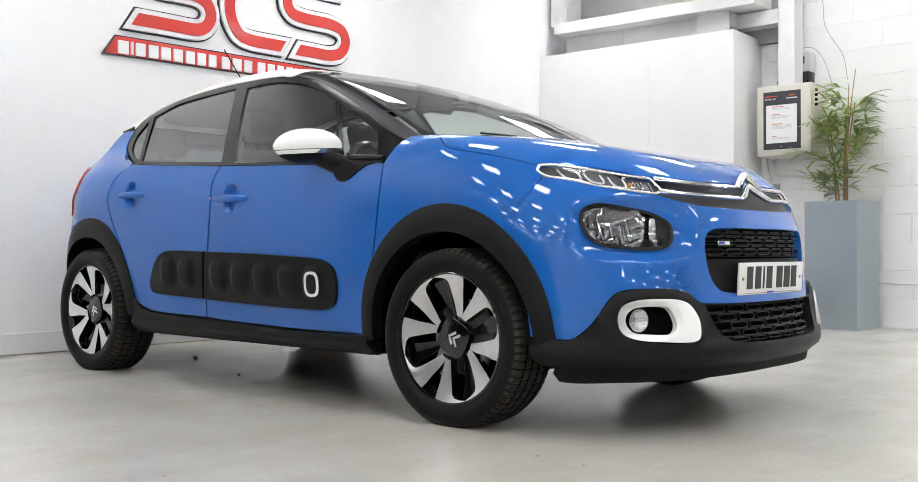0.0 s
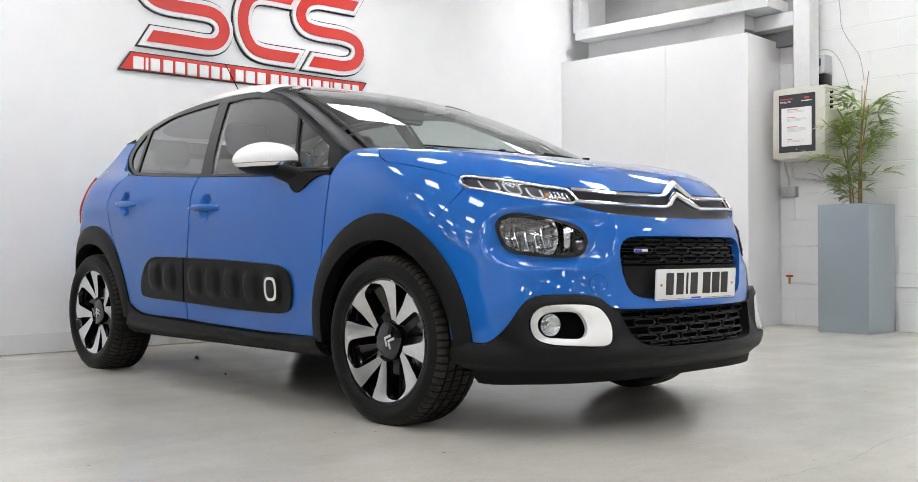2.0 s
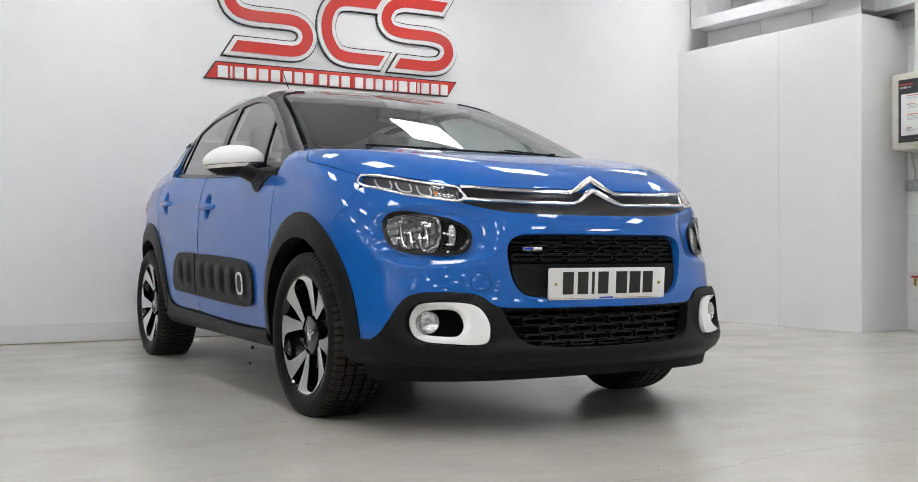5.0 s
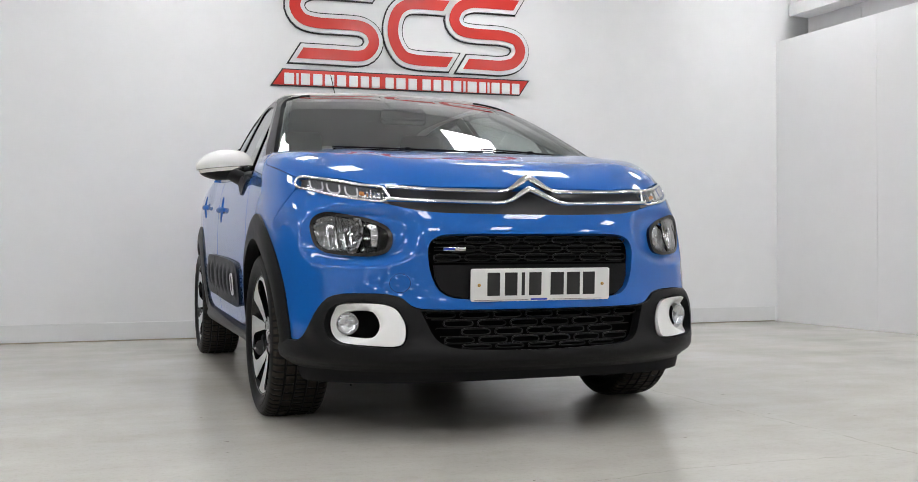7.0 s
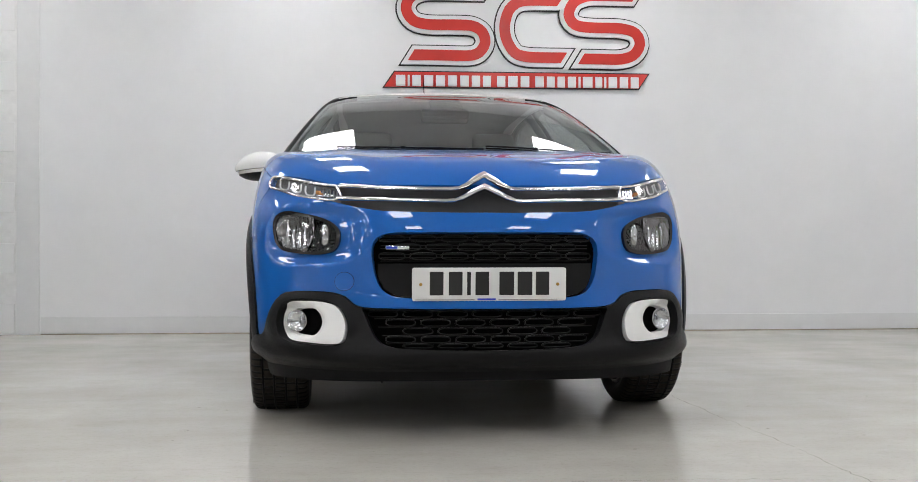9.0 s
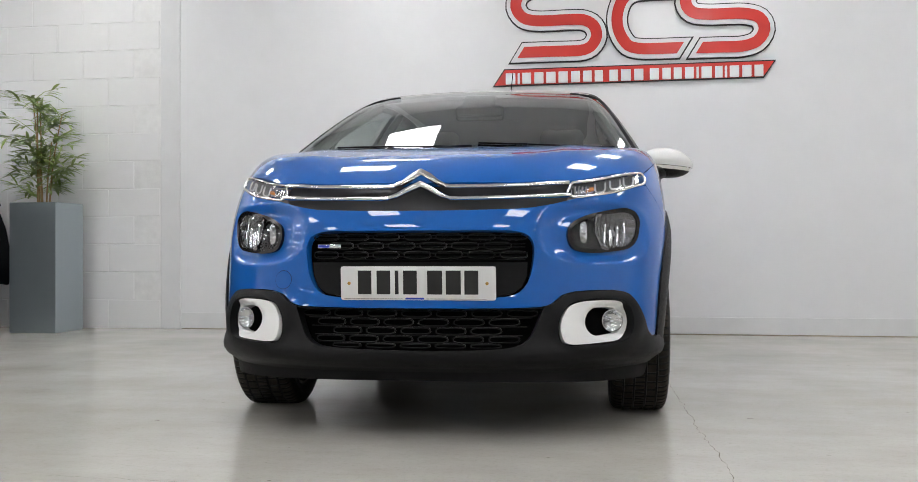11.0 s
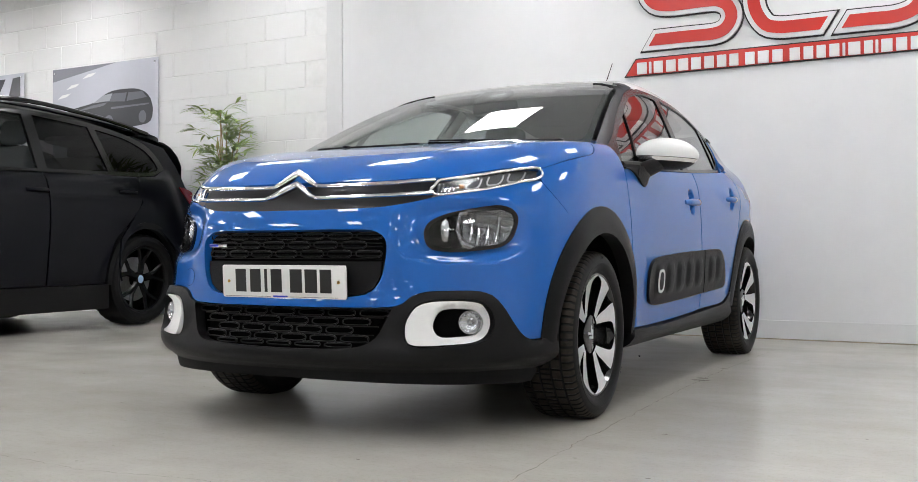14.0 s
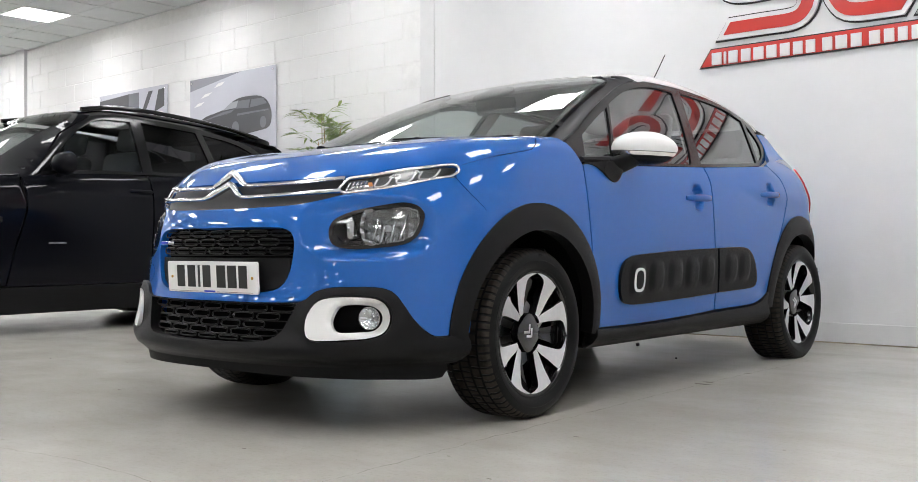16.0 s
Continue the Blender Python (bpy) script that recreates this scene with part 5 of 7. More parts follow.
sp = [(0.0, 2.655), (-0.25, 2.645), (-0.49, 2.605), (-0.585, 2.52), (-0.612, 2.50), (-0.607, 2.60), (-0.588, 2.655), (-0.50, 2.72), (-0.25, 2.755), (0.0, 2.765)]


def spoiler(x, y, z):
    """A flat blade that runs on from the roof's rear edge."""
    w = np.abs(x)
    top = z - (1.322 - 0.16 * (y - 2.65)) + 0.12 * np.maximum(w - 0.25, 0) ** 2 + 0.45 * np.maximum(w - 0.50, 0)
    return smax(top, (w - 0.63) * 0.9, 0.03)


patch("roof_spoiler", spoiler, 2, L(sp + flip(sp[1:-1]), True, 0.03), PILLAR, car, "dark grey roof spoiler", gap=0, cell=0.04, depth=0.085)
gate = [(0.0, 1.30), (-0.45, 1.285), (-0.55, 1.24), (-0.60, 1.12), (-0.64, 1.02), (-0.66, 0.80), (-0.64, 0.55), (0.0, 0.53)]
rear_pane = [(0.0, 1.265), (-0.30, 1.260), (-0.475, 1.245), (-0.515, 1.20), (-0.545, 1.10), (-0.555, 1.03), (-0.50, 1.005), (-0.25, 0.995), (0.0, 0.992)]
RW = L(rear_pane + flip(rear_pane[1:-1]), True, 0.04)
tg = patch("tailgate", tail, 3, L(gate + flip(gate[1:-1]), True, 0.04), BLUE, car, "blue tailgate with a tinted window", [np.array(RW)], cell=0.05, gap=0.002)
patch("rear_window", tail, 3, RW, PRIVACY, tg, "tinted tailgate window", off=-0.004, gap=-0.004, cell=0.08, depth=0)
rb = [(0.0, 0.525), (-0.60, 0.53), (-0.72, 0.50), (-0.74, 0.38), (-0.70, 0.26), (0.0, 0.24)]
patch("rear_bumper", tail, 3, L(rb + flip(rb[1:-1]), True, 0.04), PLASTIC, car, "black rear bumper", off=0.01, cell=0.05)
part("aerial", rod([(0.0, 2.245, 1.425), (0.0, 2.265, 1.46), (0.0, 2.42, 1.64), (0.0, 2.552, 1.793)], [0.010, 0.004, 0.0032, 0.0028], 6), DARK, car, "thin black roof aerial")

# underbody
# unseen black sheet, added so that no light leaks in below the nose
NOSE_SHEET = [(-0.70, -0.36), (-0.66, -0.50), (-0.52, -0.66), (-0.28, -0.75), (0.0, -0.775), (0.28, -0.75), (0.52, -0.66), (0.66, -0.50), (0.70, -0.36)]
part("undertray", slab(NOSE_SHEET, 0.03, pose(0, 0, 0.246)), DARK, car, "unseen black sheet added to block light under the nose", smooth=False)
bm = box((1.16, 3.5, 0.05), (0, 1.3, 0.235), 0.01)
part("underbody", bm, DARK, car, "dark underbody")
bm = box((1.5, 1.55, 0.05), (0, 1.27, 0.235), 0.01)
part("floor_pan", bm, DARK, car)
bm = box((0.2, 0.5, 0.12), (0.2, 2.1, 0.20), 0.03)
part("exhaust_box", bm, STEEL, car, "exhaust silencer")

# ---- wheels: one built with its parts, then copied ----
def tyre_mesh():
    side = [(0.086, 0.2185), (0.095, 0.2225), (0.0985, 0.2290), (0.0975, 0.2305), (0.1040, 0.2400), (0.1076, 0.2540), (0.1080, 0.2600), (0.1068, 0.2612), (0.1060, 0.2730), (0.1015, 0.2850), (0.0960, 0.2925), (0.0900, 0.2980)]
    tread = [(0.083, 0.3005)]
    for c in (0.060, 0.021, -0.021, -0.060):
        tread += [(c + 0.0042, 0.3030), (c + 0.0034, 0.2955), (c - 0.0034, 0.2955), (c - 0.0042, 0.3030)]
    tread += [(-0.083, 0.3005)]
    profile = side + tread + [(-a, r) for a, r in side[::-1]]
    n = len(side)

    def dip(i, j):
        a = abs(profile[i][0])
        if a > 0.0635 and profile[i][1] > 0.289:
            return 0.0034 if j % 6 == 0 else 0
        return 0.0040 if 0.012 < a < 0.058 and profile[i][1] > 0.300 and j % 9 == (3 if profile[i][0] > 0 else 7) else 0
    bm = lathe(profile, 432, "x", dip=dip)
    bm.faces.ensure_lookup_table()
    for i in range(len(profile) - 1):
        high = min(profile[k][1] + 0.9 * max(0.0, abs(profile[k][0]) - 0.083) for k in (i, i + 1)) > 0.2988
        for j in range(432):
            clean = not any(dip(k, q % 432) for k in (i, i + 1) for q in (j, j + 1))
            bm.faces[i * 432 + j].material_index = 1 if high and clean else 0
    return bm


def face_x(r):
    """How far out the wheel's face lies at a radius."""
    return 0.060 + 0.030 * (r / 0.215) ** 2


def blade(phi, hand):
    """One broad spoke: bright machined face, black flanks; hand +1 or -1 within its pair."""
    bm = bmesh.new()
    rows = []
    for q_, a, b in ((0.36, 29, 45), (0.42, 27, 44.5), (0.50, 24, 42.5), (0.60, 21.5, 40), (0.70, 19.5, 38), (0.80, 18, 37), (0.88, 16.5, 36.8), (0.93, 13.5, 36.2), (0.965, 7, 36), (0.985, 2, 35.8), (1.0, -0.6, 35.6)):
        r = q_ * 0.2150
        top = [(r, radians(phi + hand * t)) for t in np.linspace(a, b, 5)]
        up_ = [bm.verts.new((face_x(q) + (0.0015 if 0 < k < 4 else 0), q * math.cos(t), q * math.sin(t))) for k, (q, t) in enumerate(top)]
        lo = [bm.verts.new((face_x(q) - 0.030, q * math.cos(radians(phi + hand * t)), q * math.sin(radians(phi + hand * t)))) for q, t in ((r, a - 2.5 * 0.1 / r * 0.5), (r, b + 2.5 * 0.1 / r * 0.5))]
        rows.append([lo[0], *up_, lo[1]])
    for a, b in zip(rows, rows[1:]):
        for k in range(6):
            f = bm.faces.new((a[k], a[k + 1], b[k + 1], b[k]))
            f.material_index = 0 if 0 < k < 5 else 1
    bm.faces.new(rows[0]).material_index = 1
    bmesh.ops.recalc_face_normals(bm, faces=bm.faces)
    return bm


def build_wheel(m):
    bm = lathe([(0.0885, 0.2135), (0.070, 0.206), (0.02, 0.201), (-0.07, 0.203), (-0.098, 0.212), (-0.098, 0.220)], 72, "x")
    wheel = part("wheel", bm, WHEEL_BLACK, car, "black and silver alloy wheel with paired spokes")
    wheel.matrix_basis = m
    part("tyre", tyre_mesh(), [RUBBER, TREAD], wheel, "black road tyre with dusty tread", angle=30)
    part("rim_edge", lathe([(0.080, 0.2235), (0.0935, 0.2225), (0.0950, 0.2195), (0.0935, 0.2155), (0.086, 0.2125)], 96, "x"), WHEEL_BLACK, wheel, "black rim edge")
    for a0 in (18, 138, 258):
        for k in (-1, 0, 1):
            mark = part("sidewall_mark", box((0.0012, 0.0045, 0.020), (0.1052, 0, 0.2745), 0.0004, 1), RUBBER, wheel)
            mark.matrix_basis = pose(0, 0, 0, a0 + 2.0 * k, 0, 0)
    for k in range(4):
        for hand in (-1, 1):
            part("spoke", blade(90 * k + 45, hand), [ALLOY, WHEEL_BLACK], wheel, "bright spoke with black flanks", angle=35)
        bm = bmesh.new()
        rows = []
        for r, a in ((0.050, 10), (0.10, 9), (0.15, 9.5), (0.213, 10.5)):
            rows.append([bm.verts.new((face_x(r) - 0.036 - 0.006 * (t == 0), r * math.cos(radians(90 * k + 45 + t)), r * math.sin(radians(90 * k + 45 + t)))) for t in (-a, 0, a)])
        for a, b in zip(rows, rows[1:]):
            for i in range(2):
                bm.faces.new((a[i], a[i + 1], b[i + 1], b[i]))
        part("spoke_web", bm, WHEEL_BLACK, wheel, "black web between a pair of spokes")
    out = [(0.062 * np.sign(math.cos(t)) * abs(math.cos(t)) ** 0.62, 0.062 * np.sign(math.sin(t)) * abs(math.sin(t)) ** 0.62) for t in np.linspace(0, 2 * math.pi, 41)[:-1]]
    hub_to = pose(0.0670, 0, 0) @ Matrix(((0, 0, 1, 0), (1, 0, 0, 0), (0, 1, 0, 0), (0, 0, 0, 1))) 
    part("hub_cap", slab(out, 0.03, hub_to, 0.005), WHEEL_BLACK, wheel, "black rounded-square hub cap")
    part("brake_disc", lathe([(-0.005, 0.030), (0.012, 0.034), (0.012, 0.128), (-0.006, 0.128)], 48, "x"), STEEL, wheel, "steel brake disc")
    part("brake_backing", lathe([(-0.02, 0.001), (-0.02, 0.185)], 40, "x"), DARK, wheel)
    bm = box((0.05, 0.10, 0.055), (0.022, -0.105, 0.03), 0.012)
    part("brake_caliper", bm, STEEL, wheel, "grey brake caliper")
    for z0 in (0.013, -0.007):
        pts = [(0.0690, -0.022, z0 - 0.016), (0.0697, -0.008, z0 - 0.003), (0.0697, 0.0, z0 + 0.005), (0.0697, 0.008, z0 - 0.003), (0.0690, 0.022, z0 - 0.016)]
        part("hub_chevron", rod(pts, 0.0048, 6, flat=0.45, up=(1, 0, 0)), ALLOY, wheel, "silver chevron")
    return wheel


TRACK = 0.738
HUB, SIZE, STEER = 0.310, Matrix.Scale(1.028, 4), 1.6
w0 = build_wheel(pose(TRACK, 0.012, HUB, -141, 0, STEER) @ SIZE)
copy_thing(w0, pose(TRACK, 2.54, HUB, -72, 0, 0) @ SIZE)
copy_thing(w0, pose(-TRACK, 0.012, HUB, 0, 0, 180 + STEER) @ pose(0, 0, 0, 64, 0, 0) @ SIZE)
copy_thing(w0, pose(-TRACK, 2.54, HUB, 0, 0, 180) @ pose(0, 0, 0, 20, 0, 0) @ SIZE)
for s in (-1, 1):
    part("suspension_arm", rod([(s * 0.30, 0.05, 0.24), (s * 0.66, 0.0, 0.22)], 0.03, 8), DARK, car)

# ---- door mirrors ----
def L3(points, n=5):
    """A smooth line through points in space."""
    p = np.array(points, float)
    t = np.arange(len(p))
    f = [spline(t, p[:, k]) for k in range(3)]
    u = np.linspace(0, len(p) - 1, (len(p) - 1) * n + 1)
    return [tuple(q) for q in np.stack([g_(u) for g_ in f], 1)]


for s in (-1, 1):
    def shell(lo, hi, grow=0.0):
        """A slice of the mirror's rounded head between two heights over the seam plane."""
        bm = bmesh.new()
        rows = []
        for t in np.sin(np.linspace(-1, 1, 25) * math.pi / 2):
            k = max(0.0, 1 - abs(t) ** (2.0 if t > 0 else 2.6)) ** (1 / (1.75 if t > 0 else 2.3))
            c = Vector((0.897 + 0.124 * t, 0.722 + 0.042 * t, 1.030 - 0.004 * t + 0.006 * (1 - t * t)))
            ring = []
            for a in np.linspace(0, 2 * math.pi, 29)[:-1]:
                y = -0.100 * math.cos(a) if math.cos(a) > 0 else -0.045 * math.cos(a)
                z = (0.068 if math.sin(a) > 0 else 0.072) * np.sign(math.sin(a)) * abs(math.sin(a)) ** 0.9
                q = c + Vector((0, y, z)) * (k + grow)
                ring.append(bm.verts.new((s * q.x, q.y, q.z)))
            rows.append(ring)
        n = len(rows[0])
        for a, b in zip(rows, rows[1:]):
            for i in range(n):
                bm.faces.new((a[i], a[(i + 1) % n], b[(i + 1) % n], b[i]))
        bmesh.ops.remove_doubles(bm, verts=bm.verts, dist=1e-4)
        bmesh.ops.recalc_face_normals(bm, faces=bm.faces)
        tilt = Vector((s * 0.07, 0.0, 1.0))
        for z, keep in ((lo, 1), (hi, -1)):
            if abs(z) < 0.2:
                cut = bmesh.ops.bisect_plane(bm, geom=bm.verts[:] + bm.edges[:] + bm.faces[:], plane_co=(s * 0.893, 0, 1.034 + z), plane_no=tilt, clear_inner=keep > 0, clear_outer=keep < 0)
                es = [e for e in cut["geom_cut"] if isinstance(e, bmesh.types.BMEdge)]
                bmesh.ops.holes_fill(bm, edges=es)
        bmesh.ops.recalc_face_normals(bm, faces=bm.faces)
        return bm
    head = part("door_mirror", shell(-1, -0.032), PLASTIC, car, "door mirror with white cap and black lower shell")
    part("mirror_cap", shell(-0.014, 1), WHITE_PAINT, head, "glossy white mirror cap")
    part("side_indicator", shell(-0.032, -0.016, grow=-0.006), CHROME, head, "bright side indicator strip")
    part("cap_joint", shell(-0.016, -0.014, grow=-0.03), DARK, head)
    BASE = L([(0.350, 0.955, 1), (0.43, 0.948), (0.485, 0.925), (0.535, 0.895), (0.575, 0.888), (0.605, 0.905), (0.625, 0.945), (0.655, 0.969, 1), (0.50, 0.966)], True, 0.015)
    patch("mirror_base", lower, 0, BASE, PLASTIC, head, "black mirror foot on the door", bend=lambda u, v: 0.006 + 0.020 * step(0.42, 0.62, u) * step(0.885, 0.965, v), gap=0, cell=0.012, depth=0.03, sign=s)
    sill_ = solve(cabin, 0, np.array([0.36, 0.50, 0.65]), np.array([0.972, 0.975, 0.978]), s)
    part("mirror_ledge", rod([tuple(q + np.array([s * 0.012, 0, 0])) for q in sill_], [0.012, 0.020, 0.024], 8, flat=0.9), PLASTIC, head)
    root = solve(lower, 0, np.array([0.565]), np.array([0.920]), s)[0]
    bm, rings = bmesh.new(), []
    for x, y, z, ry_, rz_ in ((abs(root[0]) - 0.015, 0.548, 0.934, 0.062, 0.036), (abs(root[0]) + 0.008, 0.552, 0.935, 0.064, 0.037), (0.808, 0.575, 0.946, 0.070, 0.038), (0.835, 0.615, 0.965, 0.072, 0.036), (0.865, 0.660, 0.984, 0.062, 0.032), (0.900, 0.700, 0.996, 0.034, 0.020)):
        rings.append([bm.verts.new((s * x, y + ry_ * math.cos(a), z + rz_ * math.sin(a))) for a in np.linspace(0, 2 * math.pi, 25)[:-1]])
    for a, b in zip(rings, rings[1:]):
        for i in range(24):
            bm.faces.new((a[i], a[(i + 1) % 24], b[(i + 1) % 24], b[i]))
    bm.faces.new(rings[0])
    bm.faces.new(rings[-1][::-1])
    bmesh.ops.recalc_face_normals(bm, faces=bm.faces)
    part("mirror_arm", bm, PLASTIC, head, "black mirror arm")

# ---- wipers ----
for x0, x1, y0 in ((0.05, -0.52, -0.005), (0.62, 0.10, 0.085)):
    xs = np.linspace(x0, x1, 9)
    zs = np.linspace(1.040, 1.060, 9)
    p = solve(cabin, 1, xs, zs)
    p = p + normals(cabin, p) * 0.014
    w = part("wiper", rod(p, [0.006] * 3 + [0.004] * 6, 6), PLASTIC, car, "black wiper arm and blade")
    p2 = solve(cabin, 1, xs, zs - 0.004)
    p2 = p2 + normals(cabin, p2) * 0.008
    part("wiper_blade", rod(p2, 0.004, 5), DARK, w)
    part("wiper_pivot", box((0.07, 0.04, 0.018), tuple(p[0] + np.array((0, -0.01, -0.002))), 0.007), PLASTIC, w)
cp = [(-0.70, 0.165), (-0.55, 0.08), (-0.35, 0.02), (0.0, -0.02), (0.35, 0.02), (0.55, 0.08), (0.70, 0.165)]
bm = rod([(x, y + 0.035, 1.012 + 0.02 * (1 - abs(x))) for x, y in cp], 0.040, 8, flat=0.5)
part("scuttle", bm, PLASTIC, car, "black scuttle panel under the windscreen")

# ---- cabin ----
bm = box((1.40, 2.4, 0.04), (0, 1.45, 0.33), 0.01)
part("cabin_floor", bm, DASH, car, "dark carpet")
bm = bmesh.new()
dash = [(0.28, 0.97), (0.36, 1.005), (0.55, 1.015), (0.70, 1.00), (0.78, 0.95), (0.76, 0.80), (0.66, 0.55), (0.55, 0.35), (0.28, 0.35)]
rows = []
for x in np.linspace(-0.69, 0.69, 15):
    hoodbump = 0.05 * math.exp(-((x + 0.36) / 0.15) ** 2)
    rows.append([bm.verts.new((x, y, z + (hoodbump if 0.5 < y < 0.75 and z > 0.9 else 0))) for y, z in dash])
for a, b in zip(rows, rows[1:]):
    for i in range(len(dash)):
        bm.faces.new((a[i], a[(i + 1) % len(dash)], b[(i + 1) % len(dash)], b[i]))
bm.faces.new(rows[0])
bm.faces.new(rows[-1][::-1])
bmesh.ops.recalc_face_normals(bm, faces=bm.faces)
part("dashboard", bm, DASH, car, "dark dashboard", angle=50)
wheel_to = pose(-0.36, 0.86, 0.935, 68, 0, 0)
bm = rod([(0.185 * math.cos(t), 0.175 * math.sin(t), 0) for t in np.linspace(0, 2 * math.pi, 37)[:-1]], 0.015, 8, closed=True)
for t in (0, 180, 270):
    rod([(0.05 * math.cos(radians(t)), 0.05 * math.sin(radians(t)), -0.02), (0.18 * math.cos(radians(t)), 0.17 * math.sin(radians(t)), 0)], 0.018, 6, bm, flat=0.5)
box((0.13, 0.11, 0.05), (0, 0, -0.02), 0.02, bm=bm)
bmesh.ops.transform(bm, matrix=wheel_to, verts=bm.verts)
part("steering_wheel", bm, GLOSS_BLACK, car, "black steering wheel")


def seat(x, y, wide, nm):
    bm = box((wide, 0.50, 0.16), (x, y + 0.22, 0.52), 0.05, 3)
    st = part(nm, bm, FABRIC, car, "dark fabric seat")
    bm = box((wide * 0.96, 0.13, 0.62), (0, 0, 0.31), 0.055, 3)
    bmesh.ops.transform(bm, matrix=pose(x, y + 0.46, 0.52, -16, 0, 0), verts=bm.verts)
    part("backrest", bm, FABRIC, st)
    for hx in ([0] if wide < 0.7 else [-0.33, 0.33]):
        bm = box((0.25, 0.09, 0.17), (hx, 0, 0.74), 0.04, 3)
        rod([(hx - 0.05, 0, 0.58), (hx - 0.05, 0, 0.70)], 0.006, 6, bm)
        rod([(hx + 0.05, 0, 0.58), (hx + 0.05, 0, 0.70)], 0.006, 6, bm)
        bmesh.ops.transform(bm, matrix=pose(x, y + 0.46, 0.52, -16, 0, 0), verts=bm.verts)
        part("headrest", bm, FABRIC, st)


seat(-0.36, 1.05, 0.50, "driver_seat")
seat(0.36, 1.05, 0.50, "passenger_seat")
seat(0.0, 1.98, 1.24, "rear_bench")
for s in (-1, 1):
    patch("door_card", lower, 0, L([(0.45, 0.36), (0.42, 0.60), (0.42, 0.945), (1.40, 0.975), (2.25, 1.03), (2.25, 0.75), (2.05, 0.40)], True, 0.1), DASH, car, "dark inner door trim", off=-0.075, gap=0, cell=0.15, depth=0, sign=s)
    p = solve(cabin, 0, np.array([1.42, 1.46, 1.52, 1.58]), np.array([1.00, 1.12, 1.26, 1.395]), s)
    part("inner_pillar", rod(p - np.array((s * 0.03, 0, 0)), 0.035, 8, flat=0.5, up=(s, 0, 0)), LINER, car, "pale inner pillar trim")
    p = solve(cabin, 0, np.array([0.36, 0.60, 0.85, 1.05]), np.array([1.07, 1.19, 1.30, 1.375]), s)
    part("inner_pillar", rod(p - np.array((s * 0.035, -0.02, 0.01)), 0.026, 8, up=(s, 0, 0)), LINER, car, "pale inner pillar trim")
hl_half = [(0.0, 1.05), (-0.30, 1.08), (-0.50, 1.16), (-0.54, 1.6), (-0.51, 2.1), (-0.44, 2.5), (0.0, 2.55)]
patch("headliner", cabin, 2, L(hl_half + flip(hl_half[1:-1]), True, 0.08), LINER, car, "pale grey headliner", off=-0.035, gap=0, cell=0.12, depth=0)
bm = box((0.24, 0.035, 0.075), (0, 0, 0), 0.02, 3)
bmesh.ops.transform(bm, matrix=pose(0.0, 0.86, 1.305, 12, 0, 0), verts=bm.verts)
part("rear_view_mirror", bm, GLOSS_BLACK, car, "black interior mirror")
p = solve(cabin, 1, np.array([0.0]), np.array([1.372]))[0]
bm = box((0.16, 0.15, 0.03), (0, 0, 0), 0.012)
bmesh.ops.transform(bm, matrix=pose(0.0, p[1] + 0.04, p[2] - 0.012, 22, 0, 0), verts=bm.verts)
part("sensor_housing", bm, GLOSS_BLACK, car, "black sensor housing")

# ---- east corner: boxed-in partition, ledge, column ----
P1, P2, P3 = (4.224, 3.757), (4.360, 1.820), (4.95, 1.870)


def prism(poly, z0, z1, bevel=0.0):
    bm = slab(poly, z1 - z0, pose(0, 0, z1))
    return bm


def facing(a, b):
    """A pose with x along a to b in plan, y into the room's fabric, z up, at a."""
    return pose(a[0], a[1], 0, 0, 0, math.degrees(math.atan2(b[1] - a[1], b[0] - a[0])))


SCREWHEAD = mat("filled_screw_head", (0.62, 0.62, 0.62), 0.5)
partition = thing("partition", "white boarded partition boxing in the corner of the hall", "partition", kind="structure")
part("partition_core", prism([(P1[0] + 0.02, P1[1]), (P2[0] + 0.02, P2[1] + 0.012), (P3[0], P3[1] + 0.014), (4.95, 3.757)], 0, 2.445), BOARD, partition, smooth=False)
face_len = math.hypot(P2[0] - P1[0], P2[1] - P1[1])
fa = facing(P1, P2)
edges_ = [0.002, 1.16, face_len]
for a, b in zip(edges_, edges_[1:]):
    ob = part("board", box((b - a - 0.0025, 0.015, 2.45), ((a + b) / 2, 0.0055, 1.225), 0.0015), BOARD, partition, "white board", smooth=False)
    ob.matrix_basis = fa
end_len = math.hypot(P3[0] - P2[0], P3[1] - P2[1])
ob = part("board", box((end_len, 0.015, 2.45), (end_len / 2 + 0.002, 0.0055, 1.225), 0.0015), BOARD, partition, "white board", smooth=False)
ob.matrix_basis = facing(P2, P3)
for z in (0.35, 0.9, 1.5, 2.1):
    for u in (0.05, face_len - 0.05):
        ob = part("screw_head", lathe([(0, 0.004), (0.0008, 0.0035), (0.001, 0.0003)], 8, "y"), SCREWHEAD, partition)
        ob.matrix_basis = fa @ pose(u, -0.0025, z, 180, 0, 0)

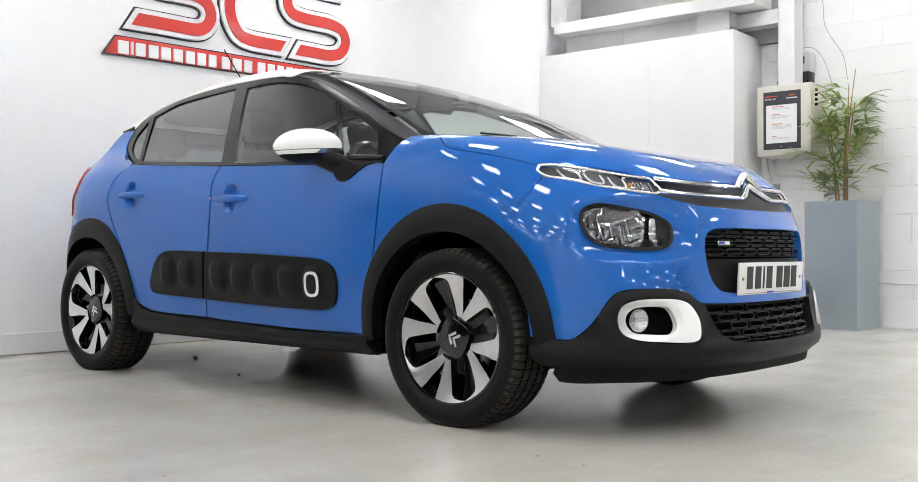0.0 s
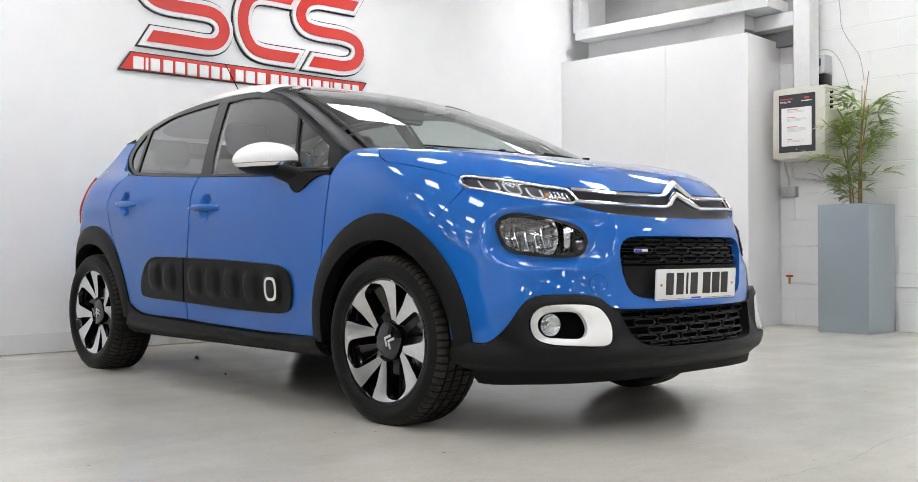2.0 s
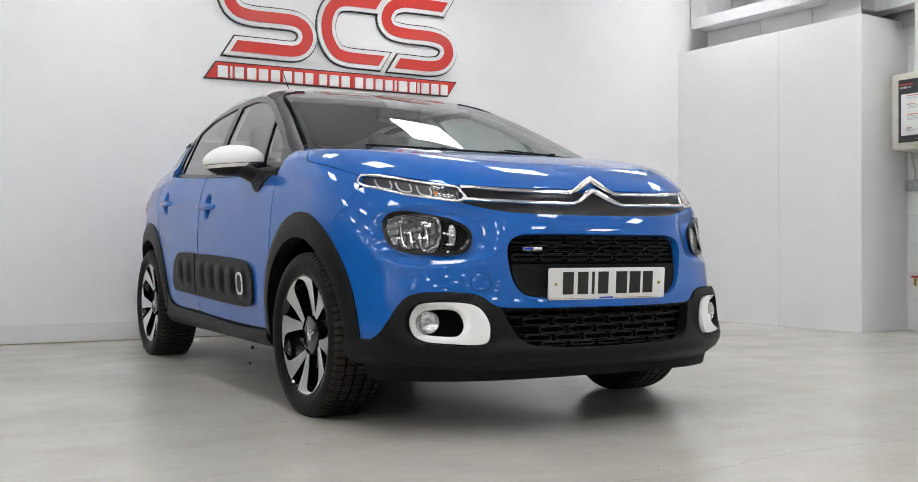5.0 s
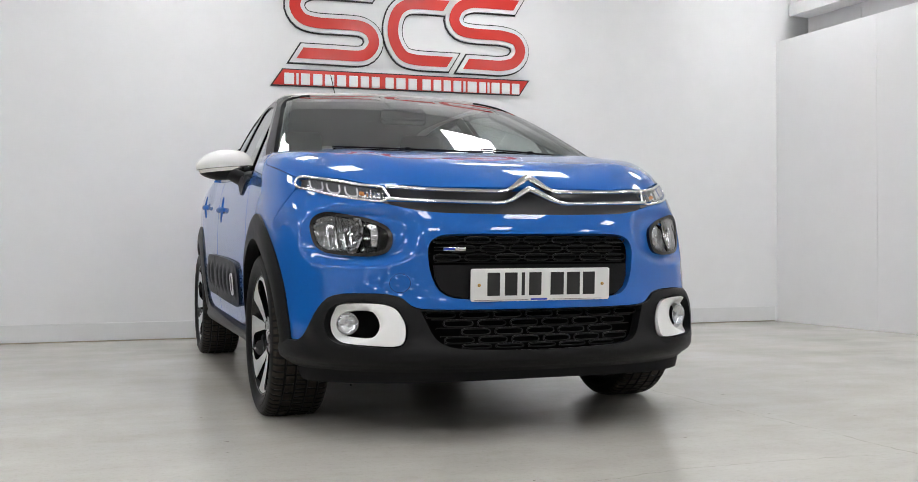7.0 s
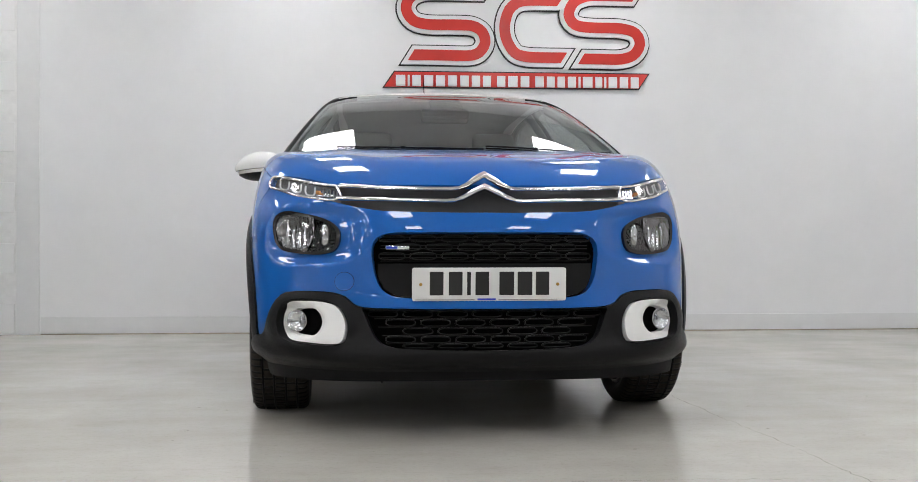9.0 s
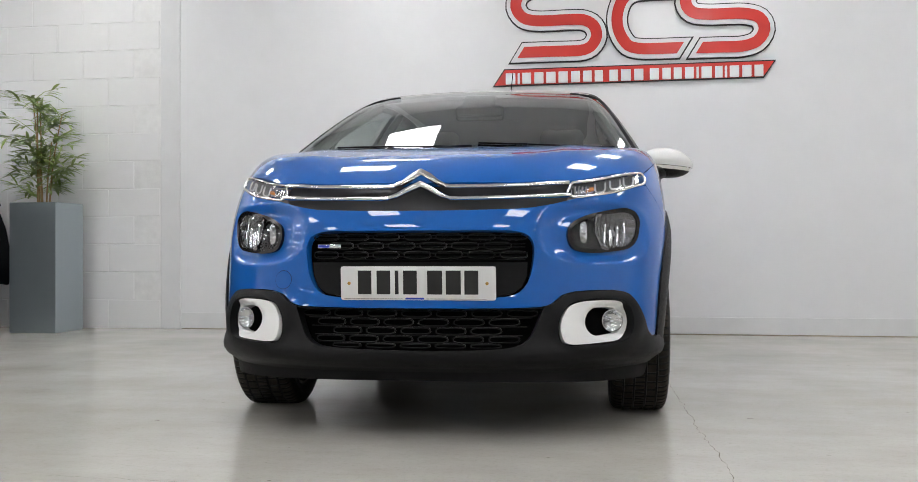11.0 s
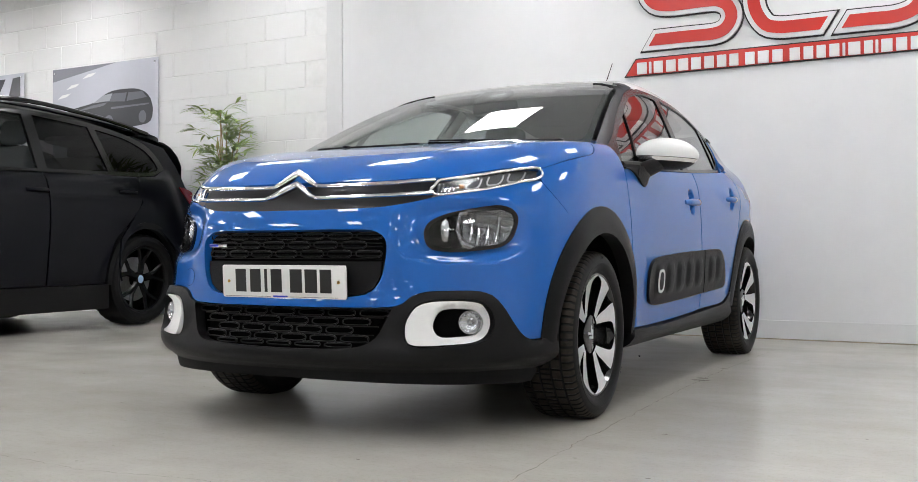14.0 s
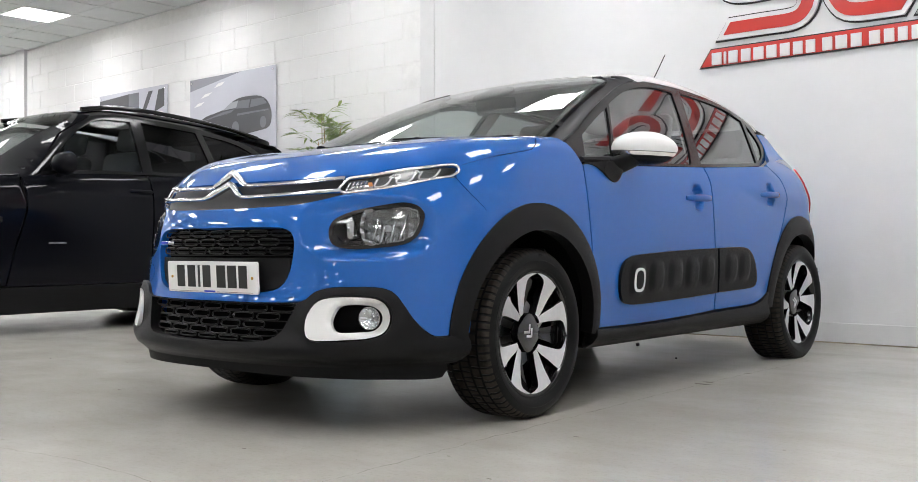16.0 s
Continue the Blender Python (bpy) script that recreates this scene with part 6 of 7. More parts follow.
# grey boarded void above the partition, with the steel ledge across it
structure(part("void_wall", box((0.05, 2.25, 0.9), (4.91, 2.66, 2.85)), GREYWALL, smooth=False), "grey boarded wall above the partition", "wall")
ledge = thing("ledge", "white painted steel ledge running over the partition", "beam", kind="structure")
la, lb = (4.245, 3.600), (4.395, 1.650)
ln = math.hypot(lb[0] - la[0], lb[1] - la[1])
LEDGE_AT = facing(la, lb)
for nm, size, c in (("front_flange", (ln, 0.014, 0.100), (ln / 2, 0.007, 2.693)), ("soffit", (ln - 0.01, 0.36, 0.010), (ln / 2, 0.194, 2.650)), ("top_plate", (ln - 0.01, 0.36, 0.010), (ln / 2, 0.194, 2.735)), ("end_plate", (0.012, 0.36, 0.095), (ln - 0.008, 0.196, 2.693))):
    part(nm, box(size, c, 0.002), STEELPAINT, ledge, smooth=False).matrix_basis = LEDGE_AT
upper_ = thing("upper_boarding", "pale grey boards closing the gap between partition and ledge", "boarding", kind="structure")
for a, b, y in ((0.0, 0.62, 0.215), (0.62, 1.16, 0.215), (1.16, 1.40, 0.215), (1.40, 1.70, 0.10)):
    part("board", box((b - a - 0.003, 0.012, 0.215), ((a + b) / 2, y, 2.548), 0.001), PALEBOARD, upper_, smooth=False).matrix_basis = LEDGE_AT
for a in (0.04, 0.58, 0.66, 1.12, 1.20, 1.36, 1.66):
    ob = part("screw_head", lathe([(0, 0.006), (0.0008, 0.005), (0.001, 0.0003)], 8, "y"), SEAM, upper_)
    ob.matrix_basis = LEDGE_AT @ pose(a, 0.094 if a > 1.4 else 0.2085, 2.475, 180, 0, 0)
structure(part("post", box((0.13, 0.10, 0.60), (4.40, 3.66, 3.04), 0.004), STEELPAINT, smooth=False), "white steel post above the ledge", "post")
structure(part("column", box((0.16, 0.145, 1.335), (4.72, 1.492, 2.645), 0.006), STEELPAINT, smooth=False), "white boxed steel column before the side wall", "column")
structure(part("bracket_beam", box((0.16, 0.50, 0.125), (4.74, 1.815, 2.575), 0.006), STEELPAINT, smooth=False), "short white bracket beam from the column", "beam")
structure(part("bracket_block", box((0.20, 0.16, 0.120), (4.62, 2.02, 2.585), 0.006), STEELPAINT, smooth=False), "white block where beam and boards meet", "beam")
structure(part("pipe", rod([(4.80, 3.70, 2.86), (4.80, 2.4, 2.84), (4.80, 1.62, 2.84)], 0.035, 10), mat("dusty_pipe", (0.52, 0.46, 0.34), 0.6, 0, 0, 0, 0.15, 20)), "dusty pipe lying behind the ledge", "pipe")
structure(part("conduit", rod([(4.935, 1.855, 2.42), (4.935, 1.855, 1.9), (4.935, 1.855, 0.02)], 0.005, 6), TRIM), "thin white conduit up the wall", "conduit")

# ---- distribution cabinet with its notice ----
CREAM = mat("cream_enamel", (0.62, 0.60, 0.53), 0.4, 0, 0, 0.03, 0.04, 20)
PAPER = mat("notice_paper", (0.80, 0.80, 0.80), 0.6)
NOTICE_DARK = mat("notice_dark_field", (0.030, 0.034, 0.040), 0.35)
NOTICE_RED = mat("notice_red", (0.62, 0.06, 0.03), 0.5)
NOTICE_GREY = mat("notice_grey", (0.58, 0.59, 0.61), 0.5)
NOTICE_PINK = mat("notice_pale_red", (0.66, 0.30, 0.26), 0.5)
cab = thing("electrical_cabinet", "cream steel wall cabinet with a notice behind its window", "cabinet", pose(4.605, 1.735, 1.40, 0, 0, -87.5))
part("body", box((0.462, 0.30, 0.585), (0.231, 0.165, 0.2925), 0.006), CREAM, cab)
door_ = part("door", box((0.455, 0.020, 0.578), (0.231, 0.006, 0.2925), 0.005), CREAM, cab, "cream cabinet door")
part("window_recess", box((0.318, 0.004, 0.478), (0.219, -0.0055, 0.292), 0.001), NOTICE_DARK, door_, "dark notice board field", smooth=False)
part("notice_sheet", box((0.262, 0.002, 0.315), (0.216, -0.0088, 0.262), 0.0), PAPER, door_, "white notice sheet", smooth=False)
part("print_bar", box((0.11, 0.002, 0.009), (0.128, -0.0088, 0.493)), NOTICE_RED, door_, smooth=False)
part("print_bar", box((0.045, 0.002, 0.013), (0.305, -0.0088, 0.494)), NOTICE_RED, door_, smooth=False)
part("print_bar", box((0.09, 0.002, 0.008), (0.305, -0.0088, 0.470)), PAPER, door_, smooth=False)
tx = bpy.data.curves.new("heading", "FONT")
tx.body, tx.size, tx.extrude = "COVID-19", 0.021, 0.0008
tob = new("heading", tx)
bpy.context.view_layer.update()
tme = bpy.data.meshes.new_from_object(tob.evaluated_get(bpy.context.evaluated_depsgraph_get()))
bpy.data.objects.remove(tob)
tme.materials.clear()
tme.materials.append(PAPER)
th = new("heading", tme)
th.parent = door_
th.matrix_basis = pose(0.072, -0.0090, 0.462, 90, 0, 0)
for k, (z, w) in enumerate(((0.405, 0.10), (0.392, 0.15), (0.383, 0.16), (0.340, 0.07), (0.328, 0.16), (0.319, 0.17), (0.310, 0.12), (0.262, 0.09), (0.250, 0.17), (0.241, 0.16), (0.232, 0.17), (0.223, 0.13), (0.160, 0.04), (0.148, 0.15), (0.139, 0.14))):
    part("print_bar", box((w, 0.0016, 0.005 if w not in (0.10, 0.07, 0.09, 0.04) else 0.008), (0.135 + w / 2, -0.0100, z)), NOTICE_PINK if w in (0.10, 0.07, 0.09, 0.04) else NOTICE_GREY, door_, smooth=False)
part("lock", lathe([(0, 0.006), (0.004, 0.006), (0.005, 0.0005)], 12, "y"), STEEL, door_).matrix_basis = pose(0.215, -0.006, 0.075, 180, 0, 0)
for z in (0.53, 0.49, 0.45, 0.41):
    part("cable_gland", lathe([(0, 0.013), (0.012, 0.013), (0.02, 0.009), (0.021, 0.0005)], 12, "x"), PLASTIC, cab, "black cable gland").matrix_basis = pose(0.462, 0.09, z)
for x in (0.14, 0.16, 0.18, 0.20):
    part("cable_gland", lathe([(0, 0.009), (0.05, 0.009), (0.05, 0.0005)], 10, "z"), STEEL, cab, "steel gland").matrix_basis = pose(x, 0.1, 0.583)
mt = thing("electric_meter", "small grey electricity meter with black base on the wall", "meter", pose(4.80, 1.475, 2.005, 0, 0, -90))
GREYP = mat("pale_grey_plastic", (0.55, 0.56, 0.57), 0.35)
part("base", box((0.135, 0.125, 0.105), (0.03, 0.075, 0.052), 0.008), GLOSS_BLACK, mt)
part("body", box((0.140, 0.120, 0.155), (0.03, 0.075, 0.185), 0.012), GREYP, mt)
part("display", box((0.085, 0.006, 0.060), (0.020, 0.013, 0.200), 0.002), mat("meter_display", (0.10, 0.13, 0.16), 0.2), mt)
part("dial", lathe([(0, 0.020), (0.006, 0.018), (0.007, 0.0005)], 20, "y"), GLOSS_BLACK, mt).matrix_basis = pose(-0.005, 0.014, 0.150, 180, 0, 0)
structure(part("cable", rod(L3([(4.93, 1.40, 3.3), (4.93, 1.36, 2.95), (4.93, 1.304, 2.67), (4.93, 1.29, 2.50), (4.93, 1.20, 2.33), (4.93, 1.134, 2.216), (4.93, 1.10, 2.02)]), 0.0032, 6), mat("grey_cable", (0.40, 0.40, 0.40), 0.5)), "thin grey cable hanging down the wall", "cable")
structure(part("cable", rod(L3([(4.85, 1.50, 2.275), (4.85, 1.44, 2.31), (4.87, 1.36, 2.30), (4.91, 1.30, 2.22), (4.93, 1.26, 2.10), (4.93, 1.23, 2.00)]), 0.0032, 6), bpy.data.materials["grey_cable"]), "thin grey cable looped at the meter", "cable")
structure(part("conduit", rod([(4.925, 1.744, 1.42), (4.925, 1.740, 1.31), (4.925, 1.725, 1.275), (4.925, 1.69, 1.260), (4.925, 1.40, 1.244), (4.925, 1.05, 1.235)], 0.012, 8), TRIM), "white conduit under the cabinet", "conduit")
structure(part("conduit", rod(L3([(4.925, 1.810, 1.42), (4.925, 1.795, 1.33), (4.92, 1.770, 1.26), (4.91, 1.765, 1.18)]), 0.008, 6), CREAM), "cream cable to the socket", "conduit")
sk = thing("wall_socket", "grey metal-clad double wall socket", "socket", pose(4.89, 1.795, 1.10, 0, 0, -90))
part("box", box((0.148, 0.06, 0.090), (0.03, 0.030, 0.045), 0.008), mat("grey_metal_clad", (0.42, 0.43, 0.44), 0.4, 0.5), sk)
for x in (0.005, 0.055):
    part("rocker", box((0.014, 0.006, 0.022), (x, -0.002, 0.045), 0.002), GREYP, sk)
tap = thing("valve_tap", "small brass valve with a red handle on a pipe", "tap", pose(4.90, 1.755, 0.365))
part("handle", rod([(0.0, 0.03, 0.06), (0.0, -0.03, 0.06)], 0.009, 8), mat("red_handle", (0.45, 0.05, 0.03), 0.4), tap, "red lever")
part("stem", rod([(0.0, 0.0, -0.01), (0.0, 0.0, 0.055)], 0.010, 8), SCREW, tap)
part("pipe", rod([(0.03, 0.03, 0.0), (0.02, 0.0, 0.0), (0.03, -0.30, -0.004), (0.03, -1.10, -0.010), (0.03, -2.20, -0.010)], 0.009, 8), TRIM, tap, "white pipe")

# ---- the wall emblem: red bands edged white and black, above a red slanting banner ----
SIGN_RED = mat("sign_red", (0.58, 0.026, 0.018), 0.35, 0, 0.2, 0.1, 0.02, 4)
SIGN_WHITE = mat("sign_white", (0.78, 0.78, 0.79), 0.35)
SIGN_BLACK = mat("sign_black", (0.015, 0.015, 0.017), 0.35)
sign = thing("wall_sign", "raised red and white emblem of curved bands above a banner", "sign")


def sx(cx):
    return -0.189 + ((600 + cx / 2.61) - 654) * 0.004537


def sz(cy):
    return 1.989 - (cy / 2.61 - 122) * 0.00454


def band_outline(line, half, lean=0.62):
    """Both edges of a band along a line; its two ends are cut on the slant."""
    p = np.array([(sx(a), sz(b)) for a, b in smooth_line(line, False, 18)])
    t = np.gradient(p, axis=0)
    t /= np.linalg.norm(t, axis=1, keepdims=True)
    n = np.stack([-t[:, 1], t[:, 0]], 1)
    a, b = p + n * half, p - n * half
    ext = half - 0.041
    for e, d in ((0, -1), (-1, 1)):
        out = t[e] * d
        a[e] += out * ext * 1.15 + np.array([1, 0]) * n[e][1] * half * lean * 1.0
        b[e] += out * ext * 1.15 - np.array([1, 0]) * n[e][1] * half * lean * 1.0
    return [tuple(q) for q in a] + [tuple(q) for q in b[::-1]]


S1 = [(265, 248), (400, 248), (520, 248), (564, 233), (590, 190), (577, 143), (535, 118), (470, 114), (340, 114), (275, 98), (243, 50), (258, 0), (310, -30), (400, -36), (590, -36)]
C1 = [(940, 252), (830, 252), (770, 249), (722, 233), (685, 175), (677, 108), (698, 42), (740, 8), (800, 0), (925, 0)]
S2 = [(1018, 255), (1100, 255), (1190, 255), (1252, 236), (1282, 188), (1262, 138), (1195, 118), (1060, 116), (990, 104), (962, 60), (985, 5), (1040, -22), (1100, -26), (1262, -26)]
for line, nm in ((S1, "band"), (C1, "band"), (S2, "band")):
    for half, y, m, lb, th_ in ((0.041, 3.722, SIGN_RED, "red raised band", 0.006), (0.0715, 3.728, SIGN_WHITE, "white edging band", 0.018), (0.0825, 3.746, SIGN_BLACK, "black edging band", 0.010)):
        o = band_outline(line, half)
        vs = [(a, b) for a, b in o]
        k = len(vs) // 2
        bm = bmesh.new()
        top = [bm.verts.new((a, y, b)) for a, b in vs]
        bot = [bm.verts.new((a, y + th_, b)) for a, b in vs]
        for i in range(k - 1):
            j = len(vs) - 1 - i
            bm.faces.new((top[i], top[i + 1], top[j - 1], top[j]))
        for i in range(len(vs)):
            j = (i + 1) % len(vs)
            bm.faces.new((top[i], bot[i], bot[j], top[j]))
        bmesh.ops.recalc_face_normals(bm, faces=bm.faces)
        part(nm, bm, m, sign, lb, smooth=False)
for grow, y, m, lb, th_ in ((0.0, 3.736, SIGN_RED, "red slanting banner", 0.008), (0.009, 3.742, SIGN_BLACK, "black edge of the banner", 0.013)):
    q = [(-0.175 - 1.9 * grow, 1.869 - grow), (1.787 + 0.6 * grow, 1.877 - grow), (1.860 + 1.9 * grow, 1.987 + grow), (-0.098 - 0.6 * grow, 1.983 + grow)]
    bm = slab(q, th_, Matrix(((1, 0, 0, 0), (0, 0, -1, y), (0, 1, 0, 0), (0, 0, 0, 1))))
    part("banner", bm, m, sign, lb, smooth=False)
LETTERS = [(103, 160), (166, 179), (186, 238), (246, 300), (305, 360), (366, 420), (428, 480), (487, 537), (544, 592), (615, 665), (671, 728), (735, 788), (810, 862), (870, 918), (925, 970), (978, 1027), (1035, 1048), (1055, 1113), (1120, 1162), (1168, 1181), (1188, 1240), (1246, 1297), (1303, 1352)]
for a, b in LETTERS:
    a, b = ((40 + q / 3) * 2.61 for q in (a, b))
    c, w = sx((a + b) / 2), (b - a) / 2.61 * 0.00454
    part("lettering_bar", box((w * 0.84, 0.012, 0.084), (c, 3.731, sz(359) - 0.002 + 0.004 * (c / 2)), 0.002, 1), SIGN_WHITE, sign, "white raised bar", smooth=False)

# ---- planters and plants ----
def planter_material(name, c):
    m = mat(name, tuple(1.45 * k for k in c), 0.36, 0.75, 0.2, 0.3, 0.04, 1.5)
    return m


ZINC = planter_material("zinc_grey_glazed", (0.27, 0.31, 0.33))
SOIL = mat("dark_soil", (0.03, 0.022, 0.015), 0.95, 0, 0, 0, 0.3, 30, 1.0, 60)
LEAF = mat("bamboo_leaf", (0.29, 0.39, 0.10), 0.38, 0, 0, 0.03, 0.55, 14)
CANE = mat("bamboo_cane", (0.36, 0.24, 0.10), 0.5, 0, 0, 0.03, 0.2, 12)


def planter(at, turn, side, high, label):
    t = thing("planter", label, "planter", pose(*at, 0, 0, 0, turn), "tall planters")
    bm = bmesh.new()
    o, i_ = side / 2, side / 2 - 0.022
    lv = [(o * 0.985, 0.0), (o, 0.012), (o, high - 0.004), (o - 0.004, high), (i_, high), (i_, high - 0.06)]
    rows = [[bm.verts.new((x * r, y * r, z)) for x, y in ((-1, -1), (1, -1), (1, 1), (-1, 1))] for r, z in lv]
    for a, b in zip(rows, rows[1:]):
        for k in range(4):
            bm.faces.new((a[k], a[(k + 1) % 4], b[(k + 1) % 4], b[k]))
    bm.faces.new(rows[0][::-1])
    bmesh.ops.recalc_face_normals(bm, faces=bm.faces)
    part("pot", bm, ZINC, t, smooth=False)
    part("soil", box((side - 0.04, side - 0.04, 0.02), (0, 0, high - 0.055)), SOIL, t, smooth=False)
    return t


def bamboo(at, seed, high, spread, label, n_canes=8, tufts=34, lean=(0, 0)):
    rng = random.Random(seed)
    t = thing("bamboo_plant", label, "plant", pose(*at), "bamboo plants")
    leaves = bmesh.new()
    for c in range(n_canes):
        a = rng.uniform(0, 2 * math.pi)
        r = rng.uniform(0.01, 0.07)
        h = high * rng.uniform(0.55, 0.98)
        bx, by = r * math.cos(a), r * math.sin(a)
        tx_, ty_ = spread * 0.45 * math.cos(a + rng.uniform(-0.5, 0.5)) * rng.random() + lean[0], spread * 0.45 * math.sin(a) * rng.random() + lean[1]
        pts = [Vector((bx + tx_ * s ** 1.8, by + ty_ * s ** 1.8, h * s)) for s in np.linspace(0, 1, 9)]
        part("cane", rod(pts, [0.0075 * (1 - 0.55 * s) for s in np.linspace(0, 1, 9)], 6), CANE, t)
        for k in range(tufts // n_canes + 2):
            s = rng.uniform(0.06, 1.0) ** 0.75
            i = min(int(s * 8), 7)
            p = pts[i].lerp(pts[i + 1], s * 8 - i)
            aa = rng.uniform(0, 2 * math.pi)
            reach = spread * rng.uniform(0.25, 0.75) * (1.15 - 0.5 * abs(s - 0.6))
            tip = p + Vector((reach * math.cos(aa), reach * math.sin(aa), rng.uniform(0.0, 0.14)))
            rod([p, p.lerp(tip, 0.5) + Vector((0, 0, 0.02)), tip], [0.0025, 0.002, 0.0012], 4, leaves)
            for q in range(rng.randint(8, 11)):
                f = rng.uniform(0.35, 1.0)
                b = p.lerp(tip, f)
                d = Vector((math.cos(aa + rng.uniform(-1.3, 1.3)), math.sin(aa + rng.uniform(-1.3, 1.3)), rng.uniform(-0.15, 0.7))).normalized()
                ln_ = rng.uniform(0.10, 0.18)
                w = ln_ * rng.uniform(0.072, 0.108)
                sd_ = d.cross(Vector((0, 0, 1))).normalized()
                up_ = sd_.cross(d)
                rows = []
                for u, ww in ((0, 0.15), (0.25, 0.9), (0.5, 1.0), (0.75, 0.65), (1.0, 0.02)):
                    m_ = b + d * ln_ * u - Vector((0, 0, 1)) * ln_ * 0.22 * u * u
                    rows.append([leaves.verts.new(m_ - sd_ * w * ww + up_ * w * 0.25 * ww), leaves.verts.new(m_), leaves.verts.new(m_ + sd_ * w * ww + up_ * w * 0.25 * ww)])
                for x, y in zip(rows, rows[1:]):
                    for z in range(2):
                        leaves.faces.new((x[z], x[z + 1], y[z + 1], y[z]))
    part("foliage", leaves, LEAF, t, "long narrow green leaves", kind="stuff")
    return t


planter((4.670, 1.045), -1.5, 0.42, 1.005, "tall square grey-blue glazed planter beside the side wall")
bamboo((4.67, 1.045, 0.945), 5, 1.22, 0.38, "bushy green artificial bamboo in the tall planter", 9, 54)
planter((-3.672, 3.402), 0, 0.385, 1.0, "tall square dark grey planter against the blockwork wall")
bamboo((-3.70, 3.40, 0.945), 11, 0.94, 0.34, "small green artificial bamboo in a tall planter", 7, 68)

# ---- printed panels on the blockwork ----
PRINT_SKY = mat("print_pale", (0.52, 0.53, 0.60), 0.35, 0, 0.3, 0.1, 0.08, 1.5)
PRINT_FLOOR = mat("print_floor_grey", (0.30, 0.31, 0.35), 0.35, 0, 0.3, 0.1, 0.08, 2)
PRINT_CEIL = mat("print_ceiling_grey", (0.20, 0.205, 0.24), 0.35, 0, 0.3, 0.1, 0.1, 3)
PRINT_DARK = mat("print_dark", (0.022, 0.023, 0.030), 0.3, 0, 0.3, 0.1, 0.2, 3)
PRINT_GLASS = mat("print_mid", (0.11, 0.115, 0.14), 0.3, 0, 0.3, 0.1)


def on_print(o, y, m, parent, nm, th_=0.001):
    bm = slab(o, th_, Matrix(((1, 0, 0, 0), (0, 0, -1, y), (0, 1, 0, 0), (0, 0, 0, 1))))
    return part(nm, bm, m, parent, smooth=False)


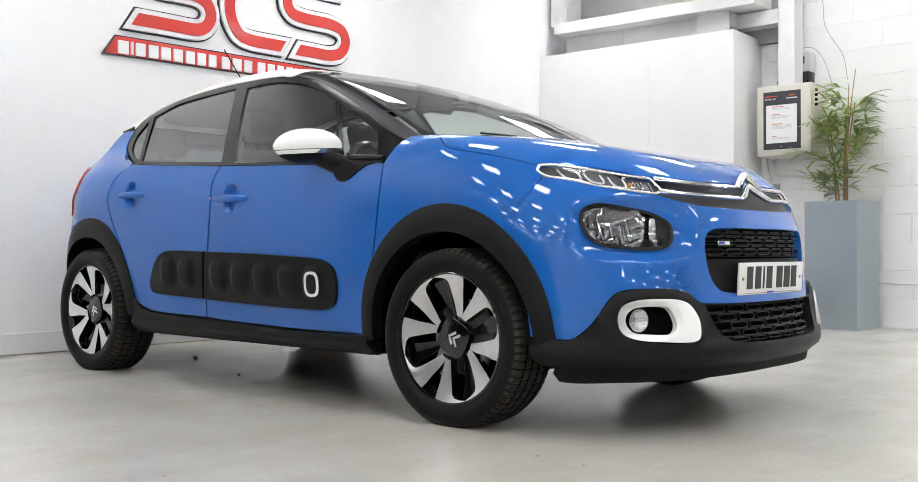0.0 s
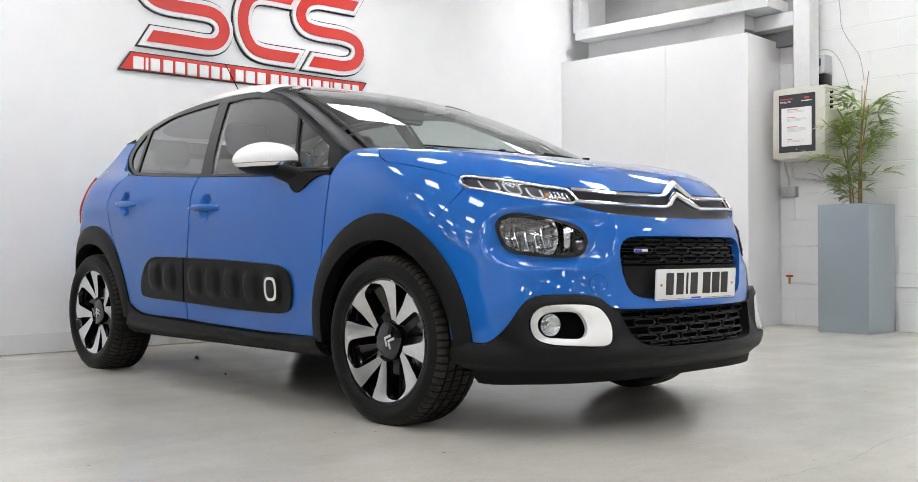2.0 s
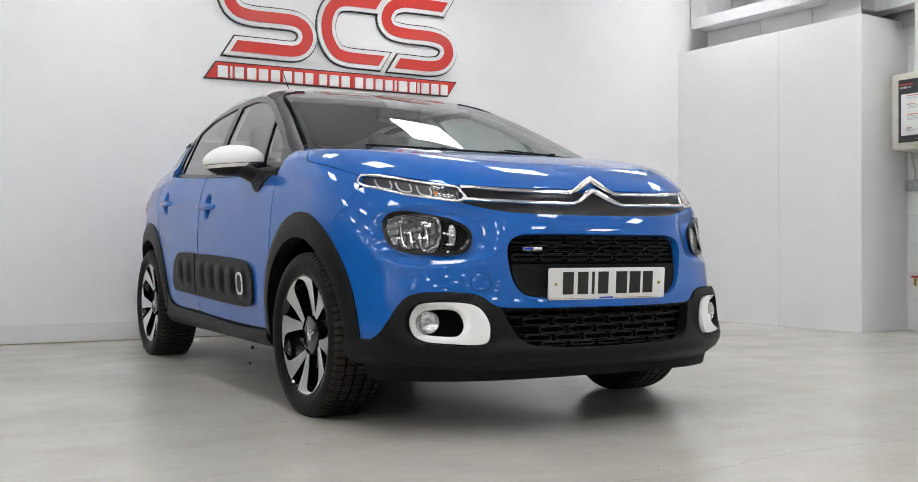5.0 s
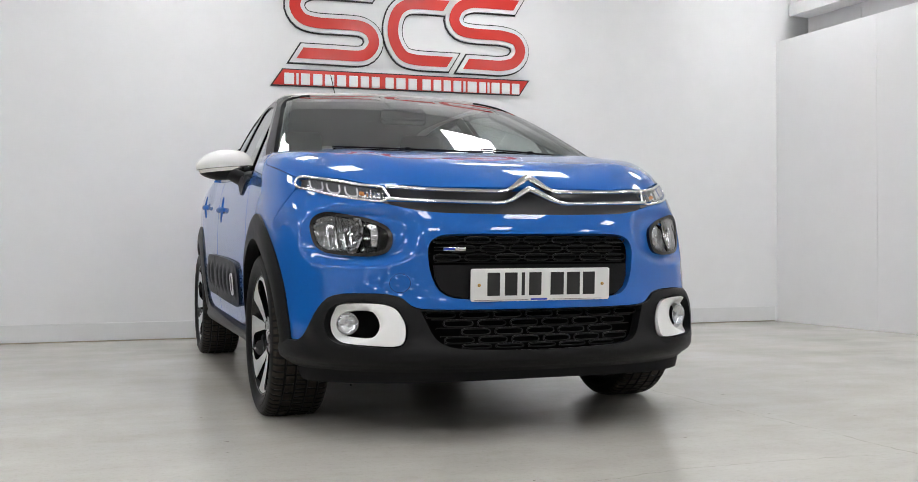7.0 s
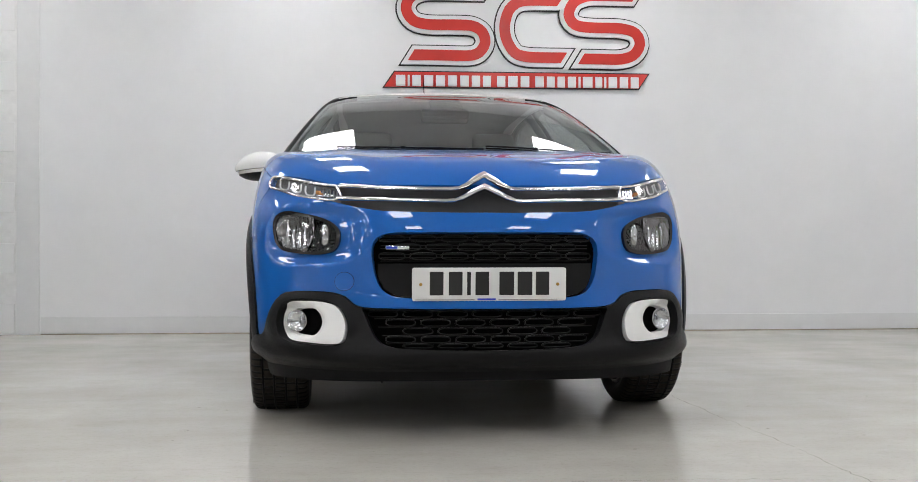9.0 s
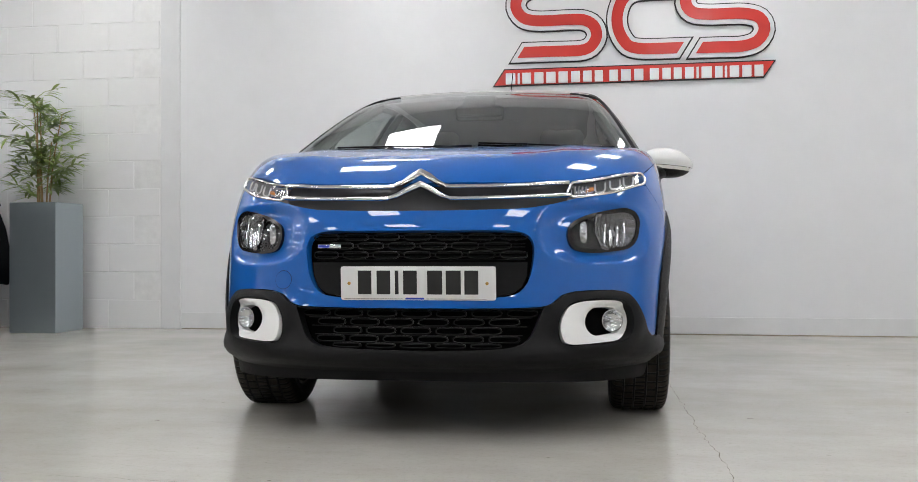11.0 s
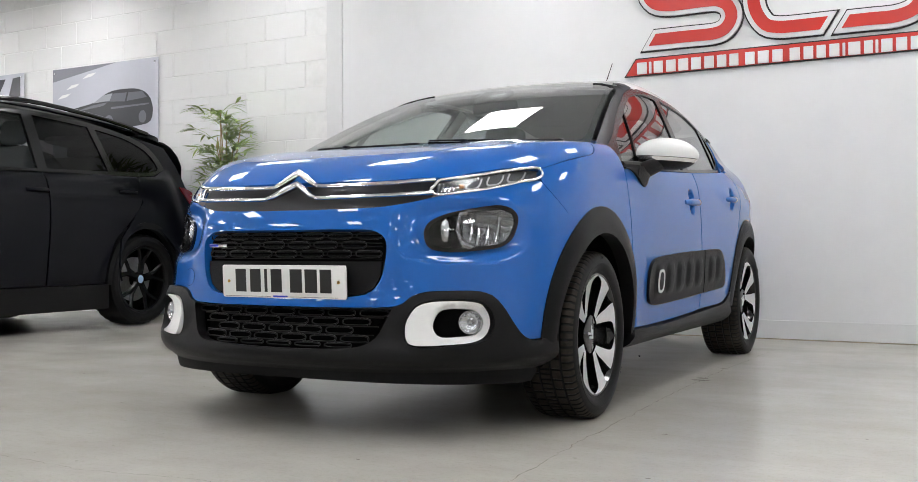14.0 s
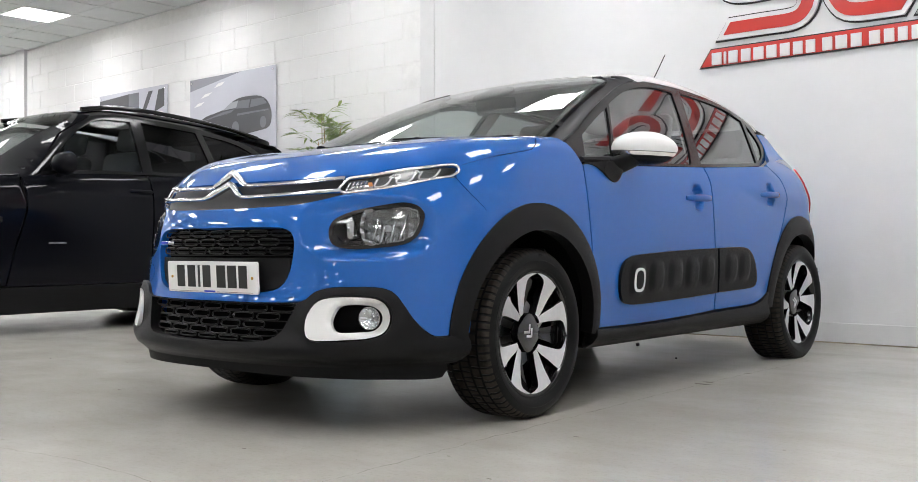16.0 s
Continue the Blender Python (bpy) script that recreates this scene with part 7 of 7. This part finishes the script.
def poster(x0, x1, z0, z1, label, car_shape):
    t = thing("wall_print", label, "poster", pose(x0, 0, z0), "wall prints")
    w, h = x1 - x0, z1 - z0
    part("panel", box((w, 0.006, h), (w / 2, 3.757, h / 2), 0.001), PRINT_SKY, t, "glossy printed panel", smooth=False)
    for x, z in ((0.04, 0.04), (w - 0.04, 0.04), (0.04, h - 0.04), (w - 0.04, h - 0.04)):
        part("standoff", lathe([(0, 0.011), (0.010, 0.011), (0.012, 0.0005)], 12, "y"), CHROME, t, "steel stand-off").matrix_basis = pose(x, 3.754, z, 180, 0, 0)
        part("spacer", rod([(x, 3.758, z), (x, 3.796, z)], 0.009, 8), CHROME, t)
    S = lambda *p: [(a * w, b * h) for a, b in p]
    if car_shape:
        C = lambda *p: [(a * w, (0.27 + (b - 0.09) * 0.78) * h) for a, b in p]
        on_print(S((0.003, 0.86), (0.62, 0.997), (0.003, 0.997)), 3.7535, PRINT_CEIL, t, "printed_ceiling")
        on_print(S((0.003, 0.003), (0.997, 0.003), (0.997, 0.10), (0.003, 0.36)), 3.7535, PRINT_FLOOR, t, "printed_floor")
        on_print(smooth_line(C((0.10, 0.26), (0.13, 0.18), (0.30, 0.12), (0.55, 0.09), (0.80, 0.12), (0.93, 0.17), (0.95, 0.38), (0.90, 0.55), (0.80, 0.63), (0.62, 0.64), (0.52, 0.60), (0.42, 0.50), (0.20, 0.43), (0.12, 0.36)), True, 0.06), 3.7525, PRINT_DARK, t, "printed_car")
        on_print(C((0.46, 0.50), (0.60, 0.595), (0.86, 0.585), (0.90, 0.50), (0.70, 0.47)), 3.7515, PRINT_GLASS, t, "printed_windows")
        for cx, cz, r in ((0.55, 0.20, 0.075), (0.86, 0.24, 0.062)):
            on_print([(cx * w + r * w * 0.55 * math.cos(a), (0.27 + (cz - 0.09) * 0.78) * h + r * h * 1.05 * math.sin(a)) for a in np.linspace(0, 2 * math.pi, 22)[:-1]], 3.7515, PRINT_GLASS, t, "printed_wheel")
        on_print(C((0.40, 0.485), (0.50, 0.585), (0.585, 0.60), (0.56, 0.50)), 3.7512, PRINT_FLOOR, t, "printed_windscreen")
        on_print(C((0.14, 0.36), (0.40, 0.46), (0.54, 0.48), (0.50, 0.44), (0.30, 0.40)), 3.7512, PRINT_GLASS, t, "printed_bonnet")
        on_print(C((0.14, 0.31), (0.27, 0.30), (0.26, 0.34), (0.15, 0.35)), 3.7509, PAPER, t, "printed_headlamp")
        on_print(C((0.57, 0.38), (0.92, 0.40), (0.92, 0.42), (0.57, 0.41)), 3.7512, PRINT_GLASS, t, "printed_crease")
        on_print(C((0.70, 0.47), (0.715, 0.47), (0.735, 0.595), (0.72, 0.595)), 3.7508, PRINT_DARK, t, "printed_pillar")
        for px, pz in ((0.30, 0.86), (0.14, 0.76), (0.05, 0.66)):
            on_print(S((px, pz), (px + 0.09, pz + 0.02), (px + 0.13, pz + 0.055), (px + 0.05, pz + 0.045)), 3.7522, PAPER, t, "printed_lamp")
    else:
        on_print(S((0.003, 0.60), (0.45, 0.75), (0.45, 0.96), (0.003, 0.93)), 3.7535, PRINT_DARK, t, "printed_wall")
        on_print(S((0.45, 0.45), (0.60, 0.70), (0.60, 0.96), (0.45, 0.96)), 3.7528, PRINT_GLASS, t, "printed_doorway")
        on_print(smooth_line(S((0.30, 0.20), (0.45, 0.50), (0.70, 0.62), (0.95, 0.66), (0.96, 0.20), (0.6, 0.10)), True, 0.06), 3.7522, PAPER, t, "printed_shape")
        on_print(S((0.60, 0.60), (0.66, 0.62), (0.80, 0.95), (0.74, 0.95)), 3.7515, PRINT_DARK, t, "printed_pillar")
        on_print(S((0.82, 0.68), (0.96, 0.74), (0.96, 0.96), (0.88, 0.95)), 3.7515, PRINT_DARK, t, "printed_pillar")
    return t


poster(-6.39, -4.89, 1.55, 2.465, "grey wall print showing a dark car in a bright hall", True)
poster(-8.32, -6.84, 1.55, 2.48, "grey wall print showing a bright hall interior", False)

# ---- the black estate car beside it: same way of building, in its own axes ----
SUV_BLACK = mat("black_metallic_paint", (0.0022, 0.0025, 0.0045), 0.45, 0.0, 0.32, 0.012, spec=0.03)
SUV_AT = pose(-4.753, -0.024, 0, 0, 0, 3.65) @ Matrix.Diagonal((0.95, 0.9135, 1.009, 1))
suv = thing("suv", "glossy black large estate car with black wheels, parked beside a planter", "car", SUV_AT)
S_HALF = spline([0.15, 0.35, 0.60, 0.85, 1.00, 1.12, 1.25], [0.93, 0.965, 0.985, 0.995, 0.985, 0.955, 0.90])
S_NOSE = spline([0.15, 0.45, 0.75, 0.95, 1.10], [-0.84, -0.88, -0.88, -0.80, -0.62])
S_HOOD = spline([-0.85, -0.60, -0.20, 0.30, 0.80, 1.4], [0.93, 1.03, 1.09, 1.13, 1.17, 1.20])
S_SCREEN = spline([1.08, 1.20, 1.40, 1.60, 1.70, 1.76], [0.52, 0.70, 0.96, 1.24, 1.42, 1.60])
S_ROOF = spline([0.96, 1.26, 1.6, 2.3, 2.9, 3.5, 3.9], [1.58, 1.67, 1.735, 1.740, 1.695, 1.610, 1.54])


def suv_low(x, y, z):
    x = np.abs(x)
    w = S_HALF(z) * (1 - 0.05 * step(3.0, 3.9, y))
    a = np.maximum((S_NOSE(z) + 0.6 - y) / 0.6, 0)
    b = np.maximum((y - 3.80 + 0.22 * (z - 0.7) + 0.40) / 0.40, 0)
    g = ((x / w) ** 3.0 + a ** 2.2 + b ** 2.4 - 1) / 3.0
    return smax(smax(g, z - S_HOOD(y) + 0.02 * x * x, 0.08), (z - 1.24 - 0.02 * (y - 1)) * 0.95, 0.06)


def suv_top(x, y, z):
    x = np.abs(x)
    h = z - 1.12
    side = (x - (0.90 - 0.36 * h - 0.10 * h * h - 0.05 * step(2.2, 4.0, y))) * 0.92
    front = (S_SCREEN(z) + 0.22 * x * x - y) / 1.95
    back = (y - 3.95 + 0.62 * h) * 0.85
    return smax(smax(smax(side, front, 0.05), z - S_ROOF(y) + 0.03 * (x / 0.7) ** 2, 0.09), back, 0.07)


def suv_body(x, y, z):
    return -smax(-suv_low(x, y, z), -suv_top(x, y, z), 0.05)


def sline(*p):
    return L(list(p), True, 0.05)


wb = 2.975
SUV_DARK = pane("suv_dark_glass", (0.03, 0.03, 0.033), gloss=0.02, power=5)
SUV_CLEAR = pane("suv_front_glass", (0.50, 0.53, 0.52), gloss=0.03, power=5)
RED_TAIL = mat("dark_red_lens", (0.16, 0.006, 0.010), 0.15, 0, 0.5, 0.03)
for s in (-1, 1):
    k = dict(sign=s)
    arch_f, arch_r = arc(0.0, 0.37, 0.42, 0.43, 178, 2, 24), arc(wb, 0.37, 0.42, 0.43, 178, 2, 24)
    patch("front_wing", suv_low, 0, [(-0.42, 0.37), (-0.62, 0.40), (-0.62, 0.80), (-0.45, 0.98), (-0.10, 1.06), (0.30, 1.105), (0.70, 1.135), (0.72, 0.90), (0.62, 0.60), (0.56, 0.35)] + arch_f[::-1], SUV_BLACK, suv, "black front wing", cell=0.06, depth=0.02, **k)
    dF = patch("front_door", suv_low, 0, sline((0.57, 0.35, 1), (0.63, 0.60), (0.73, 0.90), (0.71, 1.13, 1), (1.10, 1.165), (1.88, 1.185, 1), (1.88, 0.85), (1.86, 0.35, 1)), SUV_BLACK, suv, "black front door", cell=0.05, depth=0.03, bend=lambda u, v: 0.006 * np.exp(-((v - 0.98 - 0.02 * u) / 0.03) ** 2), **k)
    dR = patch("rear_door", suv_low, 0, sline((1.87, 0.35, 1), (1.89, 0.85), (1.89, 1.185, 1), (2.4, 1.20), (2.95, 1.21, 1), (2.93, 1.0), (2.78, 0.84), (2.62, 0.70), (2.53, 0.52), (2.50, 0.35, 1)), SUV_BLACK, suv, "black rear door", cell=0.05, depth=0.03, bend=lambda u, v: 0.006 * np.exp(-((v - 0.98 - 0.02 * u) / 0.03) ** 2), **k)
    patch("rear_quarter", suv_body, 0, [(2.555, 0.37), (2.56, 0.50), (2.635, 0.70), (2.79, 0.84), (2.94, 1.0), (2.96, 1.21), (3.2, 1.23), (3.42, 1.30), (3.30, 1.485), (3.10, 1.565), (3.52, 1.50), (3.62, 1.34), (3.70, 1.10), (3.76, 0.80), (3.74, 0.50), (3.60, 0.36)] + arch_r[::-1], SUV_BLACK, suv, "black rear quarter panel", cell=0.05, depth=0.02, **k)
    patch("sill", suv_low, 0, sline((0.46, 0.345, 1), (2.53, 0.345, 1), (2.56, 0.155, 1), (0.44, 0.155, 1)), PLASTIC, suv, "black sill", off=0.02, cell=0.08, depth=0.1, **k)
    for cy, a0, a1 in ((0.0, -6, 184), (wb, -6, 184)):
        patch("wheel_arch_trim", suv_low, 0, arc(cy, 0.37, 0.455, 0.465, a1, a0, 30) + arc(cy, 0.37, 0.405, 0.415, a0, a1, 30), PLASTIC, suv, "black wheel arch trim", off=0.010, cell=0.04, gap=0, depth=0.06, **k)
        bm = bmesh.new()
        aa = np.linspace(-15, 195, 24)
        rows = [[bm.verts.new((s * x0, cy + r * math.cos(radians(a)), 0.37 + r * math.sin(radians(a)))) for a in aa] for x0, r in ((0.95, 0.43), (0.62, 0.43), (0.615, 0.03))]
        for a, b in zip(rows, rows[1:]):
            for i in range(len(aa) - 1):
                bm.faces.new((a[i], a[i + 1], b[i + 1], b[i]))
        part("wheel_well_liner", bm, DARK, suv)
    DL = sline((0.82, 1.140, 1), (1.25, 1.172), (1.90, 1.195), (2.96, 1.215), (3.28, 1.240), (3.42, 1.30), (3.30, 1.475), (3.05, 1.562), (2.5, 1.638), (1.9, 1.665), (1.48, 1.640), (1.18, 1.48, 1))
    G1 = sline((0.93, 1.180, 1), (1.25, 1.20), (1.87, 1.215, 1), (1.86, 1.625, 1), (1.52, 1.612), (1.26, 1.47))
    G2 = sline((1.97, 1.220, 1), (2.66, 1.238, 1), (2.56, 1.592, 1), (1.97, 1.628, 1))
    G3 = sline((2.74, 1.245, 1), (3.20, 1.262), (3.34, 1.305), (3.24, 1.44), (3.0, 1.530), (2.64, 1.580, 1))
    fr_ = patch("window_surround", suv_top, 0, DL, FRAME_BLACK, suv, "gloss black window frames", [np.array(q) for q in (G1, G2, G3)], off=0.004, cell=0.07, gap=0, depth=0.03, **k)
    patch("front_pillar", suv_top, 0, sline((0.66, 1.12, 1), (0.82, 1.145), (1.18, 1.485), (1.48, 1.645, 1), (1.44, 1.672, 1), (1.08, 1.46), (0.60, 1.11, 1)), SUV_BLACK, suv, "black windscreen pillar", off=0.006, cell=0.04, gap=0, depth=0.03, **k)
    for o, nm, m in ((G1, "door_glass", SUV_CLEAR), (G2, "rear_door_glass", SUV_DARK), (G3, "rear_quarter_glass", SUV_DARK)):
        patch(nm, suv_top, 0, o, m, fr_, off=-0.004, gap=-0.004, cell=0.1, depth=0, **k)
    for y0, z0, d in ((1.66, 1.055, dF), (2.66, 1.075, dR)):
        p = solve(suv_low, 0, np.linspace(y0, y0 + 0.22, 7), np.full(7, z0), s)
        p[:, 0] += s * (0.004 + 0.022 * np.sin(np.linspace(0, math.pi, 7)) ** 0.6)
        part("door_handle", rod(p, 0.014, 8, flat=0.7, up=(s, 0, 0)), SUV_BLACK, d, "black pull handle")
    bm = bmesh.new()
    bmesh.ops.create_uvsphere(bm, u_segments=24, v_segments=14, radius=1)
    for v in bm.verts:
        c = v.co
        v.co = Vector((s * (1.03 + 0.115 * np.sign(c.x) * abs(c.x) ** 0.8), 1.04 + (0.11 if c.y < 0 else 0.05) * c.y, 1.235 + 0.085 * np.sign(c.z) * abs(c.z) ** 0.85))
    bmesh.ops.recalc_face_normals(bm, faces=bm.faces)
    mir = part("door_mirror", bm, SUV_BLACK, suv, "gloss black door mirror")
    part("mirror_arm", rod([(s * 0.92, 1.03, 1.15), (s * 0.97, 1.03, 1.165), (s * 1.01, 1.04, 1.18)], 0.03, 8, flat=0.6), GLOSS_BLACK, mir)
    patch("tail_lamp", suv_body, 0, sline((3.57, 1.155, 1), (3.64, 1.15), (3.74, 1.12, 1), (3.765, 0.97, 1), (3.70, 0.98), (3.63, 1.06)), RED_TAIL, suv, "red tail lamp", off=0.010, cell=0.05, depth=0.03, **k)
    rail = [(s * (0.645 - 0.02 * abs(y - 2.2)), y, float(S_ROOF(np.array(y))) - 0.012) for y in np.linspace(1.42, 3.4, 12)]
    part("roof_rail", rod(rail, 0.018, 8), GLOSS_BLACK, suv, "black roof rail")
    part("side_badge", box((0.008, 0.15, 0.012), (0, 0, 0), 0.002), LAMP_GREY, suv, "small chrome bar badge").matrix_basis = pose(s * 0.993, 0.98, 0.655)
    part("wing_vent", box((0.012, 0.16, 0.05), (0, 0, 0), 0.01), GLOSS_BLACK, suv, "dark wing vent").matrix_basis = pose(s * 0.995, 0.45, 0.82, 0, 0, 4)
wsr = [(0.0, 1.09), (-0.45, 1.09), (-0.80, 1.10, 1), (-0.74, 1.35), (-0.66, 1.60), (-0.62, 1.66, 1), (-0.3, 1.695), (0.0, 1.70)]
patch("windscreen", suv_top, 1, L(wsr + flip(wsr[1:-1]), True, 0.06), SUV_CLEAR, suv, "windscreen", cell=0.08, gap=0, depth=0)
hd = [(0.0, -0.80), (-0.40, -0.76), (-0.70, -0.58), (-0.86, -0.30), (-0.90, 0.2), (-0.88, 0.72), (-0.5, 0.65), (0.0, 0.60)]
patch("bonnet", suv_low, 2, L(hd + flip(hd[1:-1]), True, 0.06), SUV_BLACK, suv, "black bonnet", cell=0.07)
rf = [(0.0, 1.46), (-0.40, 1.48), (-0.60, 1.56), (-0.655, 2.2), (-0.64, 2.9), (-0.58, 3.35), (-0.3, 3.45), (0.0, 3.47)]
patch("roof", suv_top, 2, L(rf + flip(rf[1:-1]), True, 0.06), SUV_BLACK, suv, "black roof", off=0.004, cell=0.07)
bm = slab(L([(-0.56, 3.30), (-0.60, 3.55), (-0.50, 3.68), (0.0, 3.72), (0.50, 3.68), (0.60, 3.55), (0.56, 3.30), (0.0, 3.36)], True, 0.08), 0.045, pose(0, 0, 1.984, -6, 0, 0), 0.012)
part("roof_spoiler", bm, SUV_BLACK, suv, "black roof spoiler")
nb = [(-0.95, 0.30), (-0.95, 0.60), (-0.90, 0.85), (-0.70, 0.96), (0.0, 0.97)]
nose_l = [(-0.86, 0.25), (-0.88, 0.60), (-0.80, 0.90), (-0.45, 0.97), (0.0, 0.98), (0.45, 0.97), (0.80, 0.90), (0.88, 0.60), (0.86, 0.25), (0.0, 0.22)]
patch("front_bumper", suv_low, 1, L(nose_l, True, 0.06), SUV_BLACK, suv, "black front end", cell=0.07)
for s in (-1, 1):
    patch("headlamp", suv_low, 1, sline((s * 0.50, 0.80), (s * 0.80, 0.86), (s * 0.82, 0.76), (s * 0.55, 0.70)), REFLECTOR, suv, "slim headlamp", off=0.006, cell=0.05, depth=0.02)
    patch("kidney_grille", suv_low, 1, sline((s * 0.04, 0.90), (s * 0.34, 0.88), (s * 0.38, 0.74), (s * 0.30, 0.60), (s * 0.08, 0.58)), GLOSS_BLACK, suv, "black grille", off=0.008, cell=0.06, depth=0.02)
gt = [(-0.62, 1.56), (-0.70, 1.20), (-0.84, 1.05), (-0.86, 0.60), (-0.80, 0.35), (0.80, 0.35), (0.86, 0.60), (0.84, 1.05), (0.70, 1.20), (0.62, 1.56)]
patch("tailgate", suv_body, 3, L(gt, True, 0.07), SUV_BLACK, suv, "black tailgate", cell=0.08)
part("underbody", box((1.55, 4.2, 0.12), (0, 1.45, 0.20), 0.02), DARK, suv, "dark underbody")
part("cabin_floor", box((1.6, 2.6, 0.05), (0, 1.95, 0.42)), DASH, suv)
for x in (-0.42, 0.42):
    st = part("front_seat", box((0.54, 0.52, 0.16), (x, 1.62, 0.74), 0.05, 3), FABRIC, suv, "black leather seat")
    bm = box((0.52, 0.14, 0.66), (0, 0, 0.33), 0.06, 3)
    box((0.27, 0.11, 0.19), (0, 0, 0.78), 0.05, 3, bm=bm)
    bmesh.ops.transform(bm, matrix=pose(x, 1.86, 0.76, -14, 0, 0), verts=bm.verts)
    part("backrest", bm, FABRIC, st)
part("dashboard", box((1.5, 0.5, 0.35), (0, 0.95, 0.98), 0.08, 3), DASH, suv, "dark dashboard")
part("rear_bench", box((1.4, 0.25, 0.75), (0, 2.75, 1.0), 0.08, 3), FABRIC, suv)


SUV_RIM = mat("black_alloy", (0.0028, 0.0028, 0.003), 0.22, spec=0.18)


def suv_wheel(m):
    bm = lathe([(0.105, 0.262), (0.08, 0.252), (-0.11, 0.25), (-0.12, 0.268)], 48, "x")
    w = part("wheel", bm, SUV_RIM, suv, "gloss black alloy wheel")
    w.matrix_basis = m
    prof = [(0.105, 0.266), (0.135, 0.282), (0.145, 0.315), (0.138, 0.348), (0.118, 0.367), (0.06, 0.372)]
    part("tyre", lathe(prof + [(-a, r) for a, r in prof[::-1]], 72, "x", dip=lambda i, j: 0.006 if 3 <= i <= 8 and j % 2 else 0), RUBBER, w, "wide black tyre", angle=30)
    part("rim_edge", lathe([(0.10, 0.268), (0.112, 0.266), (0.108, 0.252)], 56, "x"), SUV_RIM, w)
    for i in range(5):
        for h in (-1, 1):
            a = radians(72 * i)
            b = radians(72 * i + h * 16)
            p = [(0.075, 0.05 * math.cos(a), 0.05 * math.sin(a)), (0.080, 0.15 * math.cos(a + (b - a) * 0.4), 0.15 * math.sin(a + (b - a) * 0.4)), (0.098, 0.256 * math.cos(b), 0.256 * math.sin(b))]
            part("spoke", rod(p, [0.030, 0.020, 0.018], 6, flat=0.7, up=(1, 0, 0)), SUV_RIM, w)
    part("hub_cap", lathe([(0.06, 0.06), (0.085, 0.05), (0.09, 0.033)], 24, "x"), SUV_RIM, w)
    part("hub_badge", lathe([(0.088, 0.033), (0.092, 0.030), (0.093, 0.0005)], 24, "x"), mat("hub_badge_blue_white", (0.35, 0.50, 0.68), 0.25), w, "round pale blue centre badge")
    part("brake_disc", lathe([(0.0, 0.05), (0.02, 0.06), (0.02, 0.18), (0.0, 0.18)], 40, "x"), STEEL, w)
    part("brake_backing", lathe([(-0.02, 0.001), (-0.02, 0.25)], 30, "x"), DARK, w)
    return w


EVEN = Matrix.Diagonal((1 / 0.95, 1 / 0.9135, 1 / 1.009, 1))
sw = suv_wheel(pose(0.83, wb, 0.3705) @ EVEN @ pose(0, 0, 0, 10, 0, 0))
copy_thing(sw, pose(0.83, 0.0, 0.3705) @ EVEN @ pose(0, 0, 0, 40, 0, 0))
copy_thing(sw, pose(-0.83, wb, 0.3705) @ EVEN @ pose(0, 0, 0, 0, 0, 180))
copy_thing(sw, pose(-0.83, 0.0, 0.3705) @ EVEN @ pose(0, 0, 0, 0, 0, 180))

# ---- blocks of the two painted walls ----
def block_mesh(w, name):
    bm = box((w - 0.004, 0.030, 0.2210), (0, 0, 0), 0.003, 1)
    me = bpy.data.meshes.new(name)
    bm.to_mesh(me)
    bm.free()
    me.materials.append(BLOCK)
    return me


full = block_mesh(0.45, "block")


def lay(parent, start, along, turn, n, rows, skip=None):
    """Courses of blocks in half bond; start: the wall's face at the floor, along: its direction in plan."""
    for r in range(rows):
        for k in range(n):
            u = 0.45 * k + (0.225 if r % 2 else 0.0)
            x, y = start[0] + along[0] * u, start[1] + along[1] * u
            z = 0.1175 + 0.225 * r
            if z + 0.10 > TOP + 0.02 or (skip and skip(x, y, z)):
                continue
            ob = new("block", full)
            ob.parent = parent
            ob.matrix_basis = pose(x, y, z, 0, 0, turn)


lay(bw, (-3.13, NORTH + 0.030), (-1, 0), 0, 20, 15, lambda x, y, z: False)
lay(ew, (EAST + 0.010, 1.95), (0, -1), 90, 11, 15, lambda x, y, z: False)
